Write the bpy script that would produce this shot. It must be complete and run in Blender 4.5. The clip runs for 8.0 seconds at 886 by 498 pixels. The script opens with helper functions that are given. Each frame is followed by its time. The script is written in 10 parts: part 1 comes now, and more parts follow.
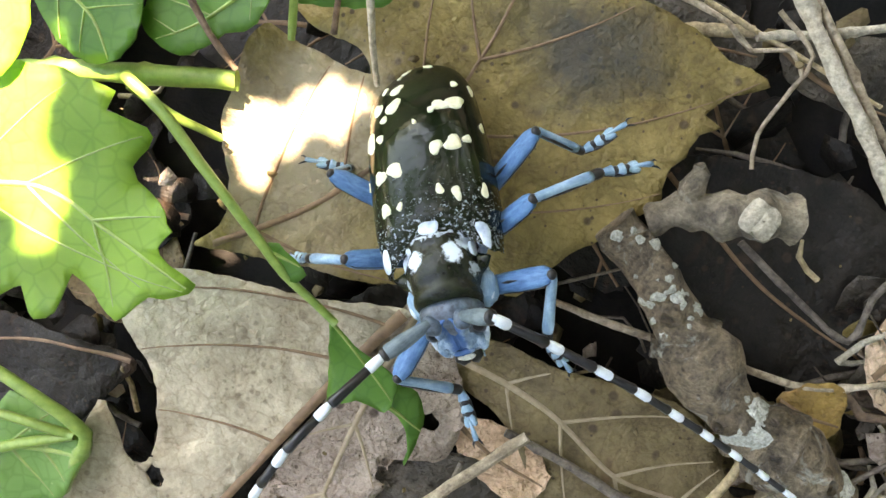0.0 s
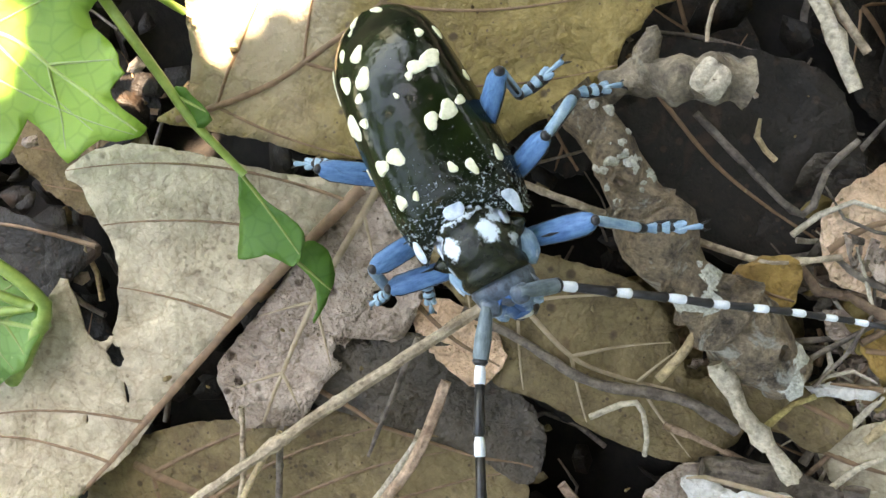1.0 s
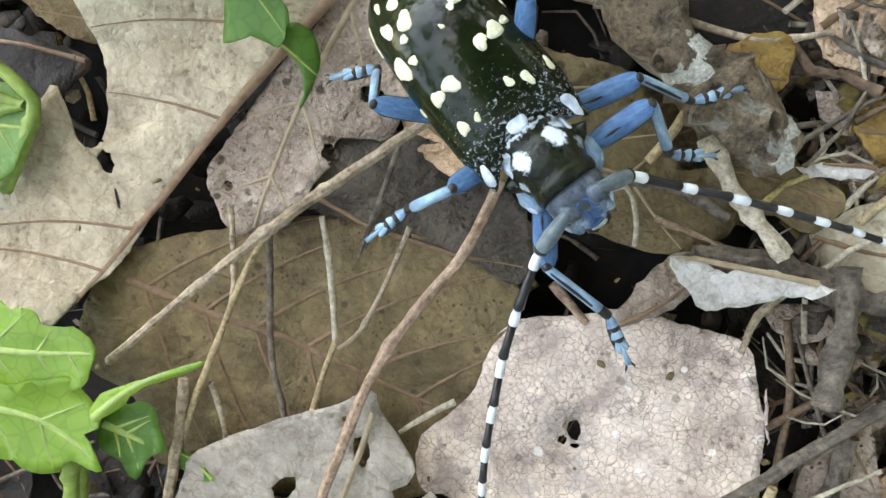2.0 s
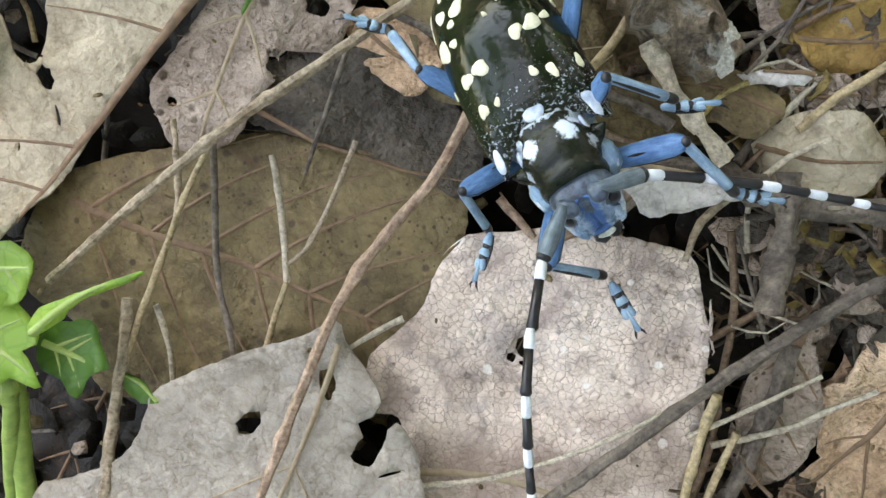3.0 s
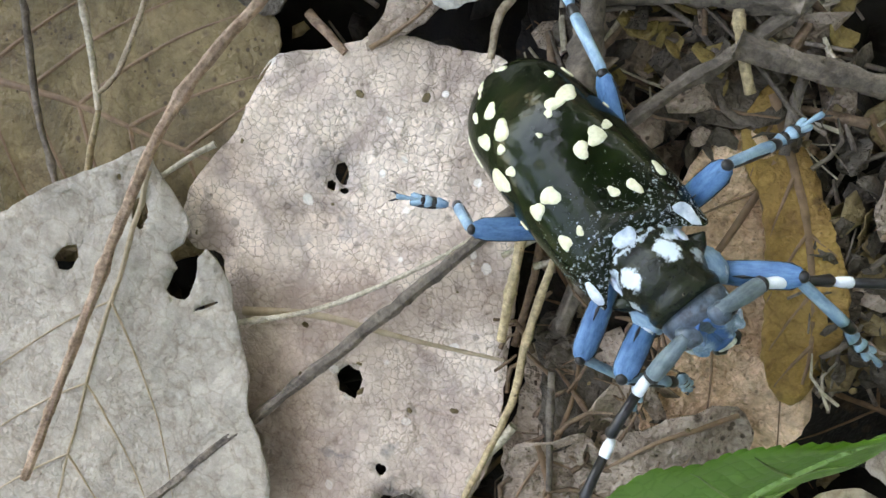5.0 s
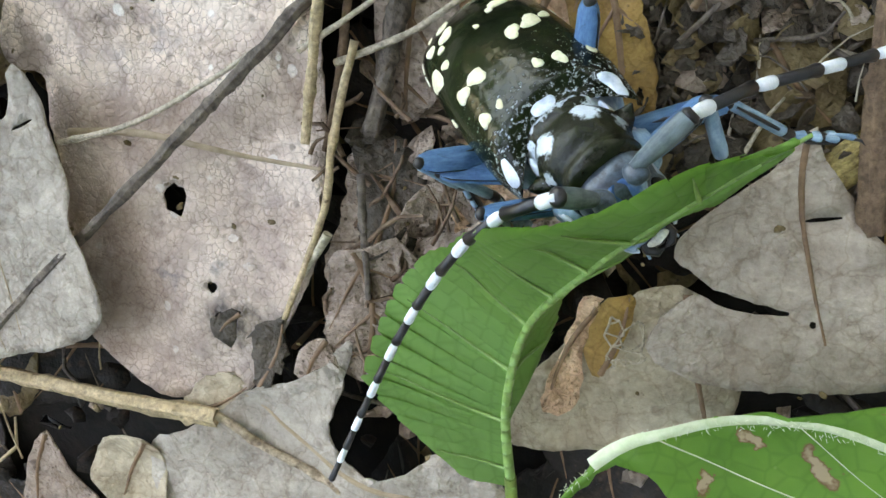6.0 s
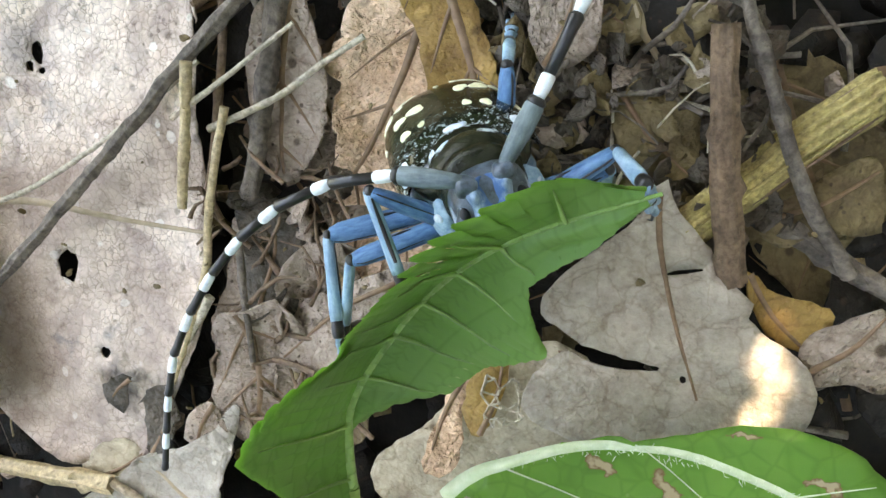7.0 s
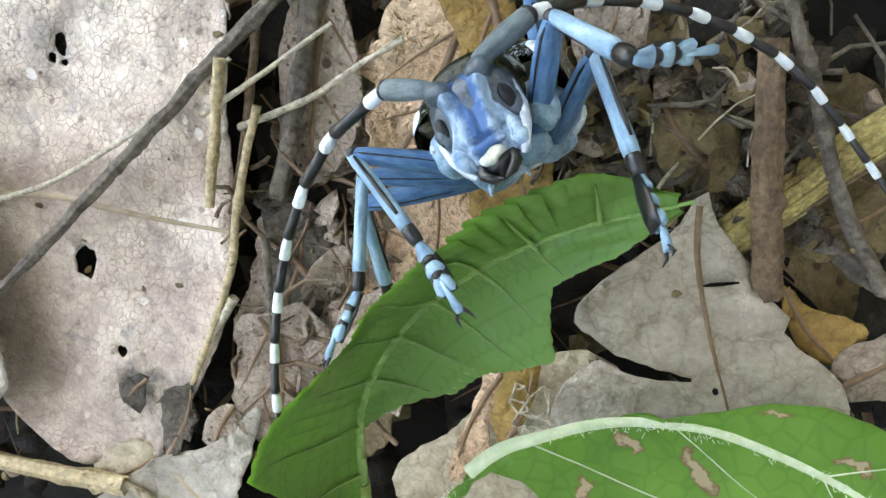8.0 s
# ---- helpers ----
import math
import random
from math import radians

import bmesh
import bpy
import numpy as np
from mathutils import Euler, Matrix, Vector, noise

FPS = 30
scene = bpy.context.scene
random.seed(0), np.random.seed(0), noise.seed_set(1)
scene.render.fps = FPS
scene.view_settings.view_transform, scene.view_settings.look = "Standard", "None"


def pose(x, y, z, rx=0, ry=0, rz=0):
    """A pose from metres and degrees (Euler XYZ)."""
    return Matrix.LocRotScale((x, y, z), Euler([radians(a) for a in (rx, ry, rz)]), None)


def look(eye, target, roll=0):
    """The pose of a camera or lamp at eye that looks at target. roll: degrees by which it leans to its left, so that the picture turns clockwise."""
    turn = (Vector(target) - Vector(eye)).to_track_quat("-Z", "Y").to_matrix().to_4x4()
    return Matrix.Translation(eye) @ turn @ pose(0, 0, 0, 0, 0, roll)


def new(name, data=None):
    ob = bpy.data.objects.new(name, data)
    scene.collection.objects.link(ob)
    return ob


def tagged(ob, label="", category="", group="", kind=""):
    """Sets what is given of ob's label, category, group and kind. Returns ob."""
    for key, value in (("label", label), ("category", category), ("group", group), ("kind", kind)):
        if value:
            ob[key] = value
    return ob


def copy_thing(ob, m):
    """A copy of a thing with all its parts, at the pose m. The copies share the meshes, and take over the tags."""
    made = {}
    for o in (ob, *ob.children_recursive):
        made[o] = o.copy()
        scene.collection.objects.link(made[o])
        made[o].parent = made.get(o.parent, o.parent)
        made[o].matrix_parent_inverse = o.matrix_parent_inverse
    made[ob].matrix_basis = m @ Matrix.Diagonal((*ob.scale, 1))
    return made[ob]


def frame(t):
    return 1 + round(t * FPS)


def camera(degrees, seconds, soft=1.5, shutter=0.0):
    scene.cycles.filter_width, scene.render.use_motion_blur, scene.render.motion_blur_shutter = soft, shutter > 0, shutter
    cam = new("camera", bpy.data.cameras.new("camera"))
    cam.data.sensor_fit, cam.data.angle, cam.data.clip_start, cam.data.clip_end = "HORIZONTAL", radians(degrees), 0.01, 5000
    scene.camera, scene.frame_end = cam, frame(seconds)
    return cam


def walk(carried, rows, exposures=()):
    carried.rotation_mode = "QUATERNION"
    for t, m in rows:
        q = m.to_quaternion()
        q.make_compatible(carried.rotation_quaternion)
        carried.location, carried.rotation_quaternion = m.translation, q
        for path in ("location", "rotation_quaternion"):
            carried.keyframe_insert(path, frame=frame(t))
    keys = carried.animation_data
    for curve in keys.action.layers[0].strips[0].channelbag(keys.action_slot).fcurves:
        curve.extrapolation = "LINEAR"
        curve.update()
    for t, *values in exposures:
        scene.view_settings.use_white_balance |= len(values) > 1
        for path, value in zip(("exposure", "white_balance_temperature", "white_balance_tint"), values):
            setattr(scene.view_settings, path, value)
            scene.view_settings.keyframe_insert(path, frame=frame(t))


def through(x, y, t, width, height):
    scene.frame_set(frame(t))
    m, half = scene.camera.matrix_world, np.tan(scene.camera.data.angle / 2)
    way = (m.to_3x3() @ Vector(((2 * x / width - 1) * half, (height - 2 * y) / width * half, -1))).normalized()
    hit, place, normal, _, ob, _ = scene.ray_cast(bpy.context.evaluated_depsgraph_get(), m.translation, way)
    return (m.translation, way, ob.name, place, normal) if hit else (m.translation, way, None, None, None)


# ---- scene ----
from mathutils import geometry

MM = 0.001
cam = camera(62.0, 8.0, soft=1.5)
walk(cam, [
    (0, pose(-0.01411, 0.05148, 0.07217, -6.377, 5.558, -0.031)),
    (0.5, pose(-0.01368, 0.05218, 0.07281, -5.719, 5.193, 0.219)),
    (1, pose(-0.00899, 0.03752, 0.07344, -4.958, 6.208, 0.583)),
    (1.5, pose(-0.00805, 0.02635, 0.07438, -5.610, 6.166, 0.685)),
    (2, pose(-0.00629, 0.01885, 0.07456, -6.453, 7.156, 0.082)),
    (2.2, pose(-0.00598, 0.01632, 0.07501, -6.953, 6.681, 0.000)),
    (3.3, pose(-0.00274, 0.00879, 0.07484, -6.298, 5.066, 0.041)),
    (3.5, pose(-0.00264, 0.00720, 0.07488, -6.336, 5.002, 0.159)),
    (4, pose(0.00324, -0.00591, 0.07489, -2.255, 5.622, -0.264)),
    (4.2, pose(0.00356, -0.00745, 0.07461, -2.911, 5.284, -0.117)),
    (5.3, pose(0.02960, -0.01060, 0.06714, -7.714, 11.581, -2.081)),
    (5.5, pose(0.03361, -0.01253, 0.06617, -9.256, 11.435, -2.261)),
    (6, pose(0.04194, -0.02106, 0.06356, -12.899, 13.604, -3.706)),
    (6.5, pose(0.05162, -0.02097, 0.06118, -10.027, 14.477, -4.858)),
    (7, pose(0.05389, -0.02092, 0.06011, -9.771, 14.450, -5.494)),
    (7.5, pose(0.05058, -0.02240, 0.06103, -9.405, 13.579, -4.690)),
    (8, pose(0.04944, -0.02017, 0.06071, -9.351, 13.131, -3.813)),
], exposures=[(0.0, 4.03, 9900, 15), (1.5, 4.09, 9900, 15), (2.1, 4.05, 9850, 15), (3.5, 3.88, 9800, 16), (4.0, 3.93, 9800, 16), (6.0, 3.87, 9400, 13), (6.5, 4.14, 9600, 13), (7.0, 4.17, 9500, 13), (7.5, 4.28, 9500, 13), (8.0, 4.17, 9500, 13)])

# ---- light: open shade under trees, with a few sun flecks ----
world = bpy.data.worlds.new("sky")
scene.world = world
world.use_nodes = True
wn, wl = world.node_tree.nodes, world.node_tree.links
sky = wn.new("ShaderNodeTexSky")
sky.sky_type, sky.sun_disc = "NISHITA", False
SUN_FROM = Vector((0.10, 0.50, 0.86)).normalized()
sky.sun_elevation = math.asin(SUN_FROM.z)
sky.sun_rotation = math.atan2(SUN_FROM.x, SUN_FROM.y)
wn["Background"].inputs["Strength"].default_value = 0.15
wl.new(sky.outputs["Color"], wn["Background"].inputs["Color"])
sun = new("sun", bpy.data.lights.new("sun", "SUN"))
sun.data.energy, sun.data.angle, sun.data.color = 4.0, radians(0.53), (1.0, 0.96, 0.92)
sun.matrix_world = look(SUN_FROM, (0, 0, 0))


# ---- materials ----
def shader(name):
    m = bpy.data.materials.new(name)
    m.use_nodes = True
    n, l = m.node_tree.nodes, m.node_tree.links
    return m, n, l, n["Principled BSDF"]


def tex(n, l, kind, scale, detail=4.0, rough=0.6, stretch=None, dist=0.0, coords="Object"):
    co = n.new("ShaderNodeTexCoord")
    mp = n.new("ShaderNodeMapping")
    l.new(co.outputs[coords], mp.inputs["Vector"])
    s = stretch or (1, 1, 1)
    mp.inputs["Scale"].default_value = (scale * s[0], scale * s[1], scale * s[2])
    t = n.new("ShaderNodeTex" + kind)
    l.new(mp.outputs["Vector"], t.inputs["Vector"])
    if kind == "Noise":
        t.inputs["Scale"].default_value = 1.0
        t.inputs["Detail"].default_value = detail
        t.inputs["Roughness"].default_value = rough
        t.inputs["Distortion"].default_value = dist
    if kind == "Voronoi":
        t.inputs["Scale"].default_value = 1.0
    return t


def ramp(n, l, src, stops):
    r = n.new("ShaderNodeValToRGB")
    e = r.color_ramp.elements
    while len(e) < len(stops):
        e.new(0.5)
    for k, (p, c) in zip(e, stops):
        k.position = p
        k.color = (*c, 1) if len(c) == 3 else c
    l.new(src, r.inputs["Fac"])
    return r


def mix(n, l, fac, a, b, mode="MIX"):
    m = n.new("ShaderNodeMix")
    m.data_type, m.blend_type = "RGBA", mode
    for sock, v in ((m.inputs["Factor"], fac), (m.inputs["A"], a), (m.inputs["B"], b)):
        if isinstance(v, (int, float)):
            sock.default_value = v
        elif isinstance(v, tuple):
            sock.default_value = (*v, 1)
        else:
            l.new(v, sock)
    return m.outputs["Result"]


def bump(n, l, p, src, strength, dist):
    b = n.new("ShaderNodeBump")
    b.inputs["Strength"].default_value = strength
    b.inputs["Distance"].default_value = dist * MM
    l.new(src, b.inputs["Height"])
    if p.inputs["Normal"].links:
        l.new(p.inputs["Normal"].links[0].from_socket, b.inputs["Normal"])
    l.new(b.outputs["Normal"], p.inputs["Normal"])


def dead_leaf_mat(name, light, dark, spot=(0.06, 0.035, 0.02), spots=0.5, crackle=0.0, stain=0.45, rough=0.62, edge_stain=(0.10, 0.05, 0.025), blots=(), stain_at=0.60, relief=1.0):
    """Dry leaf blade: mottled two-tone ground, brown stains, pin-head dark specks, fine vein net in relief."""
    m, n, l, p = shader(name)
    big = tex(n, l, "Noise", 90, 6, 0.65, dist=0.6)
    fine = tex(n, l, "Noise", 420, 8, 0.78)
    c = ramp(n, l, big.outputs["Fac"], [(0.32, dark), (0.62, light)]).outputs["Color"]
    f = ramp(n, l, fine.outputs["Fac"], [(0.30, (0.62, 0.59, 0.56) if not crackle else (0.8, 0.78, 0.77)), (0.70, (1.18, 1.16, 1.13))]).outputs["Color"]
    c = mix(n, l, 1.0, c, f, "MULTIPLY")
    st = tex(n, l, "Noise", 150, 3, 0.5, dist=1.2)
    sf = ramp(n, l, st.outputs["Fac"], [(stain_at, (0, 0, 0)), (stain_at + 0.16, (stain, stain, stain))])
    c = mix(n, l, sf.outputs["Color"], c, edge_stain)
    v = tex(n, l, "Voronoi", 330)
    vr = n.new("ShaderNodeMath")
    vr.operation = "MULTIPLY"
    l.new(v.outputs["Distance"], vr.inputs[0])
    v2 = tex(n, l, "Noise", 260, 2)
    l.new(v2.outputs["Fac"], vr.inputs[1])
    sp = ramp(n, l, vr.outputs["Value"], [(0.05, (spots, spots, spots)), (0.085, (0, 0, 0))])
    c = mix(n, l, sp.outputs["Color"], c, spot)
    pin = tex(n, l, "Voronoi", 1000)
    pn = tex(n, l, "Noise", 110, 4, 0.7)
    pin_size = n.new("ShaderNodeMath")
    pin_size.operation = "DIVIDE"
    l.new(pin.outputs["Distance"], pin_size.inputs[0])
    pr = ramp(n, l, pn.outputs["Fac"], [(0.42, (0.02, 0.02, 0.02)), (0.68, (1, 1, 1))])
    l.new(pr.outputs["Color"], pin_size.inputs[1])
    pins = ramp(n, l, pin_size.outputs["Value"], [(0.22, (spots, spots, spots)), (0.36, (0, 0, 0))])
    c = mix(n, l, pins.outputs["Color"], c, spot)
    net = tex(n, l, "Voronoi", 1250 if crackle else 1500)
    if crackle:
        net.inputs["Randomness"].default_value = 1.0
        warp = tex(n, l, "Noise", 900, 3)
        bent = mix(n, l, 0.5, net.inputs["Vector"].links[0].from_socket, warp.outputs["Color"], "LINEAR_LIGHT")
        l.new(bent, net.inputs["Vector"])
    net.feature = "DISTANCE_TO_EDGE"
    fine_net = ramp(n, l, net.outputs["Distance"], [(0.02, (0.80, 0.77, 0.73)), (0.14, (1.03, 1.03, 1.03))])
    c = mix(n, l, 0.3 if crackle else 0.15, c, fine_net.outputs["Color"], "MULTIPLY")
    if not crackle:
        mesh = tex(n, l, "Voronoi", 300)
        mesh.feature = "DISTANCE_TO_EDGE"
        sway = tex(n, l, "Noise", 260, 4)
        warped = mix(n, l, 0.55, mesh.inputs["Vector"].links[0].from_socket, sway.outputs["Color"], "LINEAR_LIGHT")
        l.new(warped, mesh.inputs["Vector"])
        lines = ramp(n, l, mesh.outputs["Distance"], [(0.008, (0.66, 0.60, 0.54)), (0.045, (1, 1, 1))])
        c = mix(n, l, 0.45, c, lines.outputs["Color"], "MULTIPLY")
    if crackle:
        wob = tex(n, l, "Noise", 420, 3)
        cr = ramp(n, l, net.outputs["Distance"], [(0.015, (crackle, crackle, crackle)), (0.06, (0, 0, 0))])
        dim = ramp(n, l, wob.outputs["Fac"], [(0.38, (0.1, 0.1, 0.1)), (0.62, (1, 1, 1))])
        fac = mix(n, l, 1.0, cr.outputs["Color"], dim.outputs["Color"], "MULTIPLY")
        c = mix(n, l, fac, c, (0.17, 0.115, 0.085))
    if crackle > 0.25:
        pale = tex(n, l, "Voronoi", 260)
        pn = tex(n, l, "Noise", 500, 3)
        pm = n.new("ShaderNodeMath")
        pm.operation = "MULTIPLY"
        l.new(pale.outputs["Distance"], pm.inputs[0])
        l.new(pn.outputs["Fac"], pm.inputs[1])
        pr = ramp(n, l, pm.outputs["Value"], [(0.055, (0.8, 0.8, 0.8)), (0.07, (0, 0, 0))])
        c = mix(n, l, pr.outputs["Color"], c, (0.90, 0.84, 0.76))
    for bx, by, br, weight, tone in blots:
        co = n.new("ShaderNodeTexCoord")
        dist = n.new("ShaderNodeVectorMath")
        dist.operation = "DISTANCE"
        wobble = tex(n, l, "Noise", 200, 4, 0.7)
        off = mix(n, l, 0.005, co.outputs["Object"], wobble.outputs["Color"], "LINEAR_LIGHT")
        l.new(off, dist.inputs[0])
        dist.inputs[1].default_value = (bx * MM, by * MM, 0)
        near = n.new("ShaderNodeMapRange")
        near.inputs["From Min"].default_value = br * 1.3 * MM
        near.inputs["From Max"].default_value = br * 0.4 * MM
        near.inputs["To Max"].default_value = weight
        l.new(dist.outputs["Value"], near.inputs["Value"])
        c = mix(n, l, near.outputs["Result"], c, tone)
    crease = tex(n, l, "Voronoi", 120)
    crease.feature = "DISTANCE_TO_EDGE"
    drift = tex(n, l, "Noise", 150, 4, 0.65)
    skew = mix(n, l, 0.8, crease.inputs["Vector"].links[0].from_socket, drift.outputs["Color"], "LINEAR_LIGHT")
    l.new(skew, crease.inputs["Vector"])
    crumple = ramp(n, l, crease.outputs["Distance"], [(0.0, (0, 0, 0)), (0.30, (1, 1, 1))])
    # darker lines along the creases
    crease_lines = ramp(n, l, crease.outputs["Distance"], [(0.006, (0.62, 0.57, 0.52)), (0.05, (1, 1, 1))])
    c = mix(n, l, 0.45, c, crease_lines.outputs["Color"], "MULTIPLY")
    l.new(c, p.inputs["Base Color"])
    p.inputs["Roughness"].default_value = rough
    p.inputs["Specular IOR Level"].default_value = 0.35
    bump(n, l, p, crumple.outputs["Color"], 0.5, 0.5 * relief)
    nr = ramp(n, l, net.outputs["Distance"], [(0.0, (0, 0, 0)), (0.16, (1, 1, 1))])
    bump(n, l, p, nr.outputs["Color"], 0.12 + 0.4 * bool(crackle), 0.12)
    bump(n, l, p, big.outputs["Fac"], 0.8, 1.2 * relief)
    mid = tex(n, l, "Noise", 260, 5, 0.65)
    bump(n, l, p, mid.outputs["Fac"], 0.8, 0.8 * relief)
    bump(n, l, p, fine.outputs["Fac"], 0.3, 0.15)
    return m


def green_leaf_mat(name, light, dark, rough=0.42, dots=0.0, through=0.35, dried=()):
    m, n, l, p = shader(name)
    big = tex(n, l, "Noise", 120, 4, 0.55)
    c = ramp(n, l, big.outputs["Fac"], [(0.3, dark), (0.7, light)]).outputs["Color"]
    net = tex(n, l, "Voronoi", 560)
    net.feature = "DISTANCE_TO_EDGE"
    nr = ramp(n, l, net.outputs["Distance"], [(0.0, (0.86, 0.89, 0.82)), (0.10, (1.03, 1.03, 1.03))])
    c = mix(n, l, 1.0, c, nr.outputs["Color"], "MULTIPLY")
    if dots:
        v = tex(n, l, "Voronoi", 420)
        g = tex(n, l, "Noise", 130, 2)
        mm = n.new("ShaderNodeMath")
        mm.operation = "DIVIDE"
        l.new(v.outputs["Distance"], mm.inputs[0])
        l.new(g.outputs["Fac"], mm.inputs[1])
        d = ramp(n, l, mm.outputs["Value"], [(0.13, (dots, dots, dots)), (0.2, (0, 0, 0))])
        c = mix(n, l, d.outputs["Color"], c, (0.45, 0.55, 0.25))
    for bx, by, long, wide, turn in dried:
        co = n.new("ShaderNodeTexCoord")
        wobble = tex(n, l, "Noise", 260, 4, 0.7)
        off = mix(n, l, 0.002, co.outputs["Object"], wobble.outputs["Color"], "LINEAR_LIGHT")
        mp = n.new("ShaderNodeMapping")
        mp.vector_type = "TEXTURE"
        mp.inputs["Location"].default_value = (bx * MM, by * MM, 11 * MM)
        mp.inputs["Rotation"].default_value = (0, 0, radians(turn))
        mp.inputs["Scale"].default_value = (long * MM, wide * MM, 20 * MM)
        l.new(off, mp.inputs["Vector"])
        far = n.new("ShaderNodeVectorMath")
        far.operation = "LENGTH"
        l.new(mp.outputs["Vector"], far.inputs[0])
        rim = ramp(n, l, far.outputs["Value"], [(0.55, (0.52, 0.40, 0.26)), (0.85, (0.24, 0.13, 0.06))])
        spot = ramp(n, l, far.outputs["Value"], [(0.85, (1, 1, 1)), (1.0, (0, 0, 0))])
        c = mix(n, l, spot.outputs["Color"], c, rim.outputs["Color"])
    l.new(c, p.inputs["Base Color"])
    p.inputs["Roughness"].default_value = rough
    p.inputs["Specular IOR Level"].default_value = 0.45
    bump(n, l, p, net.outputs["Distance"], 0.3, 0.25)
    fine = tex(n, l, "Noise", 1500, 3)
    bump(n, l, p, fine.outputs["Fac"], 0.15, 0.1)
    tr = n.new("ShaderNodeBsdfTranslucent")
    tc = mix(n, l, 1.0, c, (1.25, 1.5, 0.6), "MULTIPLY")
    l.new(tc, tr.inputs["Color"])
    ms = n.new("ShaderNodeMixShader")
    ms.inputs["Fac"].default_value = through
    l.new(p.outputs["BSDF"], ms.inputs[1])
    l.new(tr.outputs["BSDF"], ms.inputs[2])
    l.new(ms.outputs["Shader"], n["Material Output"].inputs["Surface"])
    return m


def wood_mat(name, light, dark, scale=260, rough=0.75, stretch=(1, 1, 1), lichen=0.0):
    m, n, l, p = shader(name)
    a = tex(n, l, "Noise", scale, 6, 0.7, stretch=stretch, dist=0.5)
    b = tex(n, l, "Noise", scale * 5, 4, 0.7, stretch=stretch)
    c = ramp(n, l, a.outputs["Fac"], [(0.33, dark), (0.64, light)]).outputs["Color"]
    f = ramp(n, l, b.outputs["Fac"], [(0.32, (0.5, 0.48, 0.46)), (0.66, (1.15, 1.13, 1.1))]).outputs["Color"]
    c = mix(n, l, 1.0, c, f, "MULTIPLY")
    v = tex(n, l, "Voronoi", scale * 2.2)
    sp = ramp(n, l, v.outputs["Distance"], [(0.10, (0.55, 0.55, 0.55)), (0.2, (0, 0, 0))])
    c = mix(n, l, sp.outputs["Color"], c, tuple(0.3 * k for k in dark))
    if lichen:
        q = tex(n, l, "Noise", 190, 5, 0.75, dist=0.8)
        qr = ramp(n, l, q.outputs["Fac"], [(0.55, (0, 0, 0)), (0.63, (lichen, lichen, lichen))])
        c = mix(n, l, qr.outputs["Color"], c, (0.50, 0.49, 0.42))
    l.new(c, p.inputs["Base Color"])
    p.inputs["Roughness"].default_value = rough
    bump(n, l, p, a.outputs["Fac"], 0.8, 0.6 if not lichen else 2.2)
    bump(n, l, p, b.outputs["Fac"], 0.6, 0.25)
    return m


def plain_mat(name, light, dark, rough=0.5, scale=900, spec=0.5, bumpy=0.3, dist=0.1, metal=0.0, sheen=0.0):
    m, n, l, p = shader(name)
    a = tex(n, l, "Noise", scale, 5, 0.65)
    c = ramp(n, l, a.outputs["Fac"], [(0.35, dark), (0.65, light)])
    l.new(c.outputs["Color"], p.inputs["Base Color"])
    p.inputs["Roughness"].default_value = rough
    p.inputs["Specular IOR Level"].default_value = spec
    p.inputs["Metallic"].default_value = metal
    p.inputs["Sheen Weight"].default_value = sheen
    bump(n, l, p, a.outputs["Fac"], bumpy, dist)
    return m


TAN = dead_leaf_mat("leaf_tan", (0.52, 0.45, 0.33), (0.39, 0.32, 0.22), spots=0.35, stain=0.35)
OLIVE = dead_leaf_mat("leaf_olive_brown", (0.31, 0.23, 0.080), (0.165, 0.115, 0.036), spots=0.8, stain=0.6,
                      blots=((-38.5, 54.0, 8.0, 0.8, (0.42, 0.345, 0.25)), (-32.0, 57.5, 6.0, 0.75, (0.42, 0.345, 0.25)), (-35.0, 47.5, 7.0, 0.6, (0.36, 0.285, 0.19)), (-8.5, 62.5, 5.5, 0.85, (0.045, 0.042, 0.035)), (-3.0, 61.5, 4.0, 0.7, (0.05, 0.045, 0.035)), (-14.0, 66.0, 4.0, 0.5, (0.06, 0.05, 0.03))))
PINKTAN = dead_leaf_mat("leaf_pink_tan", (0.48, 0.38, 0.31), (0.27, 0.20, 0.155), spots=0.85, stain=0.5, relief=2.2)
BROWN = dead_leaf_mat("leaf_brown", (0.25, 0.185, 0.09), (0.105, 0.075, 0.034), spots=0.8, stain=0.5)
GREY = dead_leaf_mat("leaf_grey_buff", (0.45, 0.405, 0.345), (0.34, 0.30, 0.25), spots=0.25, stain=0.15)
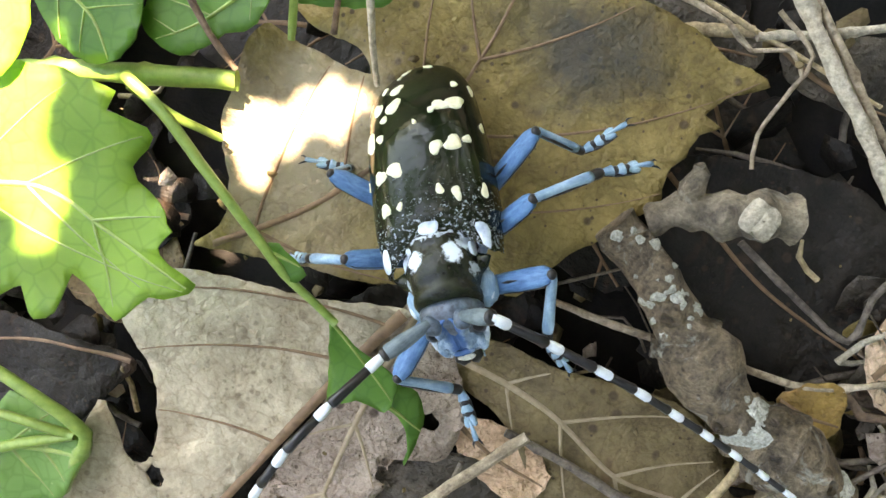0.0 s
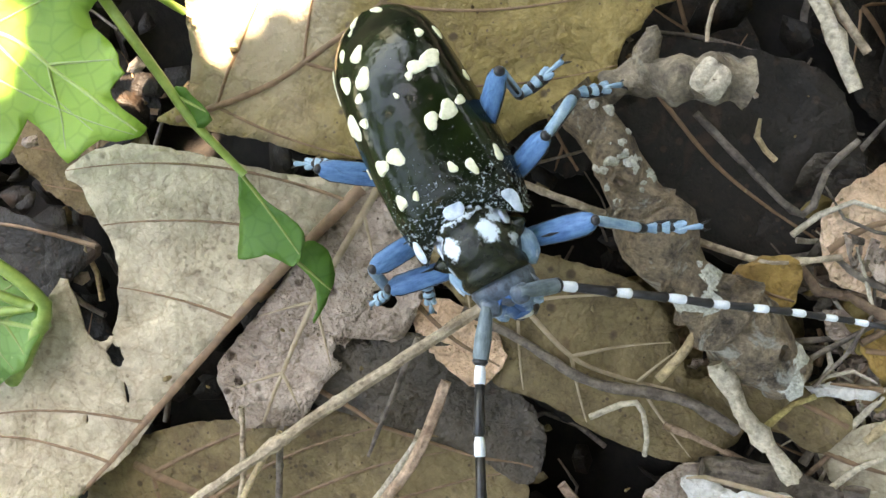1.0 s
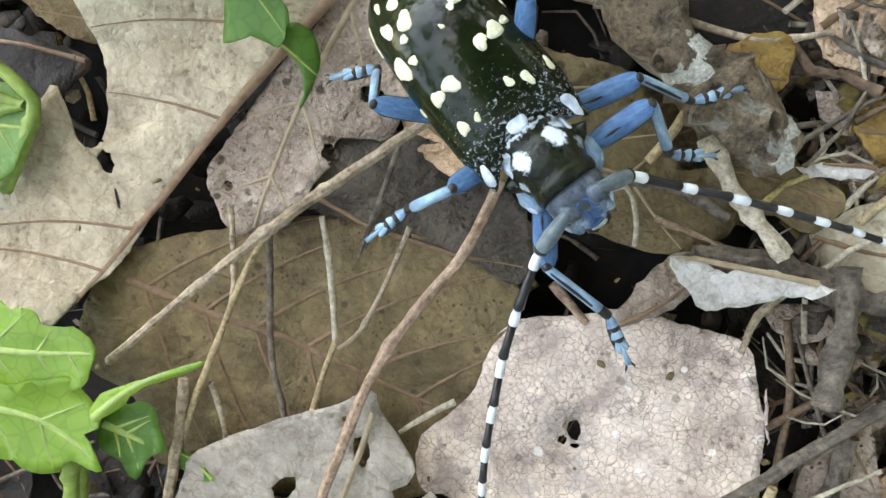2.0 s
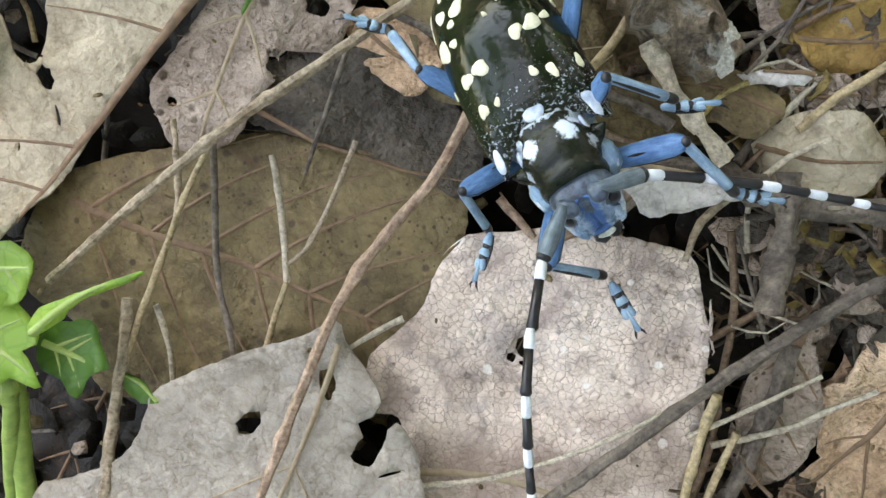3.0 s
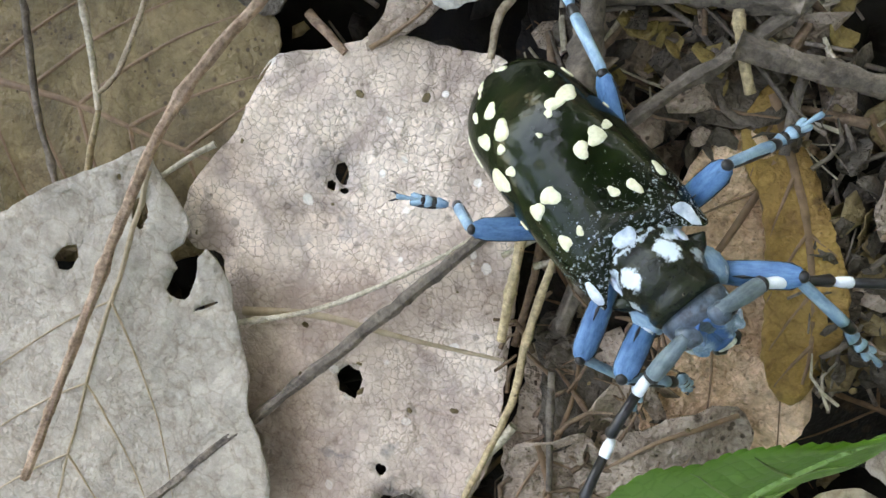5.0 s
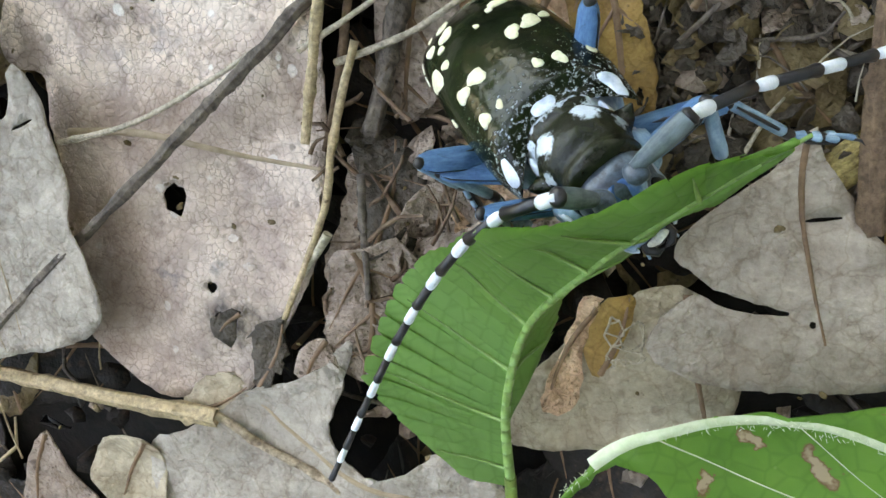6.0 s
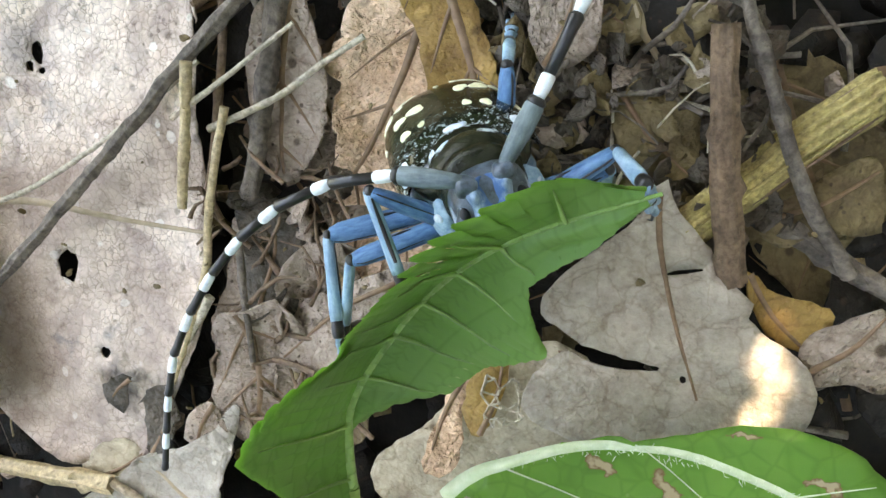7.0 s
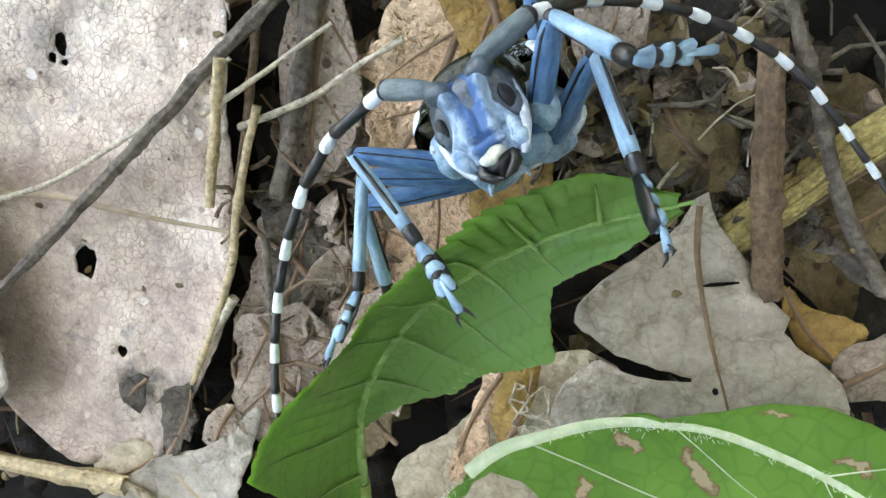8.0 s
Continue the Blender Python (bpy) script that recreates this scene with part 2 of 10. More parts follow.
CRACKLE = dead_leaf_mat("leaf_crackled", (0.90, 0.76, 0.645), (0.60, 0.465, 0.37), spots=0.45, crackle=0.6, stain=0.7, stain_at=0.47, edge_stain=(0.36, 0.265, 0.225),
                        blots=((1.0, -36.0, 9.0, 0.4, (0.45, 0.34, 0.27)), (-7.0, -29.0, 8.0, 0.4, (0.42, 0.32, 0.25)), (-9.0, -44.0, 9.0, 0.5, (0.30, 0.215, 0.17)), (4.0, -46.0, 8.0, 0.5, (0.27, 0.21, 0.18)), (-13.0, -30.0, 6.0, 0.45, (0.34, 0.24, 0.18)), (-2.0, -13.5, 2.0, 0.5, (0.20, 0.19, 0.21)), (-6.0, -14.5, 1.5, 0.45, (0.22, 0.20, 0.21)), (8.0, -36.0, 5.0, 0.35, (0.33, 0.25, 0.21)), (5.0, -23.5, 4.5, 0.6, (0.30, 0.20, 0.15)), (-1.5, -23.0, 4.5, 0.6, (0.30, 0.20, 0.15)), (-8.0, -22.0, 4.5, 0.6, (0.28, 0.19, 0.14)), (-10.0, -36.0, 7.0, 0.55, (0.24, 0.16, 0.13)),
                               (11.0, -44.5, 5.0, 0.75, (0.14, 0.11, 0.10)), (2.5, -42.0, 2.4, 0.8, (0.11, 0.105, 0.105)), (-11.0, -43.0, 5.0, 0.6, (0.24, 0.15, 0.10)), (9.0, -31.0, 4.0, 0.4, (0.33, 0.25, 0.22)),
                               (-3.0, -8.0, 3.0, 0.5, (0.22, 0.19, 0.20)), (12.5, -22.0, 4.0, 0.45, (0.30, 0.20, 0.14)), (2.0, -37.0, 1.3, 0.6, (0.16, 0.15, 0.15)), (-4.0, -38.5, 1.2, 0.6, (0.16, 0.15, 0.15))))
ORANGE = dead_leaf_mat("leaf_orange_brown", (0.88, 0.62, 0.43), (0.58, 0.35, 0.21), spots=0.4, stain=0.4, edge_stain=(0.36, 0.19, 0.10), relief=2.6)
YELLOW = dead_leaf_mat("leaf_yellow_brown", (0.40, 0.25, 0.07), (0.27, 0.15, 0.05), spots=0.4, stain=0.6)
PALE = dead_leaf_mat("leaf_pale_buff", (0.48, 0.415, 0.345), (0.38, 0.315, 0.25), spots=0.12, stain=0.2)
WHITE = dead_leaf_mat("leaf_bleached", (0.72, 0.70, 0.66), (0.58, 0.55, 0.50), spots=0.2, stain=0.2)
# the deep shade between leaves is put into this near-black colour
DARK = dead_leaf_mat("leaf_shade_black", (0.019, 0.0135, 0.0095), (0.006, 0.0045, 0.0035), spots=0.6, stain=0.6)
MOTTLED = dead_leaf_mat("leaf_blackened", (0.12, 0.098, 0.075), (0.03, 0.025, 0.02), spots=0.7, stain=0.7, relief=2.0)
VEIN_BROWN = plain_mat("vein_brown", (0.24, 0.14, 0.075), (0.15, 0.085, 0.045), 0.6)
VEIN_TAN = plain_mat("vein_tan", (0.42, 0.32, 0.21), (0.30, 0.22, 0.13), 0.6)
VEIN_GREEN = plain_mat("vein_green", (0.30, 0.42, 0.10), (0.22, 0.33, 0.07), 0.45)
VEIN_FOLDED = plain_mat("vein_folded_leaf", (0.22, 0.37, 0.10), (0.15, 0.28, 0.07), 0.45)
VEIN_WHITE = plain_mat("vein_white", (0.66, 0.72, 0.50), (0.50, 0.60, 0.34), 0.5)
GREEN = green_leaf_mat("leaf_green", (0.20, 0.37, 0.10), (0.13, 0.28, 0.065), dots=0.6)
RIBBED = green_leaf_mat("leaf_broad_green", (0.17, 0.36, 0.055), (0.095, 0.25, 0.03), dots=0.35, through=0.4,
                        dried=((49.6, -41.9, 1.4, 0.5, -28), (54.6, -43.6, 2.0, 0.6, -52), (46.2, -45.4, 0.45, 1.6, 5), (58.8, -39.4, 1.4, 0.3, 0), (63.5, -43.0, 1.1, 0.35, -30)))
# leaf colour of the unseen foliage that blocks sun and sky
SCREEN_LEAF = green_leaf_mat("leaf_screen", (0.055, 0.085, 0.035), (0.03, 0.05, 0.02))
LIME = green_leaf_mat("leaf_fresh_green", (0.28, 0.45, 0.065), (0.18, 0.34, 0.042), through=0.42)
MIDGREEN = green_leaf_mat("leaf_mid_green", (0.10, 0.25, 0.035), (0.06, 0.17, 0.025), through=0.4)
BARK = wood_mat("bark", (0.36, 0.27, 0.18), (0.05, 0.036, 0.026), 420, lichen=0.6)
LICHEN = wood_mat("lichen", (0.66, 0.66, 0.58), (0.42, 0.42, 0.36), 500)
KNOB = wood_mat("stub_bark", (0.38, 0.31, 0.22), (0.09, 0.068, 0.05), 300, lichen=0.25)
TWIG = wood_mat("twig_buff", (0.58, 0.47, 0.34), (0.25, 0.18, 0.115), 330)
REDTWIG = wood_mat("twig_rosy", (0.55, 0.385, 0.275), (0.24, 0.145, 0.095), 330)
GREYTWIG = wood_mat("twig_grey", (0.24, 0.195, 0.155), (0.065, 0.05, 0.04), 300, stretch=(1, 1, 1))
STRAW = wood_mat("straw", (0.60, 0.47, 0.28), (0.42, 0.31, 0.17), 350, rough=0.55)
PALESTRAW = wood_mat("straw_pale", (0.62, 0.55, 0.43), (0.45, 0.38, 0.28), 350, rough=0.6)
YSTEM = wood_mat("stem_yellow", (0.62, 0.50, 0.20), (0.24, 0.17, 0.06), 420)
BROWNSTICK = wood_mat("stick_brown", (0.25, 0.16, 0.10), (0.13, 0.08, 0.05), 280)
GSTEM = plain_mat("stem_green", (0.25, 0.36, 0.08), (0.16, 0.27, 0.05), 0.45)
# soil darkened to near-black: its colour includes the shade under the leaves
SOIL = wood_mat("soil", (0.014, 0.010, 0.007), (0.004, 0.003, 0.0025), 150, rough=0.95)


# ---- builders ----
def part(name, bm, material, parent=None, label="", smooth=True):
    me = bpy.data.meshes.new(name)
    bm.to_mesh(me)
    bm.free()
    me.materials.append(material)
    if smooth:
        me.polygons.foreach_set("use_smooth", [True] * len(me.polygons))
    ob = new(name, me)
    ob.parent = parent
    if label:
        tagged(ob, label)
    return ob


def smooth_ring(pts, step, rag, seed, closed=True):
    """A rounded outline through the corners, with a finely uneven edge."""
    rng = random.Random(seed)
    n = len(pts)
    out = []
    for i in range(n if closed else n - 1):
        p0, p1, p2, p3 = (Vector(pts[(i + k) % n]) for k in (-1, 0, 1, 2))
        if not closed:
            p0 = Vector(pts[max(i - 1, 0)])
            p3 = Vector(pts[min(i + 2, n - 1)])
        m = max(1, int((p2 - p1).length / step))
        for k in range(m):
            u = k / m
            q = 0.5 * (2 * p1 + (p2 - p0) * u + (2 * p0 - 5 * p1 + 4 * p2 - p3) * u * u + (3 * p1 - p0 - 3 * p2 + p3) * u ** 3)
            out.append(q + Vector((rng.uniform(-rag, rag), rng.uniform(-rag, rag))) if len(q) == 2 else q)
    if not closed:
        out.append(Vector(pts[-1]))
    return out


def inside(p, ring):
    r, j = False, len(ring) - 1
    for i in range(len(ring)):
        a, b = ring[i], ring[j]
        if (a[1] > p[1]) != (b[1] > p[1]) and p[0] < (b[0] - a[0]) * (p[1] - a[1]) / (b[1] - a[1]) + a[0]:
            r = not r
        j = i
    return r


def ridge(bm, line, zf, w0, w1, h):
    """A raised vein along a flat line, lying on the surface zf."""
    prev = None
    n = len(line)
    for i, q in enumerate(line):
        d = (Vector(line[min(i + 1, n - 1)]) - Vector(line[max(i - 1, 0)]))
        if d.length < 1e-6:
            continue
        d.normalize()
        s = Vector((-d.y, d.x))
        w = w0 + (w1 - w0) * i / max(1, n - 1)
        row = []
        for k, up in ((-1, -0.06), (-0.5, 0.75), (0.5, 0.75), (1, -0.06)):
            x, y = q[0] + s.x * w * k, q[1] + s.y * w * k
            row.append(bm.verts.new((x * MM, y * MM, (zf(x, y) + up * h * (w / w0)) * MM)))
        if prev:
            for k in range(3):
                bm.faces.new((prev[k], prev[k + 1], row[k + 1], row[k]))
        prev = row


def leaf(name, label, outline, z, mat, vein_mat, rib=None, slope=(0, 0), wave=0.8, curl=0.0, holes=(), side=0, rag=0.12,
         seed=1, grid=1.5, angle=50, fold=0.0, thick=0.16, serrate=0.0, group="", category="leaf", rib_w=0.45, side_w=0.5, lip=0.9, part_name="blade"):
    """One leaf: a blade with real thickness, and its ribs in relief. Millimetres; outline and rib lie flat, z is the height at the middle."""
    rng = random.Random(seed)
    ring = smooth_ring(outline, 0.7 if serrate == 0 else 0.9, rag, seed)
    if serrate:
        m = len(ring)
        cen = sum(ring, Vector((0, 0))) / m
        ring = [q + (q - cen).normalized() * serrate * ((i % 4) / 3.0 - 0.5) for i, q in enumerate(ring)]
    cx = sum(q.x for q in ring) / len(ring)
    cy = sum(q.y for q in ring) / len(ring)
    rad = max((q - Vector((cx, cy))).length for q in ring)
    cuts = []
    for hx, hy, ha, hb, rot in holes:
        c, s = math.cos(radians(rot)), math.sin(radians(rot))
        cut = []
        for k in range(14):
            a = k * math.tau / 14
            j = 1 + rng.uniform(-0.18, 0.18)
            u, v = ha * j * math.cos(a), hb * j * math.sin(a)
            cut.append(Vector((hx + c * u - s * v, hy + s * u + c * v)))
        cuts.append(cut)
    off = Vector((seed * 7.31, seed * 3.17, seed * 1.7))
    if not rib:
        a = max(ring, key=lambda q: (q - Vector((cx, cy))).length)
        b = max(ring, key=lambda q: (q - a).length)
        rib = [tuple(a * 0.97 + b * 0.03), tuple((a + b) / 2 + Vector((b.y - a.y, a.x - b.x)) * 0.06), tuple(b * 0.97 + a * 0.03)]
        rib_w *= 0.7
    ribs = [Vector(q) for q in rib] if rib else None
    if ribs:
        ra, rb = ribs[0], ribs[-1]
        ru = (rb - ra).normalized()

    rim = np.array([[q.x, q.y] for loop in [ring] + cuts for q in loop])

    def zf(x, y):
        q = Vector((x, y))
        near = math.exp(-math.sqrt(float(((rim - (x, y)) ** 2).sum(1).min())) / 1.3)
        h = z + slope[0] * (x - cx) + slope[1] * (y - cy)
        h += wave * noise.noise(Vector((x, y, 0)) / 14.0 + off) + 0.35 * wave * noise.noise(Vector((x, y, 0)) / 4.5 + off)
        h += near * lip * (0.25 + 1.3 * noise.noise(Vector((x, y, 0)) / 6.0 - off))
        r = (q - Vector((cx, cy))).length / rad
        h += curl * max(0.0, r - 0.45) ** 2 * 3.0
        if ribs and fold:
            h += fold * abs((q - ra).x * -ru.y + (q - ra).y * ru.x)
        return h

    verts, edges = [], []
    for loop in [ring] + cuts:
        b = len(verts)
        verts += [Vector((q.x, q.y)) for q in loop]
        edges += [(b + i, b + (i + 1) % len(loop)) for i in range(len(loop))]
    x0, x1 = min(q.x for q in ring), max(q.x for q in ring)
    y0, y1 = min(q.y for q in ring), max(q.y for q in ring)
    y = y0
    while y < y1:
        x = x0
        while x < x1:
            q = Vector((x + rng.uniform(-0.3, 0.3) * grid, y + rng.uniform(-0.3, 0.3) * grid))
            if inside(q, ring):
                verts.append(q)
            x += grid
        y += grid
    vs, _, fs, _, _, _ = geometry.delaunay_2d_cdt(verts, edges, [], 0, 1e-4)
    bm = bmesh.new()
    bv = [bm.verts.new((q.x * MM, q.y * MM, zf(q.x, q.y) * MM)) for q in vs]
    for f in fs:
        c = sum((vs[i] for i in f), Vector((0, 0))) / len(f)
        if inside(c, ring) and not any(inside(c, k) for k in cuts):
            bm.faces.new([bv[i] for i in f])
    bmesh.ops.delete(bm, geom=[v for v in bm.verts if not v.link_faces], context="VERTS")
    bm.normal_update()
    top = new(name)
    tagged(top, label, category, group)
    blade = part(part_name, bm, mat, top)
    so = blade.modifiers.new("thickness", "SOLIDIFY")
    so.thickness, so.offset = thick * MM, -1
    if ribs:
        line = smooth_ring([tuple(q) for q in ribs], 1.0, 0.0, seed, closed=False)
        line = [q for q in line if inside(q, ring)]
        if len(line) > 2:
            bm = bmesh.new()
            ridge(bm, line, zf, rib_w, rib_w * 0.35, 0.35)
            part("midrib", bm, vein_mat, top)
        for k in range(side):
            u = (k + 0.6) / (side + 0.4)
            i = min(len(line) - 2, int(u * len(line)))
            if i < 0:
                continue
            base, d = line[i], (line[i + 1] - line[i]).normalized()
            for sg in (-1, 1):
                a = math.atan2(d.y, d.x) + sg * radians(angle + rng.uniform(-6, 6))
                pts, q = [], base.copy()
                for step in range(60):
                    if not inside(q, ring) or any(inside(q, c) for c in cuts):
                        break
                    pts.append(q.copy())
                    q = q + Vector((math.cos(a), math.sin(a))) * 1.0
                    a -= sg * 0.018
                if len(pts) > 3:
                    bm = bmesh.new()
                    ridge(bm, pts, zf, rib_w * side_w, rib_w * side_w * 0.3, 0.22)
                    part("side_vein", bm, vein_mat, top)
    return top


def tube(bm, pts, radii, sides=8, lump=0.0, seed=1, cap=True, ridges=0):
    """A round, slightly uneven rod through the points (mm)."""
    rng = random.Random(seed)
    p = [Vector(q) for q in pts]
    rings = []
    ref = Vector((0.13, 0.31, 1)).normalized()
    for i, q in enumerate(p):
        d = (p[min(i + 1, len(p) - 1)] - p[max(i - 1, 0)]).normalized()
        a = d.cross(ref)
        a = a.normalized() if a.length > 1e-3 else d.orthogonal().normalized()
        b = d.cross(a)
        r = radii[i] if isinstance(radii, (list, tuple)) else radii
        ring = []
        for k in range(sides):
            t = math.tau * k / sides
            rr = r * (1 + lump * noise.noise(Vector((q.x * 0.6 + math.cos(t), q.y * 0.6 + math.sin(t), seed * 3.7))))
            if ridges:
                rr *= 1 + 0.13 * math.cos(ridges * t + 0.1 * math.sin(i * 0.13)) + 0.06 * math.cos((2 * ridges + 1) * t + i * 0.03)
            ring.append(bm.verts.new((q + (a * math.cos(t) + b * math.sin(t)) * rr) * MM))
        rings.append(ring)
    for u, v in zip(rings, rings[1:]):
        for k in range(sides):
            bm.faces.new((u[k], u[(k + 1) % sides], v[(k + 1) % sides], v[k]))
    if cap:
        for ring, sgn in ((rings[0], -1), (rings[-1], 1)):
            bm.faces.new(ring if sgn < 0 else ring[::-1])


def stick(name, label, pts, r0, r1, mat, category="twig", lump=0.3, knots=(), sides=8, seed=1, ridges=0, group="", pivot=None):
    line = smooth_ring([tuple(q) for q in pts], 1.2, 0.0, seed, closed=False)
    n = len(line)
    rng = random.Random(seed)
    line = [q + Vector((rng.uniform(-1, 1), rng.uniform(-1, 1), rng.uniform(-1, 1))) * 0.06 * r0 for q in line]
    radii = []
    for i in range(n):
        u = i / max(1, n - 1)
        r = r0 + (r1 - r0) * u
        for k in knots:
            r *= 1 + 0.55 * math.exp(-(((u - k) * n * 1.2) / (1.6 * max(r0, 0.5))) ** 2)
        radii.append(r)
    bm = bmesh.new()
    if pivot:
        line = [q - Vector(pivot) for q in line]
    tube(bm, line, radii, sides, lump, seed, ridges=ridges)
    ob = part(name, bm, mat)
    if pivot:
        ob.location = Vector(pivot) * MM
    if r0 >= 0.3 and n > 8 and category in ("twig", "stick", "stem", "stalk", "straw"):
        for k in range(3 if r0 >= 0.5 else 2):
            i = rng.randrange(2, n - 3)
            bm = bmesh.new()
            tube(bm, [line[i - 1], line[i], line[i + 1]], [radii[i] * 0.85, radii[i] * rng.uniform(1.12, 1.3), radii[i] * 0.85], sides, 0.5, seed + k)
            part("knot", bm, mat, ob)
    return tagged(ob, label, category, group)


# ---- ground ----
def build_ground():
    """One sheet of dark soil, hummocky near the path, that runs on to the horizon."""
    bm = bmesh.new()
    xs = [-60000, -6000, -900, -300] + list(range(-160, 180, 4)) + [300, 900, 6000, 60000]
    grid = []
    for y in xs:
        row = []
        for x in xs:
            near = max(0.0, 1 - max(abs(x), abs(y)) / 300)
            h = -14.0 + near * (3.5 * noise.noise(Vector((x, y, 5)) / 22.0) + 1.8 * noise.noise(Vector((x, y, 9)) / 7.0))
            row.append(bm.verts.new((x * MM, y * MM, h * MM)))
        grid.append(row)
    for i in range(len(xs) - 1):
        for j in range(len(xs) - 1):
            bm.faces.new((grid[i][j], grid[i][j + 1], grid[i + 1][j + 1], grid[i + 1][j]))
    return tagged(part("ground", bm, SOIL), "forest soil, near-black with the shade of the gaps", "ground", kind="structure")


build_ground()


# ---- dead leaves ----
leaf("dry_leaf", "dull olive-brown dead leaf lying flat under twigs",
     [(-57.3, 1.1), (-54.3, 6.7), (-48.3, 10.4), (-38.7, 12.2), (-29.4, 13.6), (-20.4, 12.1), (-11.5, 9.2), (-8.0, 6.3), (-8.6, 1.0), (-12.1, -5.1), (-14.6, -10.6), (-18.3, -17.0), (-33.5, -17.4), (-43.2, -16.4), (-49.6, -14.0), (-51.3, -7.6), (-56.3, -3.9)], -1.6, BROWN, VEIN_BROWN, rib=[(-51.1, 6.4), (-42.3, 2.8), (-31.7, -0.5), (-20.7, -5.2), (-9.1, -9.9)], holes=[], side=6, wave=0.8, seed=3, rib_w=0.55, angle=55)
leaf("dry_leaf", "blackened rotten leaf piece under twigs",
     [(-32.1, 17.3), (-29.0, 20.2), (-22.4, 22.4), (-15.4, 20.9), (-9.7, 17.1), (-6.2, 11.5), (-7.9, 6.9), (-13.2, 9.2), (-20.2, 11.5), (-25.0, 13.0), (-29.8, 14.4)], -0.9, MOTTLED, VEIN_BROWN, rib=None, holes=[], seed=4, wave=1.2, rag=0.19)
leaf("dry_leaf", "rosy brown crumpled leaf scrap under a beetle",
     [(-19.8, 25.2), (-16.4, 25.8), (-11.7, 23.0), (-10.5, 19.6), (-13.3, 17.2), (-17.5, 19.5), (-19.2, 21.2)], -0.5, ORANGE, VEIN_BROWN, rib=None, holes=[], seed=5, wave=1.0, rag=0.19)
leaf("dry_leaf", "mottled brown dead leaf with pale veins under bark stick",
     [(-26.2, 32.7), (-16.9, 34.1), (-11.2, 31.9), (-3.3, 29.8), (2.3, 27.9), (6.3, 23.7), (8.2, 18.5), (14.6, 19.5), (13.3, 12.7), (6.8, 10.1), (-0.6, 12.2), (-6.4, 15.6), (-11.6, 17.2), (-12.9, 21.3), (-16.5, 27.0)], -1.2, BROWN, VEIN_TAN, rib=[(-22.7, 33.4), (-11.1, 27.2), (-3.0, 19.8), (6.5, 17.1)], holes=[], side=5, seed=6, wave=0.9)
leaf("dry_leaf", "large olive-brown dead leaf with curled tip",
     [(-38.4, 65.4), (-41.0, 61.7), (-42.6, 57.3), (-42.9, 53.5), (-42.6, 49.5), (-43.6, 45.6), (-46.4, 43.7), (-40.8, 42.7), (-33.8, 41.4), (-28.7, 40.0), (-22.4, 40.1), (-16.9, 40.8), (-14.4, 38.8), (-11.4, 40.8), (-8.7, 43.1), (-6.0, 44.5), (-2.9, 46.7), (-0.6, 47.9), (-0.1, 50.7), (1.6, 52.3), (3.1, 54.5), (5.1, 54.9), (3.5, 56.2), (6.0, 57.9), (9.2, 58.7), (7.9, 60.0), (5.4, 61.3), (2.2, 64.1), (-4.5, 67.3), (-12.8, 70.0), (-22.3, 71.8), (-33.2, 70.6), (-35.5, 67.5), (-33.3, 64.8), (-28.9, 62.6), (-27.9, 60.4), (-29.5, 60.7), (-31.7, 61.8), (-35.6, 63.8)], 0.6, OLIVE, VEIN_BROWN, rib=[(-44.3, 43.8), (-33.7, 47.9), (-22.4, 55.6), (-17.0, 62.4), (-13.9, 68.0)], holes=[(-47.2, 45.0, 0.16, 0.16, 0.0)], side=4, seed=7, wave=1.0, rib_w=0.4)
leaf("dry_leaf", "large buff dead leaf with a torn hole and crack",
     [(-56.0, 38.2), (-52.5, 40.7), (-47.0, 41.2), (-38.1, 39.5), (-32.2, 38.3), (-24.2, 37.5), (-26.5, 35.3), (-32.9, 29.3), (-38.4, 23.0), (-44.7, 16.4), (-50.2, 8.6), (-54.5, 5.1), (-58.6, 1.3), (-62.5, 2.2), (-67.1, 2.3), (-73.8, 4.6), (-73.2, 12.8), (-66.5, 14.9), (-61.7, 18.1), (-59.6, 22.3), (-57.3, 27.2), (-55.8, 25.4), (-54.5, 21.5), (-53.0, 20.6), (-51.7, 21.6), (-50.9, 24.8), (-51.1, 29.5), (-52.5, 33.6), (-54.2, 36.7)], 1.2, TAN, VEIN_BROWN, rib=[(-24.8, 37.2), (-32.9, 29.1), (-44.7, 16.2), (-57.9, 1.3)], holes=[(-51.4, 19.2, 0.79, 1.35, 20.0), (-50.2, 15.3, 0.22, 1.23, 15.0), (-52.9, 21.7, 1.46, 0.22, -15.0), (-54.9, 12.1, 0.17, 0.45, 0.0)], seed=8, wave=0.9, rib_w=0.7, curl=0.6, side=5, angle=62, side_w=0.3)
leaf("dry_leaf", "pinkish-brown dead leaf peppered with dark specks",
     [(-23.2, 38.7), (-20.3, 33.1), (-18.7, 27.5), (-19.6, 24.4), (-21.4, 21.5), (-26.1, 21.6), (-27.3, 18.7), (-29.4, 16.3), (-31.2, 13.3), (-34.6, 11.7), (-38.3, 12.0), (-39.8, 14.9), (-40.2, 18.5), (-36.3, 23.8), (-32.6, 28.5), (-28.4, 33.1)], 0.4, PINKTAN, VEIN_TAN, rib=[(-23.2, 37.6), (-29.1, 27.4), (-32.7, 19.8), (-35.8, 12.3)], holes=[(-22.7, 25.9, 1.36, 1.02, -10.0), (-38.3, 16.7, 0.45, 0.57, 0.0), (-27.3, 20.2, 0.68, 1.02, 0.0)], side=3, seed=9, wave=0.9)
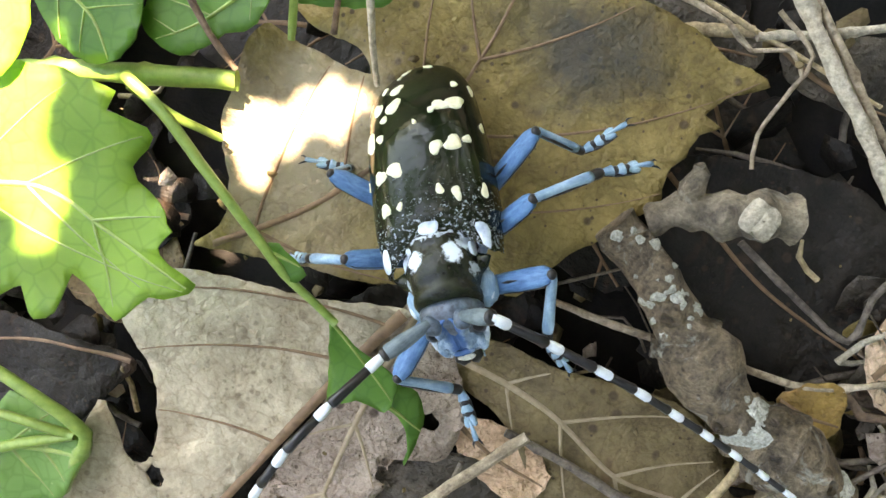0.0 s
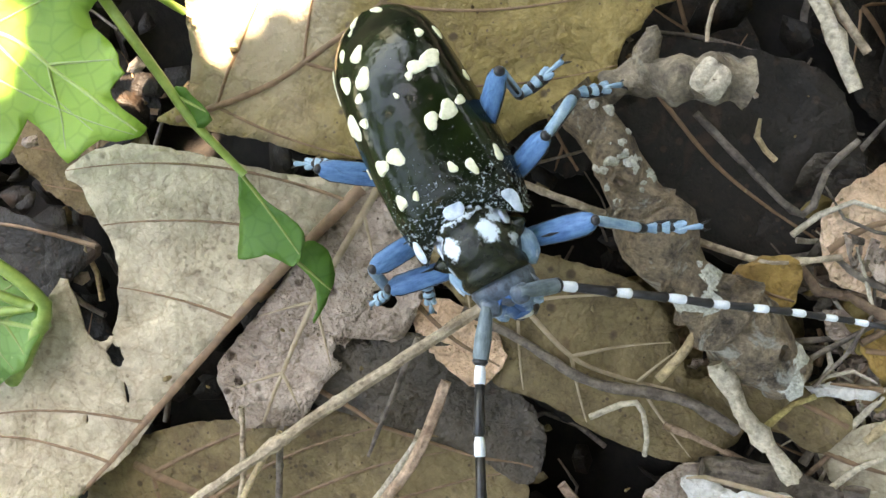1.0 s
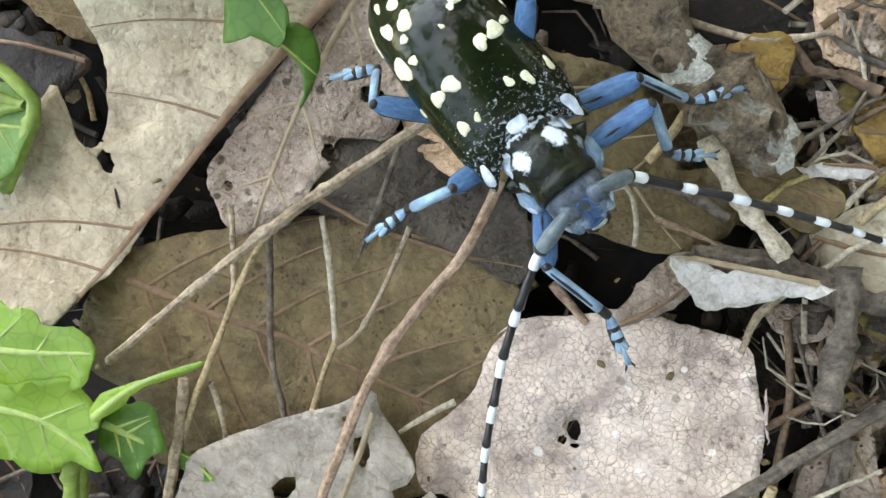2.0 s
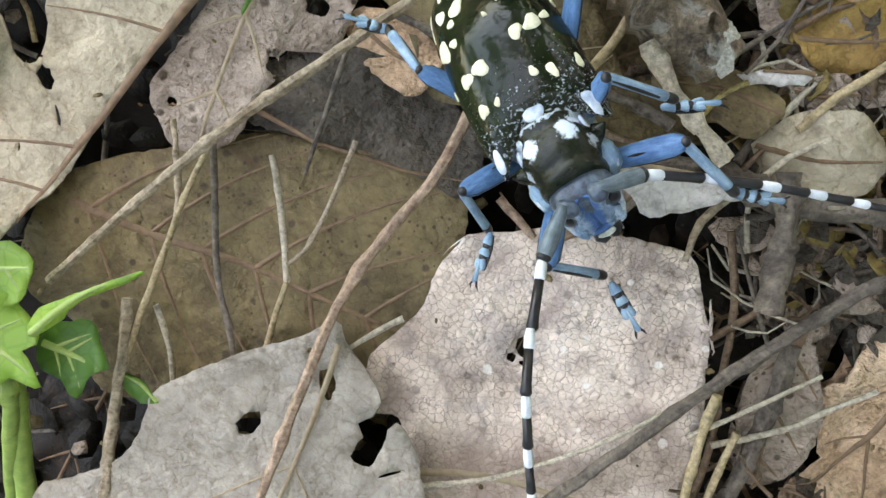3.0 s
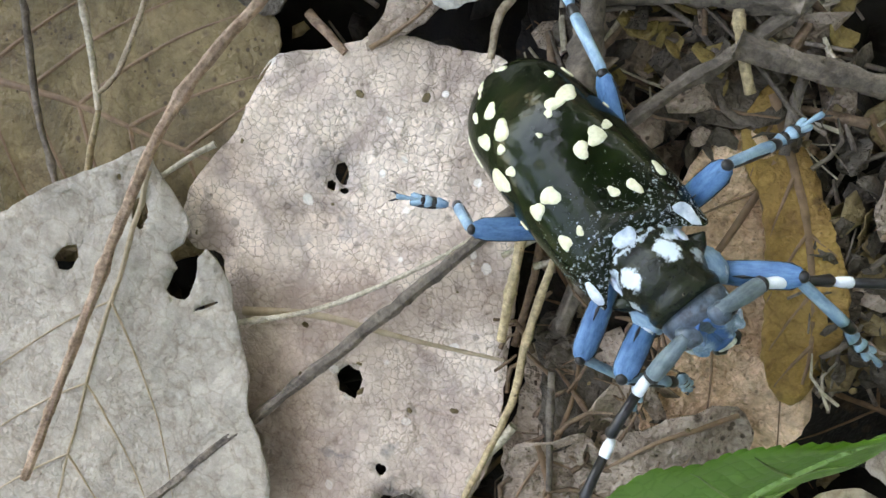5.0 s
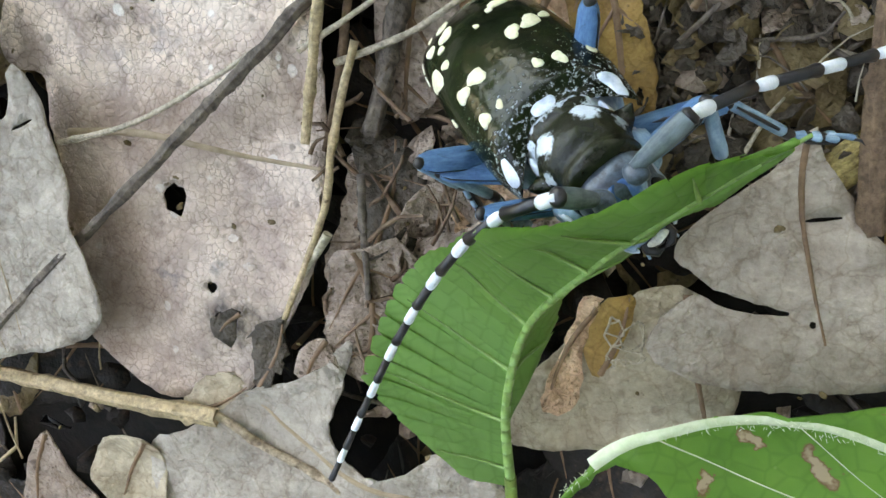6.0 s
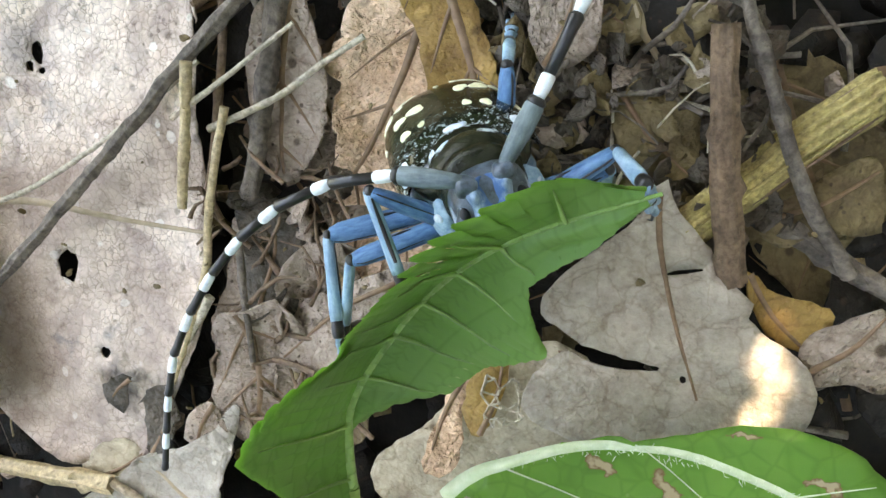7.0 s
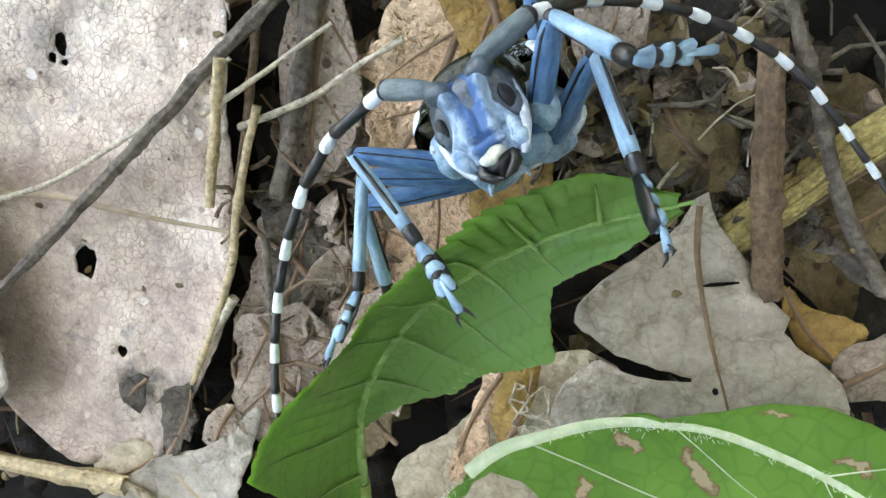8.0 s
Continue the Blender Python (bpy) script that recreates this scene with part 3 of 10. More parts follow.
# both leaves carry their shade in the DARK colour
leaf("dry_leaf", "brown leaf with the shade put into its near-black colour",
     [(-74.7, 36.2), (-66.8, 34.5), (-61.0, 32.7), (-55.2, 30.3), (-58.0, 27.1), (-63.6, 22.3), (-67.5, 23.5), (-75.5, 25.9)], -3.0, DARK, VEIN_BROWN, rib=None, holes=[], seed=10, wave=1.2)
leaf("dry_leaf", "brown leaf with the shade put into its near-black colour",
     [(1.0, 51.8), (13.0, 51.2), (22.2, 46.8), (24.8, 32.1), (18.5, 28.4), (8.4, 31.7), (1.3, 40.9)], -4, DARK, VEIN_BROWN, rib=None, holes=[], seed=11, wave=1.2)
leaf("dry_leaf", "crackled pinkish-buff dead leaf with insect holes",
     [(-7.7, 3.0), (-2.2, 3.4), (3.5, 4.4), (9.1, 2.8), (14.7, 1.2), (16.0, -2.9), (17.1, -8.7), (16.8, -3.2), (16.5, -10.9), (15.7, -18.4), (14.2, -28.2), (13.5, -33.9), (12.6, -37.2), (9.7, -41.9), (3.7, -49.9), (-3.7, -51.1), (-8.6, -49.7), (-14.5, -44.7), (-16.4, -38.4), (-15.4, -28.1), (-14.9, -21.5), (-15.1, -16.8), (-17.9, -15.6), (-18.2, -10.3), (-12.7, -4.9), (-11.0, -0.6), (-8.3, 2.5), (-10.3, 0.9)], -0.8, CRACKLE, VEIN_TAN, rib=[(-13.0, -22.7), (-4.3, -23.3), (6.9, -26.1), (15.4, -27.7)], holes=[(-1.9, -8.8, 0.7, 1.2, 10.0), (-3.1, -10.0, 0.5, 0.55, 0.0), (-1.8, -29.8, 1.3, 1.72, 10.0), (1.3, -38.8, 0.57, 0.57, 0.0), (-1.8, -10.6, 0.52, 0.31, 0.0), (1.9, -42.3, 0.69, 0.99, 30.0)], seed=12, wave=1.5, rib_w=0.5, side=0)
holed_leaf = leaf("dry_leaf", "grey-buff dead leaf with round insect holes",
     [(-20.6, -5.7), (-25.0, -7.4), (-31.0, -9.3), (-37.1, -11.8), (-40.5, -13.9), (-42.1, -18.2), (-44.7, -21.3), (-49.8, -23.3), (-55.0, -26.7), (-57.0, -45.8), (-13.2, -43.9), (-10.8, -30.4), (-11.4, -26.0), (-12.0, -21.8), (-12.7, -18.6), (-14.3, -15.9), (-15.3, -16.8), (-16.1, -18.7), (-17.5, -21.0), (-19.4, -19.8), (-18.1, -17.8), (-18.4, -16.2), (-17.0, -15.2), (-16.0, -13.6), (-17.5, -10.8), (-19.7, -7.7)], 2.6, GREY, VEIN_TAN, rib=[(-20.4, -8.0), (-23.1, -15.7), (-27.1, -25.0), (-31.6, -36.3), (-34.2, -44.2)], holes=[(-30.1, -16.6, 1.1, 1.66, -35.0), (-21.7, -12.1, 0.77, 1.55, 10.0), (-15.2, -21.6, 1.5, 0.16, 18.0), (-23.3, -8.6, 0.25, 0.4, 0.0), (-39.3, -27.3, 0.28, 0.33, 0.0)], side=4, angle=52, side_w=0.35, seed=13, wave=0.7, rib_w=0.35)
leaf("dry_leaf", "ragged orange-brown crumpled dead leaf",
     [(33.5, -6.6), (31.6, -8.4), (30.0, -11.5), (27.4, -12.9), (28.9, -15.0), (28.2, -17.2), (28.4, -20.3), (26.6, -22.6), (25.5, -25.5), (26.9, -28.0), (26.4, -31.2), (26.9, -34.0), (26.3, -37.5), (31.5, -38.4), (37.6, -36.6), (42.0, -32.5), (42.6, -26.0), (42.2, -20.0), (40.6, -14.0), (38.8, -8.8), (36.0, -5.8)], -1.8, ORANGE, VEIN_BROWN, rib=[(38.4, -8.9), (34.6, -15.7), (30.4, -21.4), (26.1, -26.1)], holes=[], seed=14, wave=2.6, rag=0.26, curl=0.6, side=3, grid=1.1, lip=1.8, angle=45, side_w=0.4)
leaf("dry_leaf", "yellow-brown dead leaf with strong veins",
     [(35.4, -5.2), (37.4, -2.4), (39.2, -4.2), (40.6, -6.6), (41.8, -10.2), (43.0, -14.4), (44.1, -19.6), (44.0, -25.2), (42.2, -29.0), (39.4, -30.6), (37.4, -27.0), (37.6, -20.0), (37.2, -13.0), (35.6, -8.6)], -0.6, YELLOW, VEIN_BROWN, rib=[(37.9, -3.0), (39.8, -9.0), (41.3, -16.4), (41.7, -25.5), (41.0, -29.0)], holes=[(43.0, -22.5, 0.3, 0.8, 0.0)], side=5, seed=15, wave=1.4, rib_w=0.5, side_w=0.45, angle=40, rag=0.18, lip=1.4)
leaf("dry_leaf", "light orange-brown crumpled dead leaf with ribs",
     [(28.3, -13.1), (30.6, -11.9), (32.2, -7.2), (37.5, -6.1), (43.3, -7.8), (43.3, -13.4), (42.9, -18.6), (40.2, -20.3), (36.1, -19.9), (32.9, -20.1), (30.1, -20.9), (29.9, -17.8), (28.6, -15.1)], -4, ORANGE, VEIN_BROWN, rib=[(40.9, -7.5), (38.5, -11.9), (33.0, -19.6)], holes=[], side=3, seed=16, wave=2.0, rag=0.21)
leaf("dry_leaf", "dusky brown curled dead leaf",
     [(23.1, -8.7), (28.4, -7.4), (31.7, -6.9), (29.8, -13.6), (28.7, -18.7), (26.6, -21.7), (22.9, -23.4), (20.7, -21.7), (20.8, -16.9), (21.9, -12.7)], -5.5, PINKTAN, VEIN_BROWN, rib=[(28.4, -7.4), (25.2, -14.7), (21.8, -22.4)], holes=[], side=5, seed=17, wave=1.5, curl=1.0)
leaf("dry_leaf", "pale buff dead leaf with torn edge and crack",
     [(49.7, -31.0), (52.1, -29.4), (53.8, -28.1), (55.0, -26.1), (55.9, -25.5), (56.8, -28.1), (58.9, -31.0), (59.5, -32.8), (61.8, -35.4), (61.4, -36.6), (64.8, -39.8), (66.0, -42.5), (64.4, -46.2), (57.8, -47.4), (49.0, -46.8), (44.0, -44.9), (43.9, -42.0), (47.0, -39.0), (50.4, -40.3), (54.7, -40.5), (50.6, -39.0), (48.8, -38.3), (47.5, -37.1), (45.7, -35.7), (46.7, -33.3)], 1.2, PALE, VEIN_BROWN, rib=[(55.5, -25.7), (55.2, -30.3), (56.0, -36.6), (57.4, -43.1)], holes=[(56.4, -41.4, 0.27, 0.32, 0.0), (56.9, -32.8, 1.28, 0.18, 5.0)], seed=18, wave=0.8, rib_w=0.28)
leaf("dry_leaf", "amber scrap of dead leaf",
     [(61.5, -33.1), (63.8, -34.9), (67.5, -36.3), (67.4, -37.8), (65.8, -39.9), (63.8, -39.2), (62.2, -36.9)], 0.2, YELLOW, VEIN_BROWN, rib=None, holes=[], seed=19, wave=1.0, rag=0.2)
leaf("dry_leaf", "brown dead leaf with a tear",
     [(28.4, -50.3), (34.1, -46.2), (38.4, -42.4), (44.0, -38.8), (48.3, -39.7), (50.5, -43.7), (51.8, -47.7), (48.8, -53.1), (38.8, -55.3), (30.3, -54.7)], -1.2, TAN, VEIN_BROWN, rib=[(46.9, -38.8), (47.2, -43.8), (48.8, -53.1)], holes=[], seed=20, wave=1.4)
leaf("dry_leaf", "grey dead leaf with ragged margin",
     [(4.4, -49.4), (9.5, -48.0), (13.4, -46.1), (16.2, -43.6), (14.9, -48.4), (13.2, -53.3), (15.8, -57.4), (19.4, -57.8), (25.3, -54.7), (29.6, -57.6), (30.4, -64.2), (18.5, -68.6), (-0.8, -68.6), (-8.2, -62.4), (-7.8, -55.7), (-3.5, -54.1), (1.6, -51.3)], 0.3, GREY, VEIN_TAN, rib=[(30.5, -61.8), (15.7, -58.6), (3.8, -49.4)], holes=[], seed=21, wave=1.3, rag=0.17)
leaf("dry_leaf", "buff dead leaf scraps with torn tip",
     [(-22.0, -55.4), (-20.1, -57.3), (-18.6, -61.4), (-16.3, -64.8), (-25.8, -66.3), (-26.6, -62.7)], -0.2, PINKTAN, VEIN_BROWN, rib=None, holes=[], seed=22, wave=1.2)
leaf("dry_leaf", "buff curled dead leaf scrap",
     [(-14.1, -55.8), (-9.0, -55.1), (-6.9, -57.4), (-7.4, -62.8), (-12.0, -64.6), (-15.8, -60.7)], -0.5, TAN, VEIN_BROWN, rib=None, holes=[], seed=23, wave=1.2, curl=0.8)
leaf("bleached_leaf_scrap", "bleached white curled leaf scrap on twigs",
     [(6.9, 8.4), (6.4, 10.3), (8.9, 10.1), (11.4, 8.8), (13.4, 9.6), (16.2, 9.0), (17.9, 8.5), (20.2, 7.8), (18.9, 6.9), (16.9, 7.0), (13.9, 6.1), (9.7, 5.3), (8.5, 6.8)], 4.5, WHITE, VEIN_TAN, rib=None, holes=[], seed=24, wave=1.6, curl=1.5, rag=0.2, category='leaf scrap')
leaf("dry_leaf", "rosy brown dead leaf scrap among twigs",
     [(11.5, 30.0), (16.1, 31.1), (17.3, 28.4), (15.9, 25.7), (11.7, 26.7)], 0.5, YELLOW, VEIN_BROWN, rib=None, holes=[], seed=25, wave=1.4, rag=0.19)
leaf("dry_leaf", "reddish-brown crumpled dead leaf",
     [(18.9, 33.7), (21.7, 38.3), (28.5, 39.8), (29.5, 25.9), (24.4, 27.4), (20.2, 29.0)], 0.8, ORANGE, VEIN_BROWN, rib=[(19.6, 31.6), (23.9, 34.2), (28.8, 34.7)], holes=[], seed=26, wave=1.8, rag=0.19)
leaf("dry_leaf", "brown fibrous dead leaf piece",
     [(1.5, 3.3), (6.6, 9.9), (10.9, 9.5), (7.9, 5.3), (4.1, 3.4)], 0.2, PINKTAN, VEIN_BROWN, rib=None, holes=[], seed=27, wave=1.2, rag=0.17)
leaf("dry_leaf", "grey-brown crumpled dead leaf",
     [(16.3, -26.3), (19.1, -25.7), (21.2, -28.4), (22.2, -34.0), (19.8, -39.3), (15.2, -41.9), (13.6, -37.8), (15.6, -30.8)], -2, PINKTAN, VEIN_BROWN, rib=None, holes=[], seed=28, wave=3.4, rag=0.23, grid=1.1)
leaf("dry_leaf", "grey dead leaf among twigs",
     [(20.3, -14.7), (22.3, -8.7), (26.1, -6.3), (28.0, -11.5), (27.8, -18.1), (24.6, -22.5), (21.2, -22.6)], -2, PINKTAN, VEIN_BROWN, rib=[(26.1, -6.3), (23.7, -14.6), (22.4, -22.6)], holes=[], side=3, seed=29, wave=1.5)
# its near-black colour holds the shade by the stem
leaf("dry_leaf", "olive leaf beside stem, shade put into its near-black colour",
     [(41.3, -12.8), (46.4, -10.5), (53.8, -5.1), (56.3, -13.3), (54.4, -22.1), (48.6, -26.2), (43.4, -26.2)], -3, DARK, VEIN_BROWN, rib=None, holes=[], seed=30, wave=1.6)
leaf("dry_leaf", "pale brown crumpled leaf beside twigs",
     [(45.4, -5.3), (48.8, -4.1), (54.5, -7.6), (54.8, -14.6), (51.3, -13.6), (48.1, -9.2)], -1, BROWN, VEIN_BROWN, rib=None, holes=[], seed=31, wave=2.0, curl=1.2)
leaf("dry_leaf", "dark bark-like leaf mass in the shade",
     [(-9.0, 68.5), (1.1, 68.8), (6.4, 66.1), (9.7, 62.4), (6.7, 59.8), (1.3, 61.4), (-4.6, 64.2)], -2, MOTTLED, VEIN_BROWN, rib=None, holes=[], seed=71, wave=2.5, rag=0.23)
leaf("dry_leaf", "dark grey torn leaf under dry stalks",
     [(10.9, 62.4), (15.9, 63.9), (22.1, 62.8), (22.5, 56.0), (16.3, 57.1), (12.1, 59.3)], -2.5, MOTTLED, VEIN_BROWN, rib=None, holes=[], seed=72, wave=2.0, rag=0.21)
leaf("dry_leaf", "tawny fibrous dead leaf among twigs",
     [(23.6, 24.6), (27.8, 26.1), (35.9, 25.9), (36.4, 19.7), (31.3, 19.0), (25.7, 19.1), (23.5, 21.5)], 0.2, YELLOW, VEIN_BROWN, rib=None, holes=[], seed=73, wave=2.0, rag=0.21, lip=1.5)
leaf("dry_leaf", "brown crumpled dead leaf among twigs",
     [(20.2, 12.7), (23.7, 15.1), (29.5, 14.6), (31.5, 10.3), (28.1, 6.3), (23.6, 7.3), (20.8, 9.8)], 0.4, TAN, VEIN_BROWN, rib=None, holes=[], seed=74, wave=2.8, rag=0.21, lip=1.8)
leaf("dry_leaf", "dark brown crumpled dead leaf among twigs",
     [(12.7, 20.8), (18.7, 18.8), (22.3, 15.8), (19.5, 12.8), (15.1, 14.5), (10.1, 17.5)], -0.8, BROWN, VEIN_BROWN, rib=None, holes=[], seed=75, wave=2.6, rag=0.21, lip=1.5)
leaf("bleached_leaf_scrap", "bleached white leaf scrap among twigs",
     [(17.9, 18.6), (20.4, 19.1), (25.0, 18.7), (24.0, 17.8), (21.0, 17.7), (18.4, 18.0)], 2, WHITE, VEIN_BROWN, rib=None, holes=[], seed=76, wave=1.0, rag=0.2, category='leaf scrap')
leaf("dry_leaf", "mauve-brown dead leaf piece among twigs",
     [(24.0, 18.0), (28.1, 18.7), (29.8, 16.1), (26.3, 15.1), (23.6, 16.2)], 0.6, PINKTAN, VEIN_BROWN, rib=None, holes=[], seed=77, wave=2.0, rag=0.19)
leaf("dry_leaf", "grey crumpled dead leaf piece among twigs",
     [(28.7, -0.7), (34.3, 1.6), (38.3, -1.1), (38.6, -5.1), (34.4, -5.7), (30.5, -4.1)], -0.6, MOTTLED, VEIN_BROWN, rib=None, holes=[], seed=78, wave=2.4, rag=0.21)
leaf("dry_leaf", "mauve-brown crumpled leaf in twig shade",
     [(46.6, -10.8), (49.2, -9.8), (51.6, -11.0), (51.7, -14.4), (49.0, -16.2), (46.5, -15.2)], -0.4, PINKTAN, VEIN_BROWN, rib=None, holes=[], seed=79, wave=2.2, rag=0.19, lip=1.6)
leaf("dry_leaf", "olive-brown curled leaf in twig shade",
     [(51.9, -18.3), (54.1, -17.6), (56.4, -18.3), (58.6, -21.1), (58.2, -25.1), (54.7, -25.5), (52.2, -22.1)], -1.2, BROWN, VEIN_BROWN, rib=None, holes=[], seed=80, wave=2.6, rag=0.19, lip=1.8)
leaf("dry_leaf", "dark curled leaf with a pale margin",
     [(54.3, -11.3), (56.4, -10.7), (59.1, -12.7), (60.3, -17.4), (57.2, -18.0), (55.4, -15.9)], -0.6, DARK, VEIN_TAN, rib=[(54.5, -11.7), (55.2, -15.6), (57.1, -17.9)], holes=[], seed=81, wave=1.8, lip=1.5)
leaf("dry_leaf", "brown crumpled leaf under a cane",
     [(62.6, -29.5), (66.1, -27.0), (71.1, -25.2), (71.2, -30.8), (66.9, -30.6), (64.0, -31.4)], -2.2, BROWN, VEIN_BROWN, rib=None, holes=[], seed=82, wave=2.0, lip=1.5)
leaf("dry_leaf", "plum-brown dead leaf beside pale leaf",
     [(65.2, -39.5), (67.9, -37.3), (71.3, -36.7), (71.4, -42.7), (68.3, -42.2), (65.7, -42.2)], 0.2, PINKTAN, VEIN_BROWN, rib=None, holes=[], seed=83, wave=1.6, rag=0.19)
leaf("dry_leaf", "rolled rusty dead leaf strip",
     [(38.1, -39.4), (39.7, -39.4), (38.3, -43.4), (37.4, -48.7), (34.3, -49.6), (35.2, -46.1), (36.8, -42.9)], 0.4, ORANGE, VEIN_BROWN, rib=None, holes=[], seed=84, wave=1.2, rag=0.2, lip=1.6)
leaf("dry_leaf", "rusty yellow dead leaf scrap",
     [(39.7, -40.0), (42.5, -39.5), (41.6, -43.0), (39.4, -46.4), (38.1, -44.3)], 0, YELLOW, VEIN_BROWN, rib=None, holes=[], seed=85, wave=1.4, rag=0.17)
leaf("dry_leaf", "small blackened leaf scrap",
     [(1.8, -41.0), (4.1, -40.7), (4.8, -42.3), (3.9, -44.0), (2.1, -44.2)], 0.8, MOTTLED, VEIN_BROWN, rib=None, holes=[], seed=86, wave=0.8, rag=0.6, lip=1.2)
leaf("dry_leaf", "grey rotten leaf scrap",
     [(5.1, -43.6), (8.6, -41.5), (9.3, -45.0), (7.6, -47.7), (5.2, -48.6)], 0.8, MOTTLED, VEIN_BROWN, rib=None, holes=[], seed=87, wave=1.6, rag=0.6, lip=1.4)
leaf("dry_leaf", "grey rotten leaf scrap",
     [(11.0, -44.5), (13.6, -43.7), (14.6, -46.5), (12.3, -48.6), (10.2, -47.8)], 0.4, PINKTAN, VEIN_BROWN, rib=None, holes=[], seed=88, wave=1.6, rag=0.19, lip=1.4)
leaf("dry_leaf", "small pale dead leaf scrap",
     [(-3.3, -50.7), (1.0, -47.8), (3.9, -49.5), (3.2, -52.6), (-2.1, -53.5)], 0.2, TAN, VEIN_BROWN, rib=None, holes=[], seed=89, wave=1.2, rag=0.2)
leaf("dry_leaf", "mauve crumpled leaf by the crackled leaf",
     [(18.8, -25.7), (22.2, -25.1), (23.8, -28.3), (22.6, -31.9), (21.1, -34.5), (18.1, -35.6), (17.4, -31.2)], -0.6, MOTTLED, VEIN_BROWN, rib=None, holes=[], seed=90, wave=2.6, rag=0.21, lip=1.8)
leaf("dry_leaf", "rosy brown crumbling leaf on soil",
     [(20.6, -34.8), (25.3, -33.8), (29.9, -32.4), (35.3, -31.0), (36.6, -35.2), (32.5, -39.3), (25.6, -41.5), (21.1, -40.3)], -0.5, PINKTAN, VEIN_BROWN, rib=None, holes=[], seed=91, wave=2.4, rag=0.23, lip=1.4)
leaf("dry_leaf", "brown crumpled leaf on soil",
     [(22.8, -30.7), (27.1, -28.4), (29.2, -33.9), (26.4, -39.7), (20.8, -43.5), (17.4, -43.7), (19.9, -36.5)], -0.9, PINKTAN, VEIN_BROWN, rib=None, holes=[], seed=92, wave=2.6, rag=0.23, lip=1.5)
leaf("dry_leaf", "brown-grey crumpled dead leaf on dark soil",
     [(14.7, -35.6), (18.5, -34.6), (22.0, -34.2), (23.8, -38.6), (21.7, -44.2), (18.6, -48.2), (15.0, -47.4), (13.6, -41.9)], -0.1, PINKTAN, VEIN_BROWN, rib=[(17.2, -35.1), (18.2, -41.3), (16.8, -47.7)], holes=[], side=3, seed=93, wave=2.4, rag=0.21, lip=1.6)
leaf("dry_leaf", "dark brown torn leaf under a stalk",
     [(20.8, -41.6), (25.7, -39.4), (28.8, -42.7), (27.1, -48.4), (22.1, -50.8), (19.5, -47.4)], -2.0, BROWN, VEIN_TAN, rib=[(22.0, -41.6), (23.9, -45.0), (24.6, -50.2)], holes=[], side=2, seed=94, wave=2.4, rag=0.21, lip=1.6)

# ---- sticks, twigs and straws ----
bark_stick = stick("bark_stick", "lichen-spotted rough bark stick lying on leaves", [(-5.0, 46.0, 2.5), (-1.5, 41.8, 2.6), (2.0, 35.5, 2.8), (6.0, 29.2, 3.0), (10.9, 24.8, 2.6), (16.0, 19.7, 2.0)], 2.1, 2.7, BARK, "stick", lump=0.26, sides=36, knots=(0.45, 0.8))
stick("twig", "buff dry twig with a knot across a leaf", [(-12.7, 25.8, 3.6), (-22.3, 19.3, 4.6), (-30.6, 13.5, 6.1), (-40.5, 6.2, 5.4), (-50.5, -1.6, 4.0)], 0.52, 0.42, TWIG, "twig", knots=(0.52,), sides=22, ridges=6)
arching_twig = stick("twig", "long rosy-buff arching twig", [(-5.6, 15.5, 2.4), (-7.4, 11.9, 3.0), (-9.7, 8.0, 4.0), (-13.4, 3.9, 4.6), (-18.4, -2.8, 5.0), (-22.2, -11.0, 5.6), (-26.4, -20.9, 5.6), (-30.0, -29.4, 5.6), (-34.7, -39.6, 5.0)], 0.52, 0.42, REDTWIG, "twig", knots=(0.3, 0.6), sides=22, ridges=5, pivot=(-30.0, -29.4, 5.6))
stick("stick", "long grey weathered stick across leaves", [(42.0, 5.8, 1.5), (35.0, 0.7, 1.8), (28.1, -3.4, 1.8), (17.0, -11.4, 1.8), (8.7, -18.0, 1.8), (-6.4, -29.6, 2.0), (-16.4, -37.2, 2.2), (-27.9, -46.1, 2.4), (-39.9, -54.9, 2.4)], 0.62, 0.52, GREYTWIG, "stick", lump=0.5, ridges=6, sides=26)
stick("straw", "split tan straw lying in the litter", [(19.4, -16.3, 1.5), (16.4, -24.5, 1.2), (14.8, -31.1, 1.0), (9.5, -41.6, 0.8)], 0.42, 0.3, STRAW, "straw")
stick("straw", "thin pale straw lying on crackled leaf", [(-12.8, -23.6, 0.8), (-3.4, -21.9, 0.8), (8.0, -17.2, 1.0), (16.7, -12.0, 0.3)], 0.3, 0.2, PALESTRAW, "straw")
stick("straw", "thin pale straw against crackled leaf", [(15.0, -33.3, 1.0), (12.6, -36.3, 0.6), (10.2, -39.3, 0.6)], 0.5, 0.2, PALESTRAW, "straw")
stick("stick", "upright brown broken stick", [(60.5, -14.7, 3.0), (60.2, -19.8, 2.6), (60.1, -26.4, 2.0), (60.5, -33.9, 0.6)], 0.9, 1.05, BROWNSTICK, "stick", lump=0.16, ridges=7, sides=30)
cane = stick("dead_cane", "thick yellow weathered stem", [(57.1, -29.7, -0.3), (62.2, -26.1, -0.3), (66.1, -23.3, -0.3), (71.3, -20.2, -0.3)], 1.45, 1.6, YSTEM, "plant stem", lump=0.03, sides=60, ridges=14)
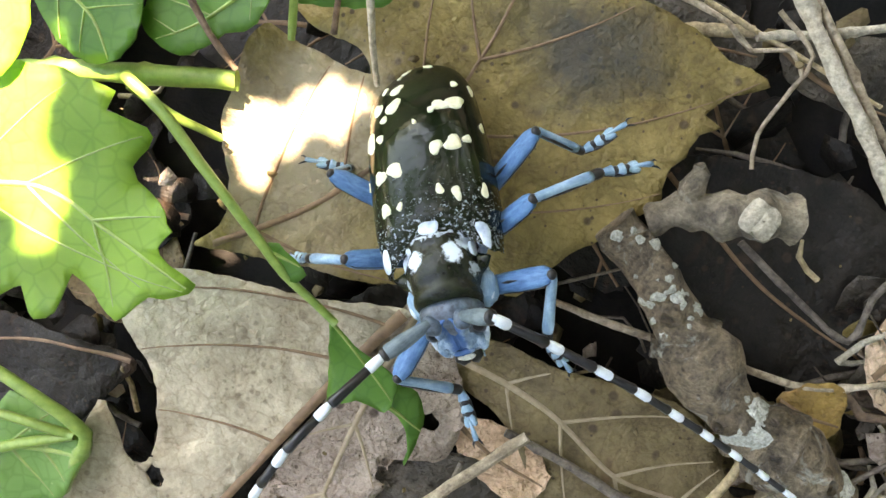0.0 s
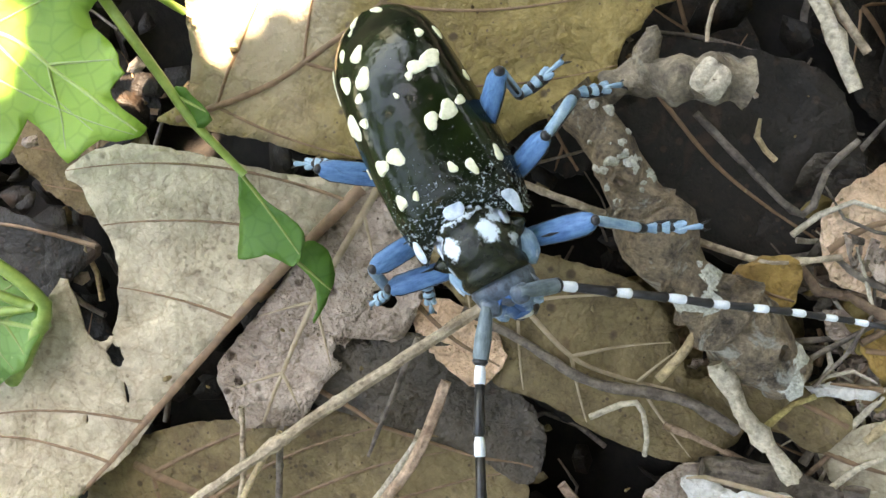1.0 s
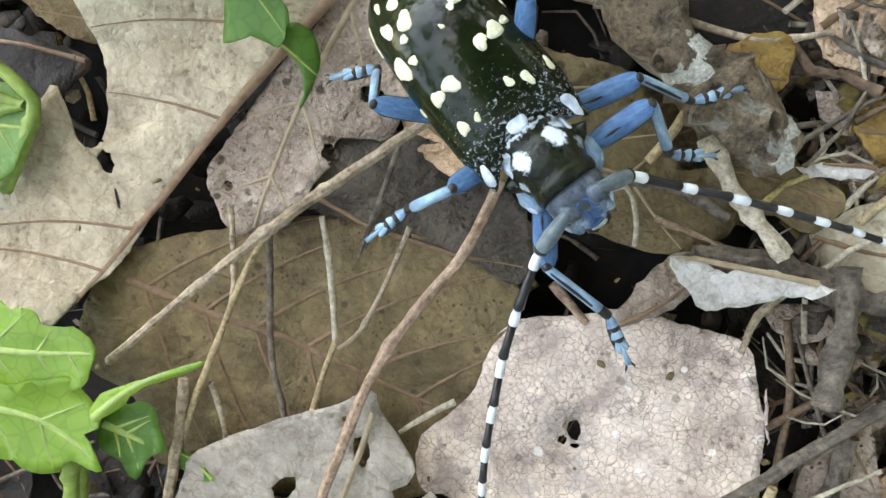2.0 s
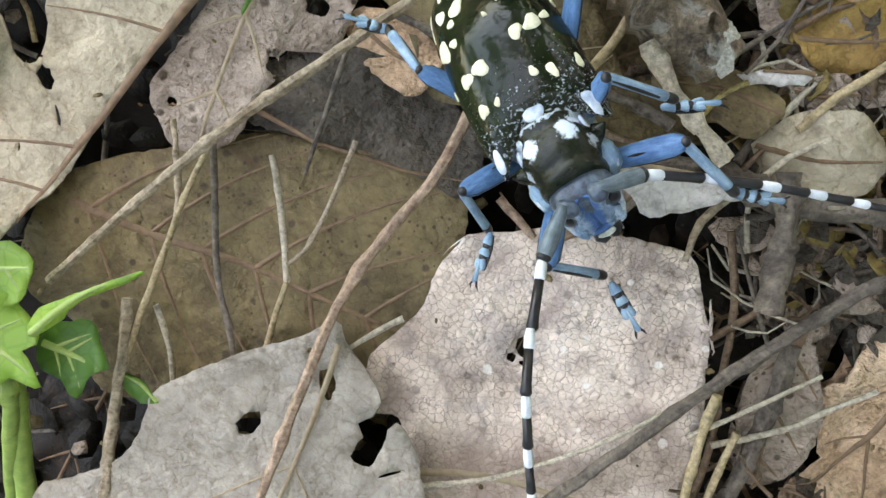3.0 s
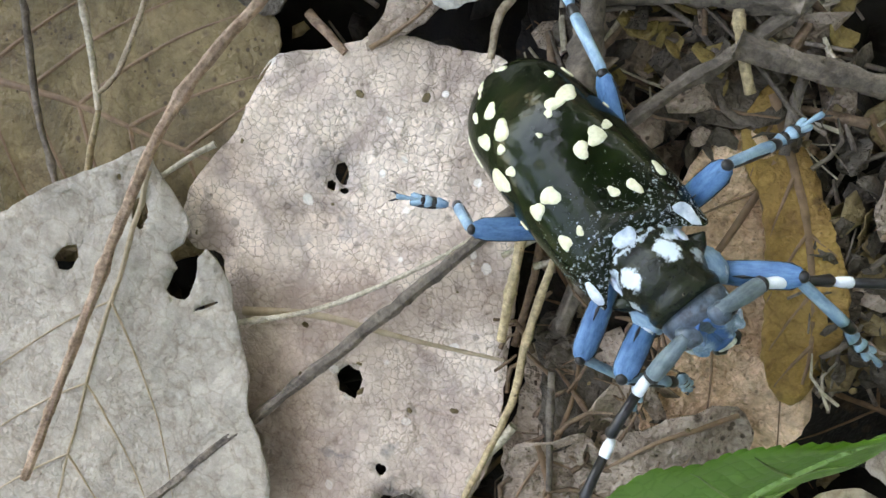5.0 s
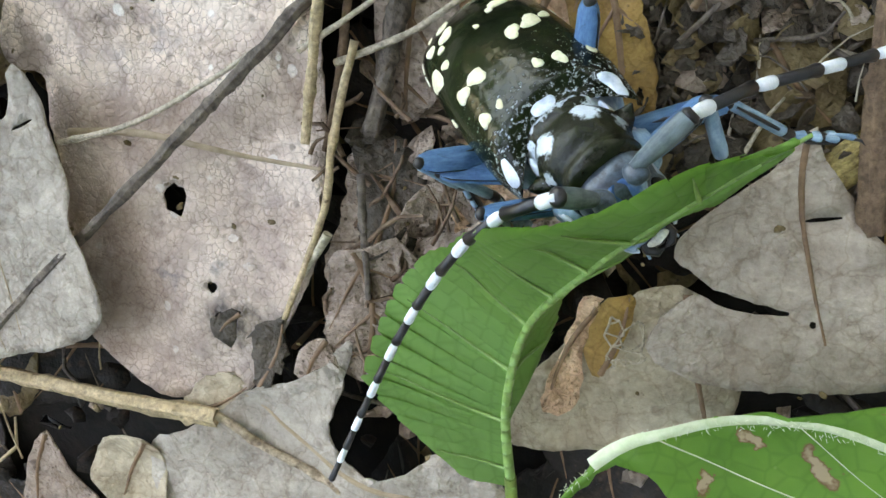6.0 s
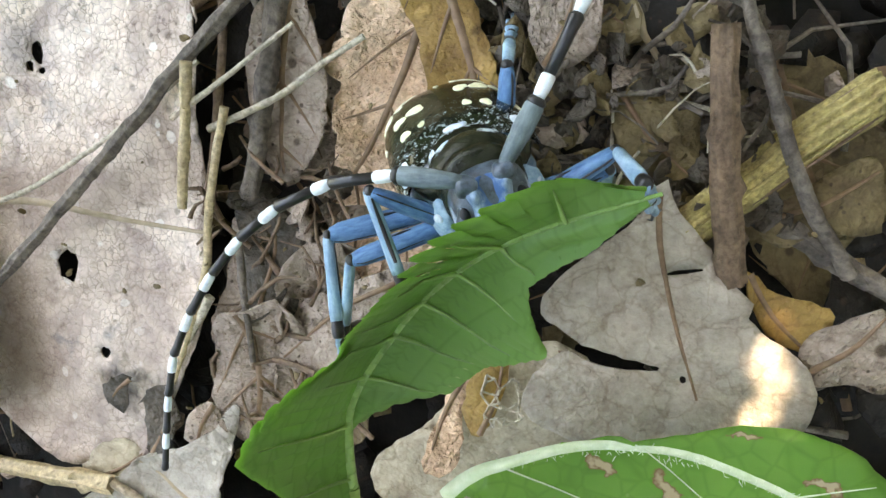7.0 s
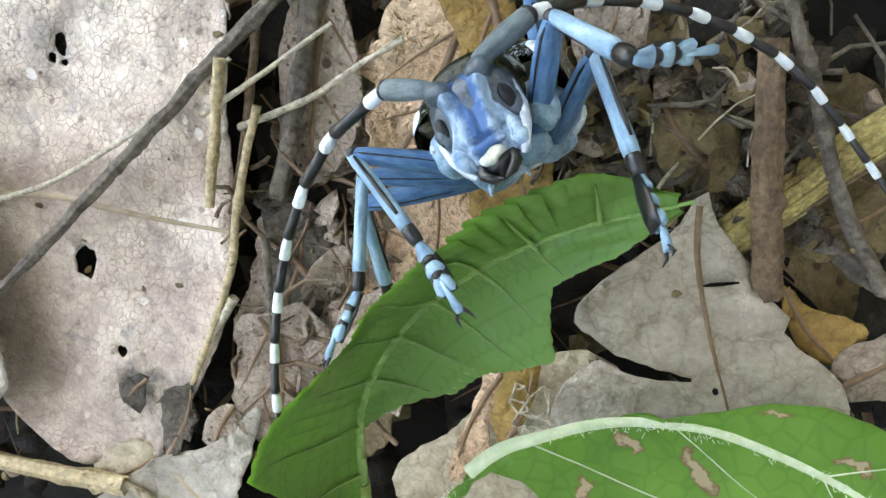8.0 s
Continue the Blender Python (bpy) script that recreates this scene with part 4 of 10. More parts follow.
for k, (a, u0, u1) in enumerate(((0.2, 0.05, 0.7), (0.9, 0.3, 1.0), (-0.5, 0.1, 0.6), (-1.0, 0.45, 0.95), (0.55, 0.5, 0.9))):
    fibre = bmesh.new()
    ends = Vector((57.1, -29.7, -0.3)), Vector((71.3, -20.2, -0.3))
    across = (ends[1] - ends[0]).cross(Vector((0, 0, 1))).normalized()
    lift = (across * math.sin(a) + Vector((0, 0, 1)) * math.cos(a)) * 1.62
    tube(fibre, [ends[0].lerp(ends[1], u0 + (u1 - u0) * i / 8) + lift for i in range(9)], [0.03, 0.12, 0.14, 0.1, 0.15, 0.12, 0.14, 0.1, 0.03], 6, 0.3, k)
    part("bark_fibre", fibre, BROWNSTICK if k % 2 else YSTEM, cane)
stick("dead_cane", "thin curved grey-brown stem", [(61.5, -11.2, 2.0), (62.8, -16.4, 2.0), (64.3, -22.5, 1.6), (66.0, -28.1, 0.5), (68.8, -33.9, 0.0)], 0.55, 0.65, GREYTWIG, "stem")
stick("twig", "grey-brown dead twig on soil", [(64.4, -30.0, -1.0), (67.2, -32.3, -1.0), (72.0, -35.9, -1.0)], 0.8, 0.6, GREYTWIG, "twig")
stick("twig", "thin forked grey twig", [(7.0, 44.4, 1.0), (11.8, 39.6, 1.0), (17.3, 35.0, 0.5), (19.1, 39.2, 1.0), (21.7, 41.9, 1.0)], 0.38, 0.3, GREYTWIG, "twig")
stick("straw", "long pale dry stalk", [(10.4, 66.9, 3.0), (13.9, 59.6, 3.0), (16.6, 54.7, 3.0), (20.4, 46.2, 3.0)], 0.75, 0.7, PALESTRAW, "straw", ridges=4)
stick("straw", "long pale dry stalk", [(11.8, 67.0, 2.4), (15.0, 60.7, 2.4), (18.4, 54.2, 2.2), (21.6, 49.7, 2.0)], 0.4, 0.4, TWIG, "straw")
stick("straw", "orange-tan straw piece lying in the litter", [(-5.7, 64.5, -2.0), (1.2, 64.5, -2.0), (8.3, 64.2, -2.0)], 0.65, 0.65, STRAW, "straw")
stick("straw", "bleached straw piece lying in the litter", [(8.3, 63.5, -1.0), (13.8, 63.6, -1.0), (21.2, 64.2, -1.0)], 0.5, 0.4, PALESTRAW, "straw")
stick("straw", "thin straw lying in the litter", [(3.5, 67.0, -1.0), (7.7, 64.3, -1.0), (12.9, 61.2, -1.0), (19.7, 56.9, -1.0)], 0.3, 0.2, STRAW, "straw")
stick("twig", "buff twig in shade", [(-10.7, 38.3, -1.0), (-5.7, 36.4, -1.0), (-0.1, 34.5, -1.0)], 0.4, 0.4, TWIG, "twig")
stick("twig", "dark brown twig on a leaf", [(-14.8, 25.0, 0.5), (-8.9, 22.1, 0.6), (-2.1, 18.2, 0.6), (6.7, 16.8, 0.8), (12.1, 13.9, 1.0)], 0.42, 0.6, GREYTWIG, "twig")
leaning_stalk = stick("stalk", "pale upright dry stalk", [(-27.6, 11.2, 1.6), (-27.0, 6.3, 1.2), (-26.6, 0.5, 1.0), (-26.5, -1.8, 1.0)], 0.32, 0.38, PALESTRAW, "stalk", pivot=(-26.7, -1.8, 1.0))
stalk_foot = stick("stalk", "yellowish dry stalk lying in the litter", [(-26.5, -1.8, 1.0), (-28.0, -5.5, 0.6), (-29.4, -9.9, 0.0)], 0.3, 0.4, STRAW, "stalk", pivot=(-26.7, -1.8, 1.0))
stick("stalk", "brown dry stalk lying in the litter", [(-32.9, 12.8, 3.0), (-33.6, 6.9, 1.5), (-34.0, -1.5, 0.4), (-33.1, -6.9, 0.2), (-32.7, -10.6, 0.0)], 0.38, 0.34, GREYTWIG, "stalk")
stick("stalk", "pale dry stalk lying in the litter", [(-37.0, 14.8, 3.0), (-37.2, 8.6, 2.0), (-37.9, 3.9, 1.5)], 0.3, 0.35, TWIG, "stalk")
stick("stalk", "yellow-brown dry stalk lying in the litter", [(-32.6, 12.7, 4.0), (-36.2, 6.9, 3.0), (-39.1, 0.5, 2.5), (-42.3, -6.7, 2.2), (-44.3, -12.2, 2.0)], 0.3, 0.42, STRAW, "stalk")
stick("stalk", "shredded pale dry stalk", [(-42.8, -3.6, 2.6), (-43.9, -10.3, 2.4), (-45.2, -16.4, 2.4), (-47.0, -26.5, 2.4), (-49.1, -32.0, 2.0)], 0.55, 0.65, TWIG, "stalk", ridges=5, sides=20, lump=0.5)
stick("stalk", "short pale dry stalk", [(-40.6, -4.5, 1.0), (-39.6, -9.5, 0.4), (-39.8, -14.1, -0.5)], 0.35, 0.35, PALESTRAW, "stalk")
stick("twig", "thin grey twig lying in the litter", [(-19.1, 22.3, 2.0), (-21.4, 17.0, 1.0), (-24.5, 9.2, 0.0)], 0.3, 0.22, GREYTWIG, "twig")
stick("straw", "pale straw with a hooked end", [(-20.0, -8.8, 1.5), (-17.1, -7.0, 1.0), (-14.3, -5.6, 0.4)], 0.25, 0.35, PALESTRAW, "straw")
stick("straw", "pale bent straw in the litter", [(-28.7, -47.8, 0.6), (-18.6, -49.5, 0.6), (-9.4, -51.0, 0.8), (1.0, -52.1, 1.2)], 0.75, 0.9, STRAW, "straw", ridges=5, sides=20)
stick("straw", "thin split straw lying in the litter", [(1.0, -51.9, 1.2), (5.9, -55.2, 1.0), (11.0, -58.2, 0.6), (16.1, -61.7, 0.4)], 0.5, 0.4, TWIG, "straw")
stick("stick", "grey weathered stick in twig pile", [(8.8, 9.7, 1.0), (16.2, 9.2, 1.5), (24.1, 6.5, 1.6), (32.9, 5.5, 1.6), (39.7, 3.4, 1.5)], 1.5, 1.0, GREYTWIG, "stick", ridges=7, lump=0.6, sides=28)
stick("twig", "grey fibrous twig lying in the litter", [(9.2, 21.5, 4.0), (12.3, 15.8, 4.0), (16.6, 10.6, 4.0)], 0.9, 0.7, PALESTRAW, "twig", lump=0.6, ridges=5, sides=20)
stick("twig", "grey fibrous twig lying in the litter", [(22.6, 9.5, 3.0), (22.4, 4.0, 3.0), (21.3, -3.8, 3.0)], 1.1, 1.3, GREYTWIG, "twig", lump=0.6, ridges=4)
stick("twig", "thin brown twig lying in the litter", [(18.7, 3.6, -1.0), (19.3, -3.9, -1.0), (18.5, -10.9, -1.0), (17.1, -18.9, 0.0), (15.1, -25.7, 0.0)], 0.4, 0.4, BROWNSTICK, "twig")
stick("straw", "yellow straw piece lying in the litter", [(23.8, 13.5, 1.0), (27.2, 16.6, 1.5), (31.4, 19.5, 2.0)], 0.5, 0.45, STRAW, "straw")
stick("straw", "olive straw piece lying in the litter", [(14.5, 14.8, 2.0), (16.8, 17.1, 2.0), (18.8, 17.9, 2.0)], 0.35, 0.3, YSTEM, "straw")
stick("straw", "tan flat straw lying in the litter", [(17.0, -12.2, 2.6), (15.5, -17.7, 2.0), (14.1, -24.8, 2.0)], 0.5, 0.45, STRAW, "straw")
stick("straw", "thin pale straw lying in the litter", [(14.3, -16.8, 2.0), (19.7, -14.1, 2.0), (27.0, -10.2, 2.0)], 0.28, 0.2, PALESTRAW, "straw")
stick("twig", "brown forked twig lying in the litter", [(34.6, 9.0, 2.0), (34.8, 1.7, 2.0), (35.9, -3.0, 1.0)], 0.4, 0.5, STRAW, "twig")
stick("twig", "grey twig beside a green leaf", [(34.5, 1.0, 2.0), (40.7, -1.3, 2.0), (47.3, -3.4, 1.5), (53.7, -5.1, 1.0)], 1.1, 0.7, GREYTWIG, "twig", ridges=5, sides=20)
stick("twig", "grey-brown twig lying in the litter", [(40.9, 0.2, 1.0), (39.7, -3.7, 0.5), (38.9, -8.3, 0.0)], 0.5, 0.45, GREYTWIG, "twig")
stick("straw", "thin dark stalk on brown leaf", [(18.7, -27.8, 1.0), (18.4, -33.1, 0.8), (18.2, -39.7, 0.4)], 0.35, 0.3, GREYTWIG, "straw")
stick("twig", "thick grey fibrous twig", [(24.9, -7.7, -0.0), (23.0, -14.1, -0.0), (20.6, -20.9, -0.5), (19.3, -24.4, -1.0)], 0.9, 0.8, GREYTWIG, "twig", ridges=5, sides=20, lump=0.4)
stick("straw", "pale thin straw over leaves", [(32.7, -11.9, 1.0), (28.5, -13.8, 1.0), (24.1, -16.0, 1.0), (17.1, -18.0, 0.8)], 0.28, 0.35, PALESTRAW, "straw")
stick("twig", "grey twig end under a cane", [(65.0, -30.1, -1.0), (68.2, -32.7, -1.0), (72.4, -35.9, -1.0)], 0.8, 0.7, GREYTWIG, "twig", ridges=5, sides=20)
stick("straw", "pale hooked fibre in twigs", [(-2.1, 15.0, 2.0), (2.1, 16.9, 3.0), (3.4, 13.0, 2.0), (3.4, 11.1, 1.0)], 0.3, 0.25, PALESTRAW, "straw")
stick("straw", "tan broken straw among twigs", [(4.1, 19.2, 3.0), (6.6, 22.4, 3.0), (7.7, 25.1, 3.0)], 0.45, 0.4, STRAW, "straw")
stick("twig", "red-brown thin twig lying in the litter", [(-4.5, 6.8, -1.0), (-0.9, 2.8, -1.0)], 0.5, 0.4, REDTWIG, "twig")
stick("twig", "red-brown thin twig lying in the litter", [(5.5, 13.6, -1.0), (9.5, 12.0, -1.0), (14.0, 9.9, -1.0)], 0.4, 0.4, REDTWIG, "twig")
stick("twig", "pale forked twig lying in the litter", [(17.1, 7.1, 3.0), (14.7, 4.8, 3.0), (13.6, 1.0, 2.0)], 0.45, 0.35, TWIG, "twig")
stick("twig", "buff long twig across a leaf", [(-18.9, 12.6, 1.0), (-21.2, 7.3, 1.0), (-24.2, 1.7, 1.0), (-26.6, -0.2, 1.0)], 0.3, 0.25, TWIG, "twig")
stick("straw", "tangled pale fibre lying in the litter", [(7.5, 32.4, 1.0), (12.2, 30.9, 1.0), (15.8, 30.5, 1.0), (20.8, 31.1, 1.0)], 0.4, 0.3, TWIG, "straw")
stick("straw", "tangled pale fibre lying in the litter", [(9.9, 65.6, 0.0), (13.0, 61.5, 0.0), (11.2, 58.5, 0.0), (8.4, 54.4, 0.0), (8.0, 51.2, 0.0)], 0.25, 0.2, TWIG, "straw")
stick("straw", "curled pale root fibre", [(0.5, 67.1, 1.0), (5.1, 64.5, 1.0), (7.5, 62.1, 0.0), (11.0, 62.1, 0.0), (12.2, 59.5, 0.0)], 0.3, 0.2, TWIG, "straw")


# ---- green plants ----
leaf("green_leaf", "fresh green toothed lobed leaf catching the sun",
     [(-56.7, 59.5), (-52.8, 59.8), (-49.0, 58.9), (-46.0, 57.3), (-46.7, 56.2), (-43.2, 53.8), (-45.3, 51.3), (-43.1, 48.8), (-41.4, 46.2), (-43.1, 44.9), (-39.9, 41.4), (-43.7, 40.7), (-46.6, 39.1), (-48.6, 41.0), (-50.8, 42.4), (-51.8, 39.8), (-53.6, 38.9), (-55.0, 41.4), (-57.0, 40.9), (-60.2, 39.9), (-63.5, 42.7), (-62.9, 55.9)], 15, LIME, VEIN_GREEN, rib=[(-62.4, 49.9), (-53.4, 49.9), (-46.8, 45.8), (-40.7, 41.6)], holes=[], side=4, seed=41, wave=1.2, serrate=0.35, rib_w=0.3, angle=42, thick=0.12)
leaf("green_leaf", "fresh green leaf in full sun",
     [(-58.2, 67.2), (-52.6, 66.2), (-51.7, 64.0), (-52.7, 61.5), (-54.5, 58.7), (-57.9, 59.4)], 16, LIME, VEIN_GREEN, rib=None, holes=[], seed=42, wave=0.8, serrate=0.3, thick=0.12)
leaf("green_leaf", "bright green rounded leaf",
     [(-58.4, 68.3), (-52.8, 69.7), (-47.8, 67.6), (-48.6, 63.1), (-51.1, 61.2), (-53.8, 61.1), (-56.5, 63.2)], 6, MIDGREEN, VEIN_GREEN, rib=[(-56.7, 68.8), (-53.1, 65.2), (-51.6, 61.3)], holes=[], side=3, seed=43, wave=0.8, rib_w=0.25, thick=0.12)
leaf("green_leaf", "bright green rounded leaf",
     [(-48.4, 65.8), (-45.8, 68.2), (-36.3, 68.5), (-37.4, 64.3), (-40.4, 63.5), (-44.0, 61.8), (-46.6, 62.4), (-48.1, 64.0)], 5, MIDGREEN, VEIN_GREEN, rib=[(-37.3, 68.0), (-42.8, 64.7), (-47.2, 63.2)], holes=[], side=3, seed=44, wave=0.8, rib_w=0.25, thick=0.12)
leaf("green_leaf", "small bright green leaf",
     [(-34.8, 66.9), (-30.5, 68.9), (-25.2, 68.2), (-25.8, 66.3), (-28.4, 66.0), (-32.7, 66.3)], 3, MIDGREEN, VEIN_GREEN, rib=None, holes=[], seed=45, wave=0.6, thick=0.12)
leaf("green_leaf", "dark green leaf in the shade",
     [(-65.7, 28.2), (-61.3, 27.5), (-58.9, 26.5), (-57.1, 23.7), (-58.1, 20.2), (-60.5, 17.7), (-66.3, 15.7)], 4, GREEN, VEIN_GREEN, rib=[(-65.9, 23.5), (-57.2, 22.5)], holes=[], side=3, seed=46, wave=0.8, serrate=0.2, thick=0.12)
leaf("green_leaf", "fresh green lobed leaf of a low plant",
     [(-61.9, 5.8), (-58.3, 4.7), (-55.9, 4.6), (-54.7, 3.2), (-50.9, 2.6), (-49.2, 0.9), (-49.7, -2.1), (-51.6, -3.4), (-55.3, -3.4), (-59.0, -4.0), (-62.7, -4.1)], 8, LIME, VEIN_GREEN, rib=[(-62.3, 0.6), (-55.6, 0.1), (-49.6, 0.3)], holes=[], side=3, seed=47, wave=0.9, serrate=0.3, thick=0.12)
leaf("green_leaf", "fresh green lobed leaf of a low plant",
     [(-62.2, -3.1), (-57.2, -2.8), (-52.3, -2.0), (-50.1, -4.1), (-48.7, -7.1), (-50.3, -7.7), (-48.1, -11.0), (-51.8, -10.5), (-54.1, -12.0), (-59.1, -10.7), (-62.8, -11.1)], 8.6, LIME, VEIN_GREEN, rib=[(-62.3, -5.1), (-55.1, -6.6), (-48.7, -10.6)], holes=[], side=3, seed=48, wave=0.9, serrate=0.3, thick=0.12)
leaf("green_leaf", "narrow pointed green leaf of a low plant",
     [(-49.5, -6.3), (-48.9, -4.0), (-45.9, -2.5), (-42.5, -1.3), (-37.0, 0.4), (-40.0, -1.2), (-43.8, -2.6), (-46.6, -4.9)], 9, LIME, VEIN_GREEN, rib=[(-49.3, -6.0), (-44.4, -2.4), (-37.4, 0.3)], holes=[], seed=49, wave=0.5, serrate=0.15, thick=0.12)
leaf("green_leaf", "green toothed leaf of a low plant",
     [(-50.7, -7.2), (-47.9, -5.4), (-45.1, -5.2), (-43.8, -7.5), (-43.0, -10.0), (-44.7, -10.4), (-46.2, -13.1), (-48.1, -11.2), (-50.0, -10.1)], 6.4, MIDGREEN, VEIN_GREEN, rib=[(-50.7, -7.2), (-47.4, -8.5), (-43.5, -10.2)], holes=[], side=3, seed=50, wave=0.7, serrate=0.3, thick=0.12)
leaf("green_leaf", "small green leaf by dry stalks",
     [(-44.2, -11.6), (-42.1, -12.2), (-40.1, -14.6), (-41.9, -14.7), (-43.7, -13.4)], 2, MIDGREEN, VEIN_GREEN, rib=None, holes=[], seed=51, wave=0.4, thick=0.12)
ribbed_leaf = leaf("green_leaf", "large green leaf with a thick hairy white midrib",
     [(35.4, -47.6), (39.5, -42.8), (43.3, -41.1), (49.1, -39.8), (52.9, -39.6), (57.5, -39.0), (60.9, -38.8), (63.9, -39.6), (66.9, -41.7), (69.2, -45.8), (67.5, -51.0), (56.4, -52.0), (47.3, -50.6), (43.8, -46.0), (41.3, -44.1), (39.2, -44.3), (37.3, -46.6)], 11, RIBBED, VEIN_WHITE, rib=[(35.5, -47.1), (39.8, -42.8), (43.7, -41.2), (49.1, -40.3), (54.7, -40.7), (59.9, -42.6), (64.4, -45.1), (68.0, -47.4)], holes=[], side=3, seed=52, wave=1.2, serrate=0.25, rib_w=0.55, angle=42, side_w=0.09, thick=0.12)


def add_rib_hairs(top):
    """Short pale hairs that stand along the thick white midrib."""
    rng = random.Random(9)
    line = smooth_ring([(35.5, -47.1, 11.3), (39.8, -42.8, 11.3), (43.7, -41.2, 11.3), (49.1, -40.3, 11.3), (54.7, -40.7, 11.3), (59.9, -42.6, 11.3), (64.4, -45.1, 11.3), (68.0, -47.4, 11.3)], 0.3, 0.0, 1, closed=False)
    bm = bmesh.new()
    for q in line[3:-2]:
        for _ in range(2):
            d = Vector((rng.uniform(-0.6, 0.6), rng.uniform(-0.9, 0.9), rng.uniform(0.2, 0.8))).normalized() * rng.uniform(0.25, 0.55)
            p = q + Vector((rng.uniform(-0.15, 0.15), rng.uniform(-0.4, 0.4), rng.uniform(-0.2, 0.5)))
            tube(bm, [p, p + d * 0.6, p + d], [0.035, 0.025, 0.008], 4)
    part("midrib_hair", bm, VEIN_WHITE, top, "pale hairs on the midrib")


add_rib_hairs(ribbed_leaf)
stick("green_shoot", "green stem of a low plant", [(-55.5, -7.4, 8.0), (-53.5, -11.3, 7.0), (-55.9, -20.3, 4.0), (-58.8, -27.7, 0.0)], 0.7, 0.9, GSTEM, "stem", sides=10, lump=0.1)
stick("green_shoot", "pale green stem of a low plant", [(-53.6, -6.1, 6.0), (-54.1, -13.4, 5.0), (-55.3, -21.5, 3.0), (-57.1, -33.4, 0.0)], 0.9, 1.1, GSTEM, "stem", sides=10, lump=0.1)
stick("green_shoot", "thick green stem lying across soil", [(-66.8, 60.9, 3.0), (-58.3, 60.9, 3.4), (-49.1, 60.2, 3.6), (-40.4, 59.6, 3.2)], 1.0, 1.0, GSTEM, "stem", sides=10, lump=0.15)
stick("green_shoot", "thin green stem lying in the litter", [(-48.0, 58.7, 9.0), (-45.9, 56.4, 6.0), (-44.1, 55.2, 4.0), (-42.6, 54.2, 2.0)], 0.5, 0.4, GSTEM, "stem", sides=8, lump=0.1)
stick("green_shoot", "green leaf stalk in the shade", [(-65.3, 32.7, 7.0), (-60.2, 29.5, 7.0), (-56.7, 26.2, 6.0), (-56.6, 23.8, 5.0), (-62.6, 16.2, 2.0)], 0.6, 0.8, GSTEM, "stem", sides=8, lump=0.1)
stick("green_shoot", "green leaf stalk in the shade", [(-66.4, 27.6, 6.0), (-61.1, 26.3, 6.0), (-57.7, 24.8, 5.0)], 0.5, 0.5, GSTEM, "stem", sides=8, lump=0.1)
stick("green_shoot", "green leaf stalk in the shade", [(-67.5, 22.8, 5.0), (-62.0, 24.1, 5.0), (-57.7, 24.8, 5.0)], 0.6, 0.5, GSTEM, "stem", sides=8, lump=0.1)
stick("stalk", "thin brown stalk among green leaves", [(-43.4, 67.2, 7.0), (-41.8, 63.5, 6.0), (-39.8, 60.4, 5.0)], 0.35, 0.3, BROWNSTICK, "stalk")
stick("stalk", "thin green stalk among green leaves", [(-34.1, 67.5, 5.0), (-35.1, 63.3, 3.0)], 0.4, 0.35, GSTEM, "stalk")
stick("stalk", "pale dry upright stalk beside a leaf", [(-26.6, 66.6, 8.0), (-27.0, 62.4, 5.0), (-27.2, 59.1, 2.0)], 0.35, 0.3, PALESTRAW, "stalk")
stick("stalk", "brown dry stalk beside a leaf", [(-30.0, 67.4, 5.0), (-31.3, 64.0, 2.0)], 0.3, 0.3, BROWNSTICK, "stalk")


def build_vine():
    """A thin green stem with small leaves, which sways as the beetle brushes past."""
    vine = new("vine")
    tagged(vine, "thin green vine stem with small pointed leaves", "vine")
    bm = bmesh.new()
    line = smooth_ring([(-50.6, 59.8, 13.0), (-47.6, 57.0, 13.0), (-44.8, 52.9, 12.5), (-42.4, 49.4, 12.0), (-39.9, 45.5, 11.0), (-38.4, 42.9, 10.0), (-36.2, 40.4, 9.0), (-34.4, 38.2, 8.0)], 1.2, 0.0, 3, closed=False)
    tube(bm, line, [0.55 - 0.2 * i / len(line) for i in range(len(line))], 10, 0.1, 3)
    part("stem", bm, GSTEM, vine)
    for outline, z, slope, seed in (
        ([(-40.1, 45.3), (-38.6, 45.6), (-37.4, 44.3), (-36.3, 43.0), (-37.2, 42.2), (-39.0, 43.0)], 10.4, (0, 0.1), 5),
        ([(-34.8, 38.3), (-32.8, 36.0), (-29.6, 33.8), (-29.0, 32.0), (-30.1, 29.8), (-32.8, 30.7), (-35.6, 30.3), (-35.4, 34.0)], 7.0, (0.1, 0.15), 6),
        ([(-30.4, 30.5), (-29.1, 32.2), (-27.2, 31.1), (-26.7, 28.7), (-27.5, 26.0), (-28.7, 24.1), (-28.3, 26.5), (-29.1, 28.7)], 6.0, (-0.3, 0.1), 8),
    ):
        n = len(outline)
        mid = [outline[0], tuple((outline[n // 2][k] + outline[n // 2 - 1][k]) / 2 for k in (0, 1))]
        small = leaf("small_leaf", "", outline, z, MIDGREEN, VEIN_GREEN, rib=mid, slope=slope, wave=0.6, seed=seed, grid=0.8, thick=0.1, rib_w=0.2)
        for ob in list(small.children):
            ob.parent = vine
            ob.name = "leaf_blade" if ob.name.startswith("blade") else "leaf_rib"
        bpy.data.objects.remove(small)
    return vine


LEAF_PIECES = {}
LEAF_LONG, LEAF_STRIPS, LEAF_LEAN = 39.9, 34, 0.35
LEAF_UPPER = (4.6, 12.2, 10.8, 8.0, 7.5, 6.7, 4.2, 0.1)
LEAF_LOWER = (0.1, 0.1, 5.9, 6.5, 7.6, 2.9, 2.1, 0.2)


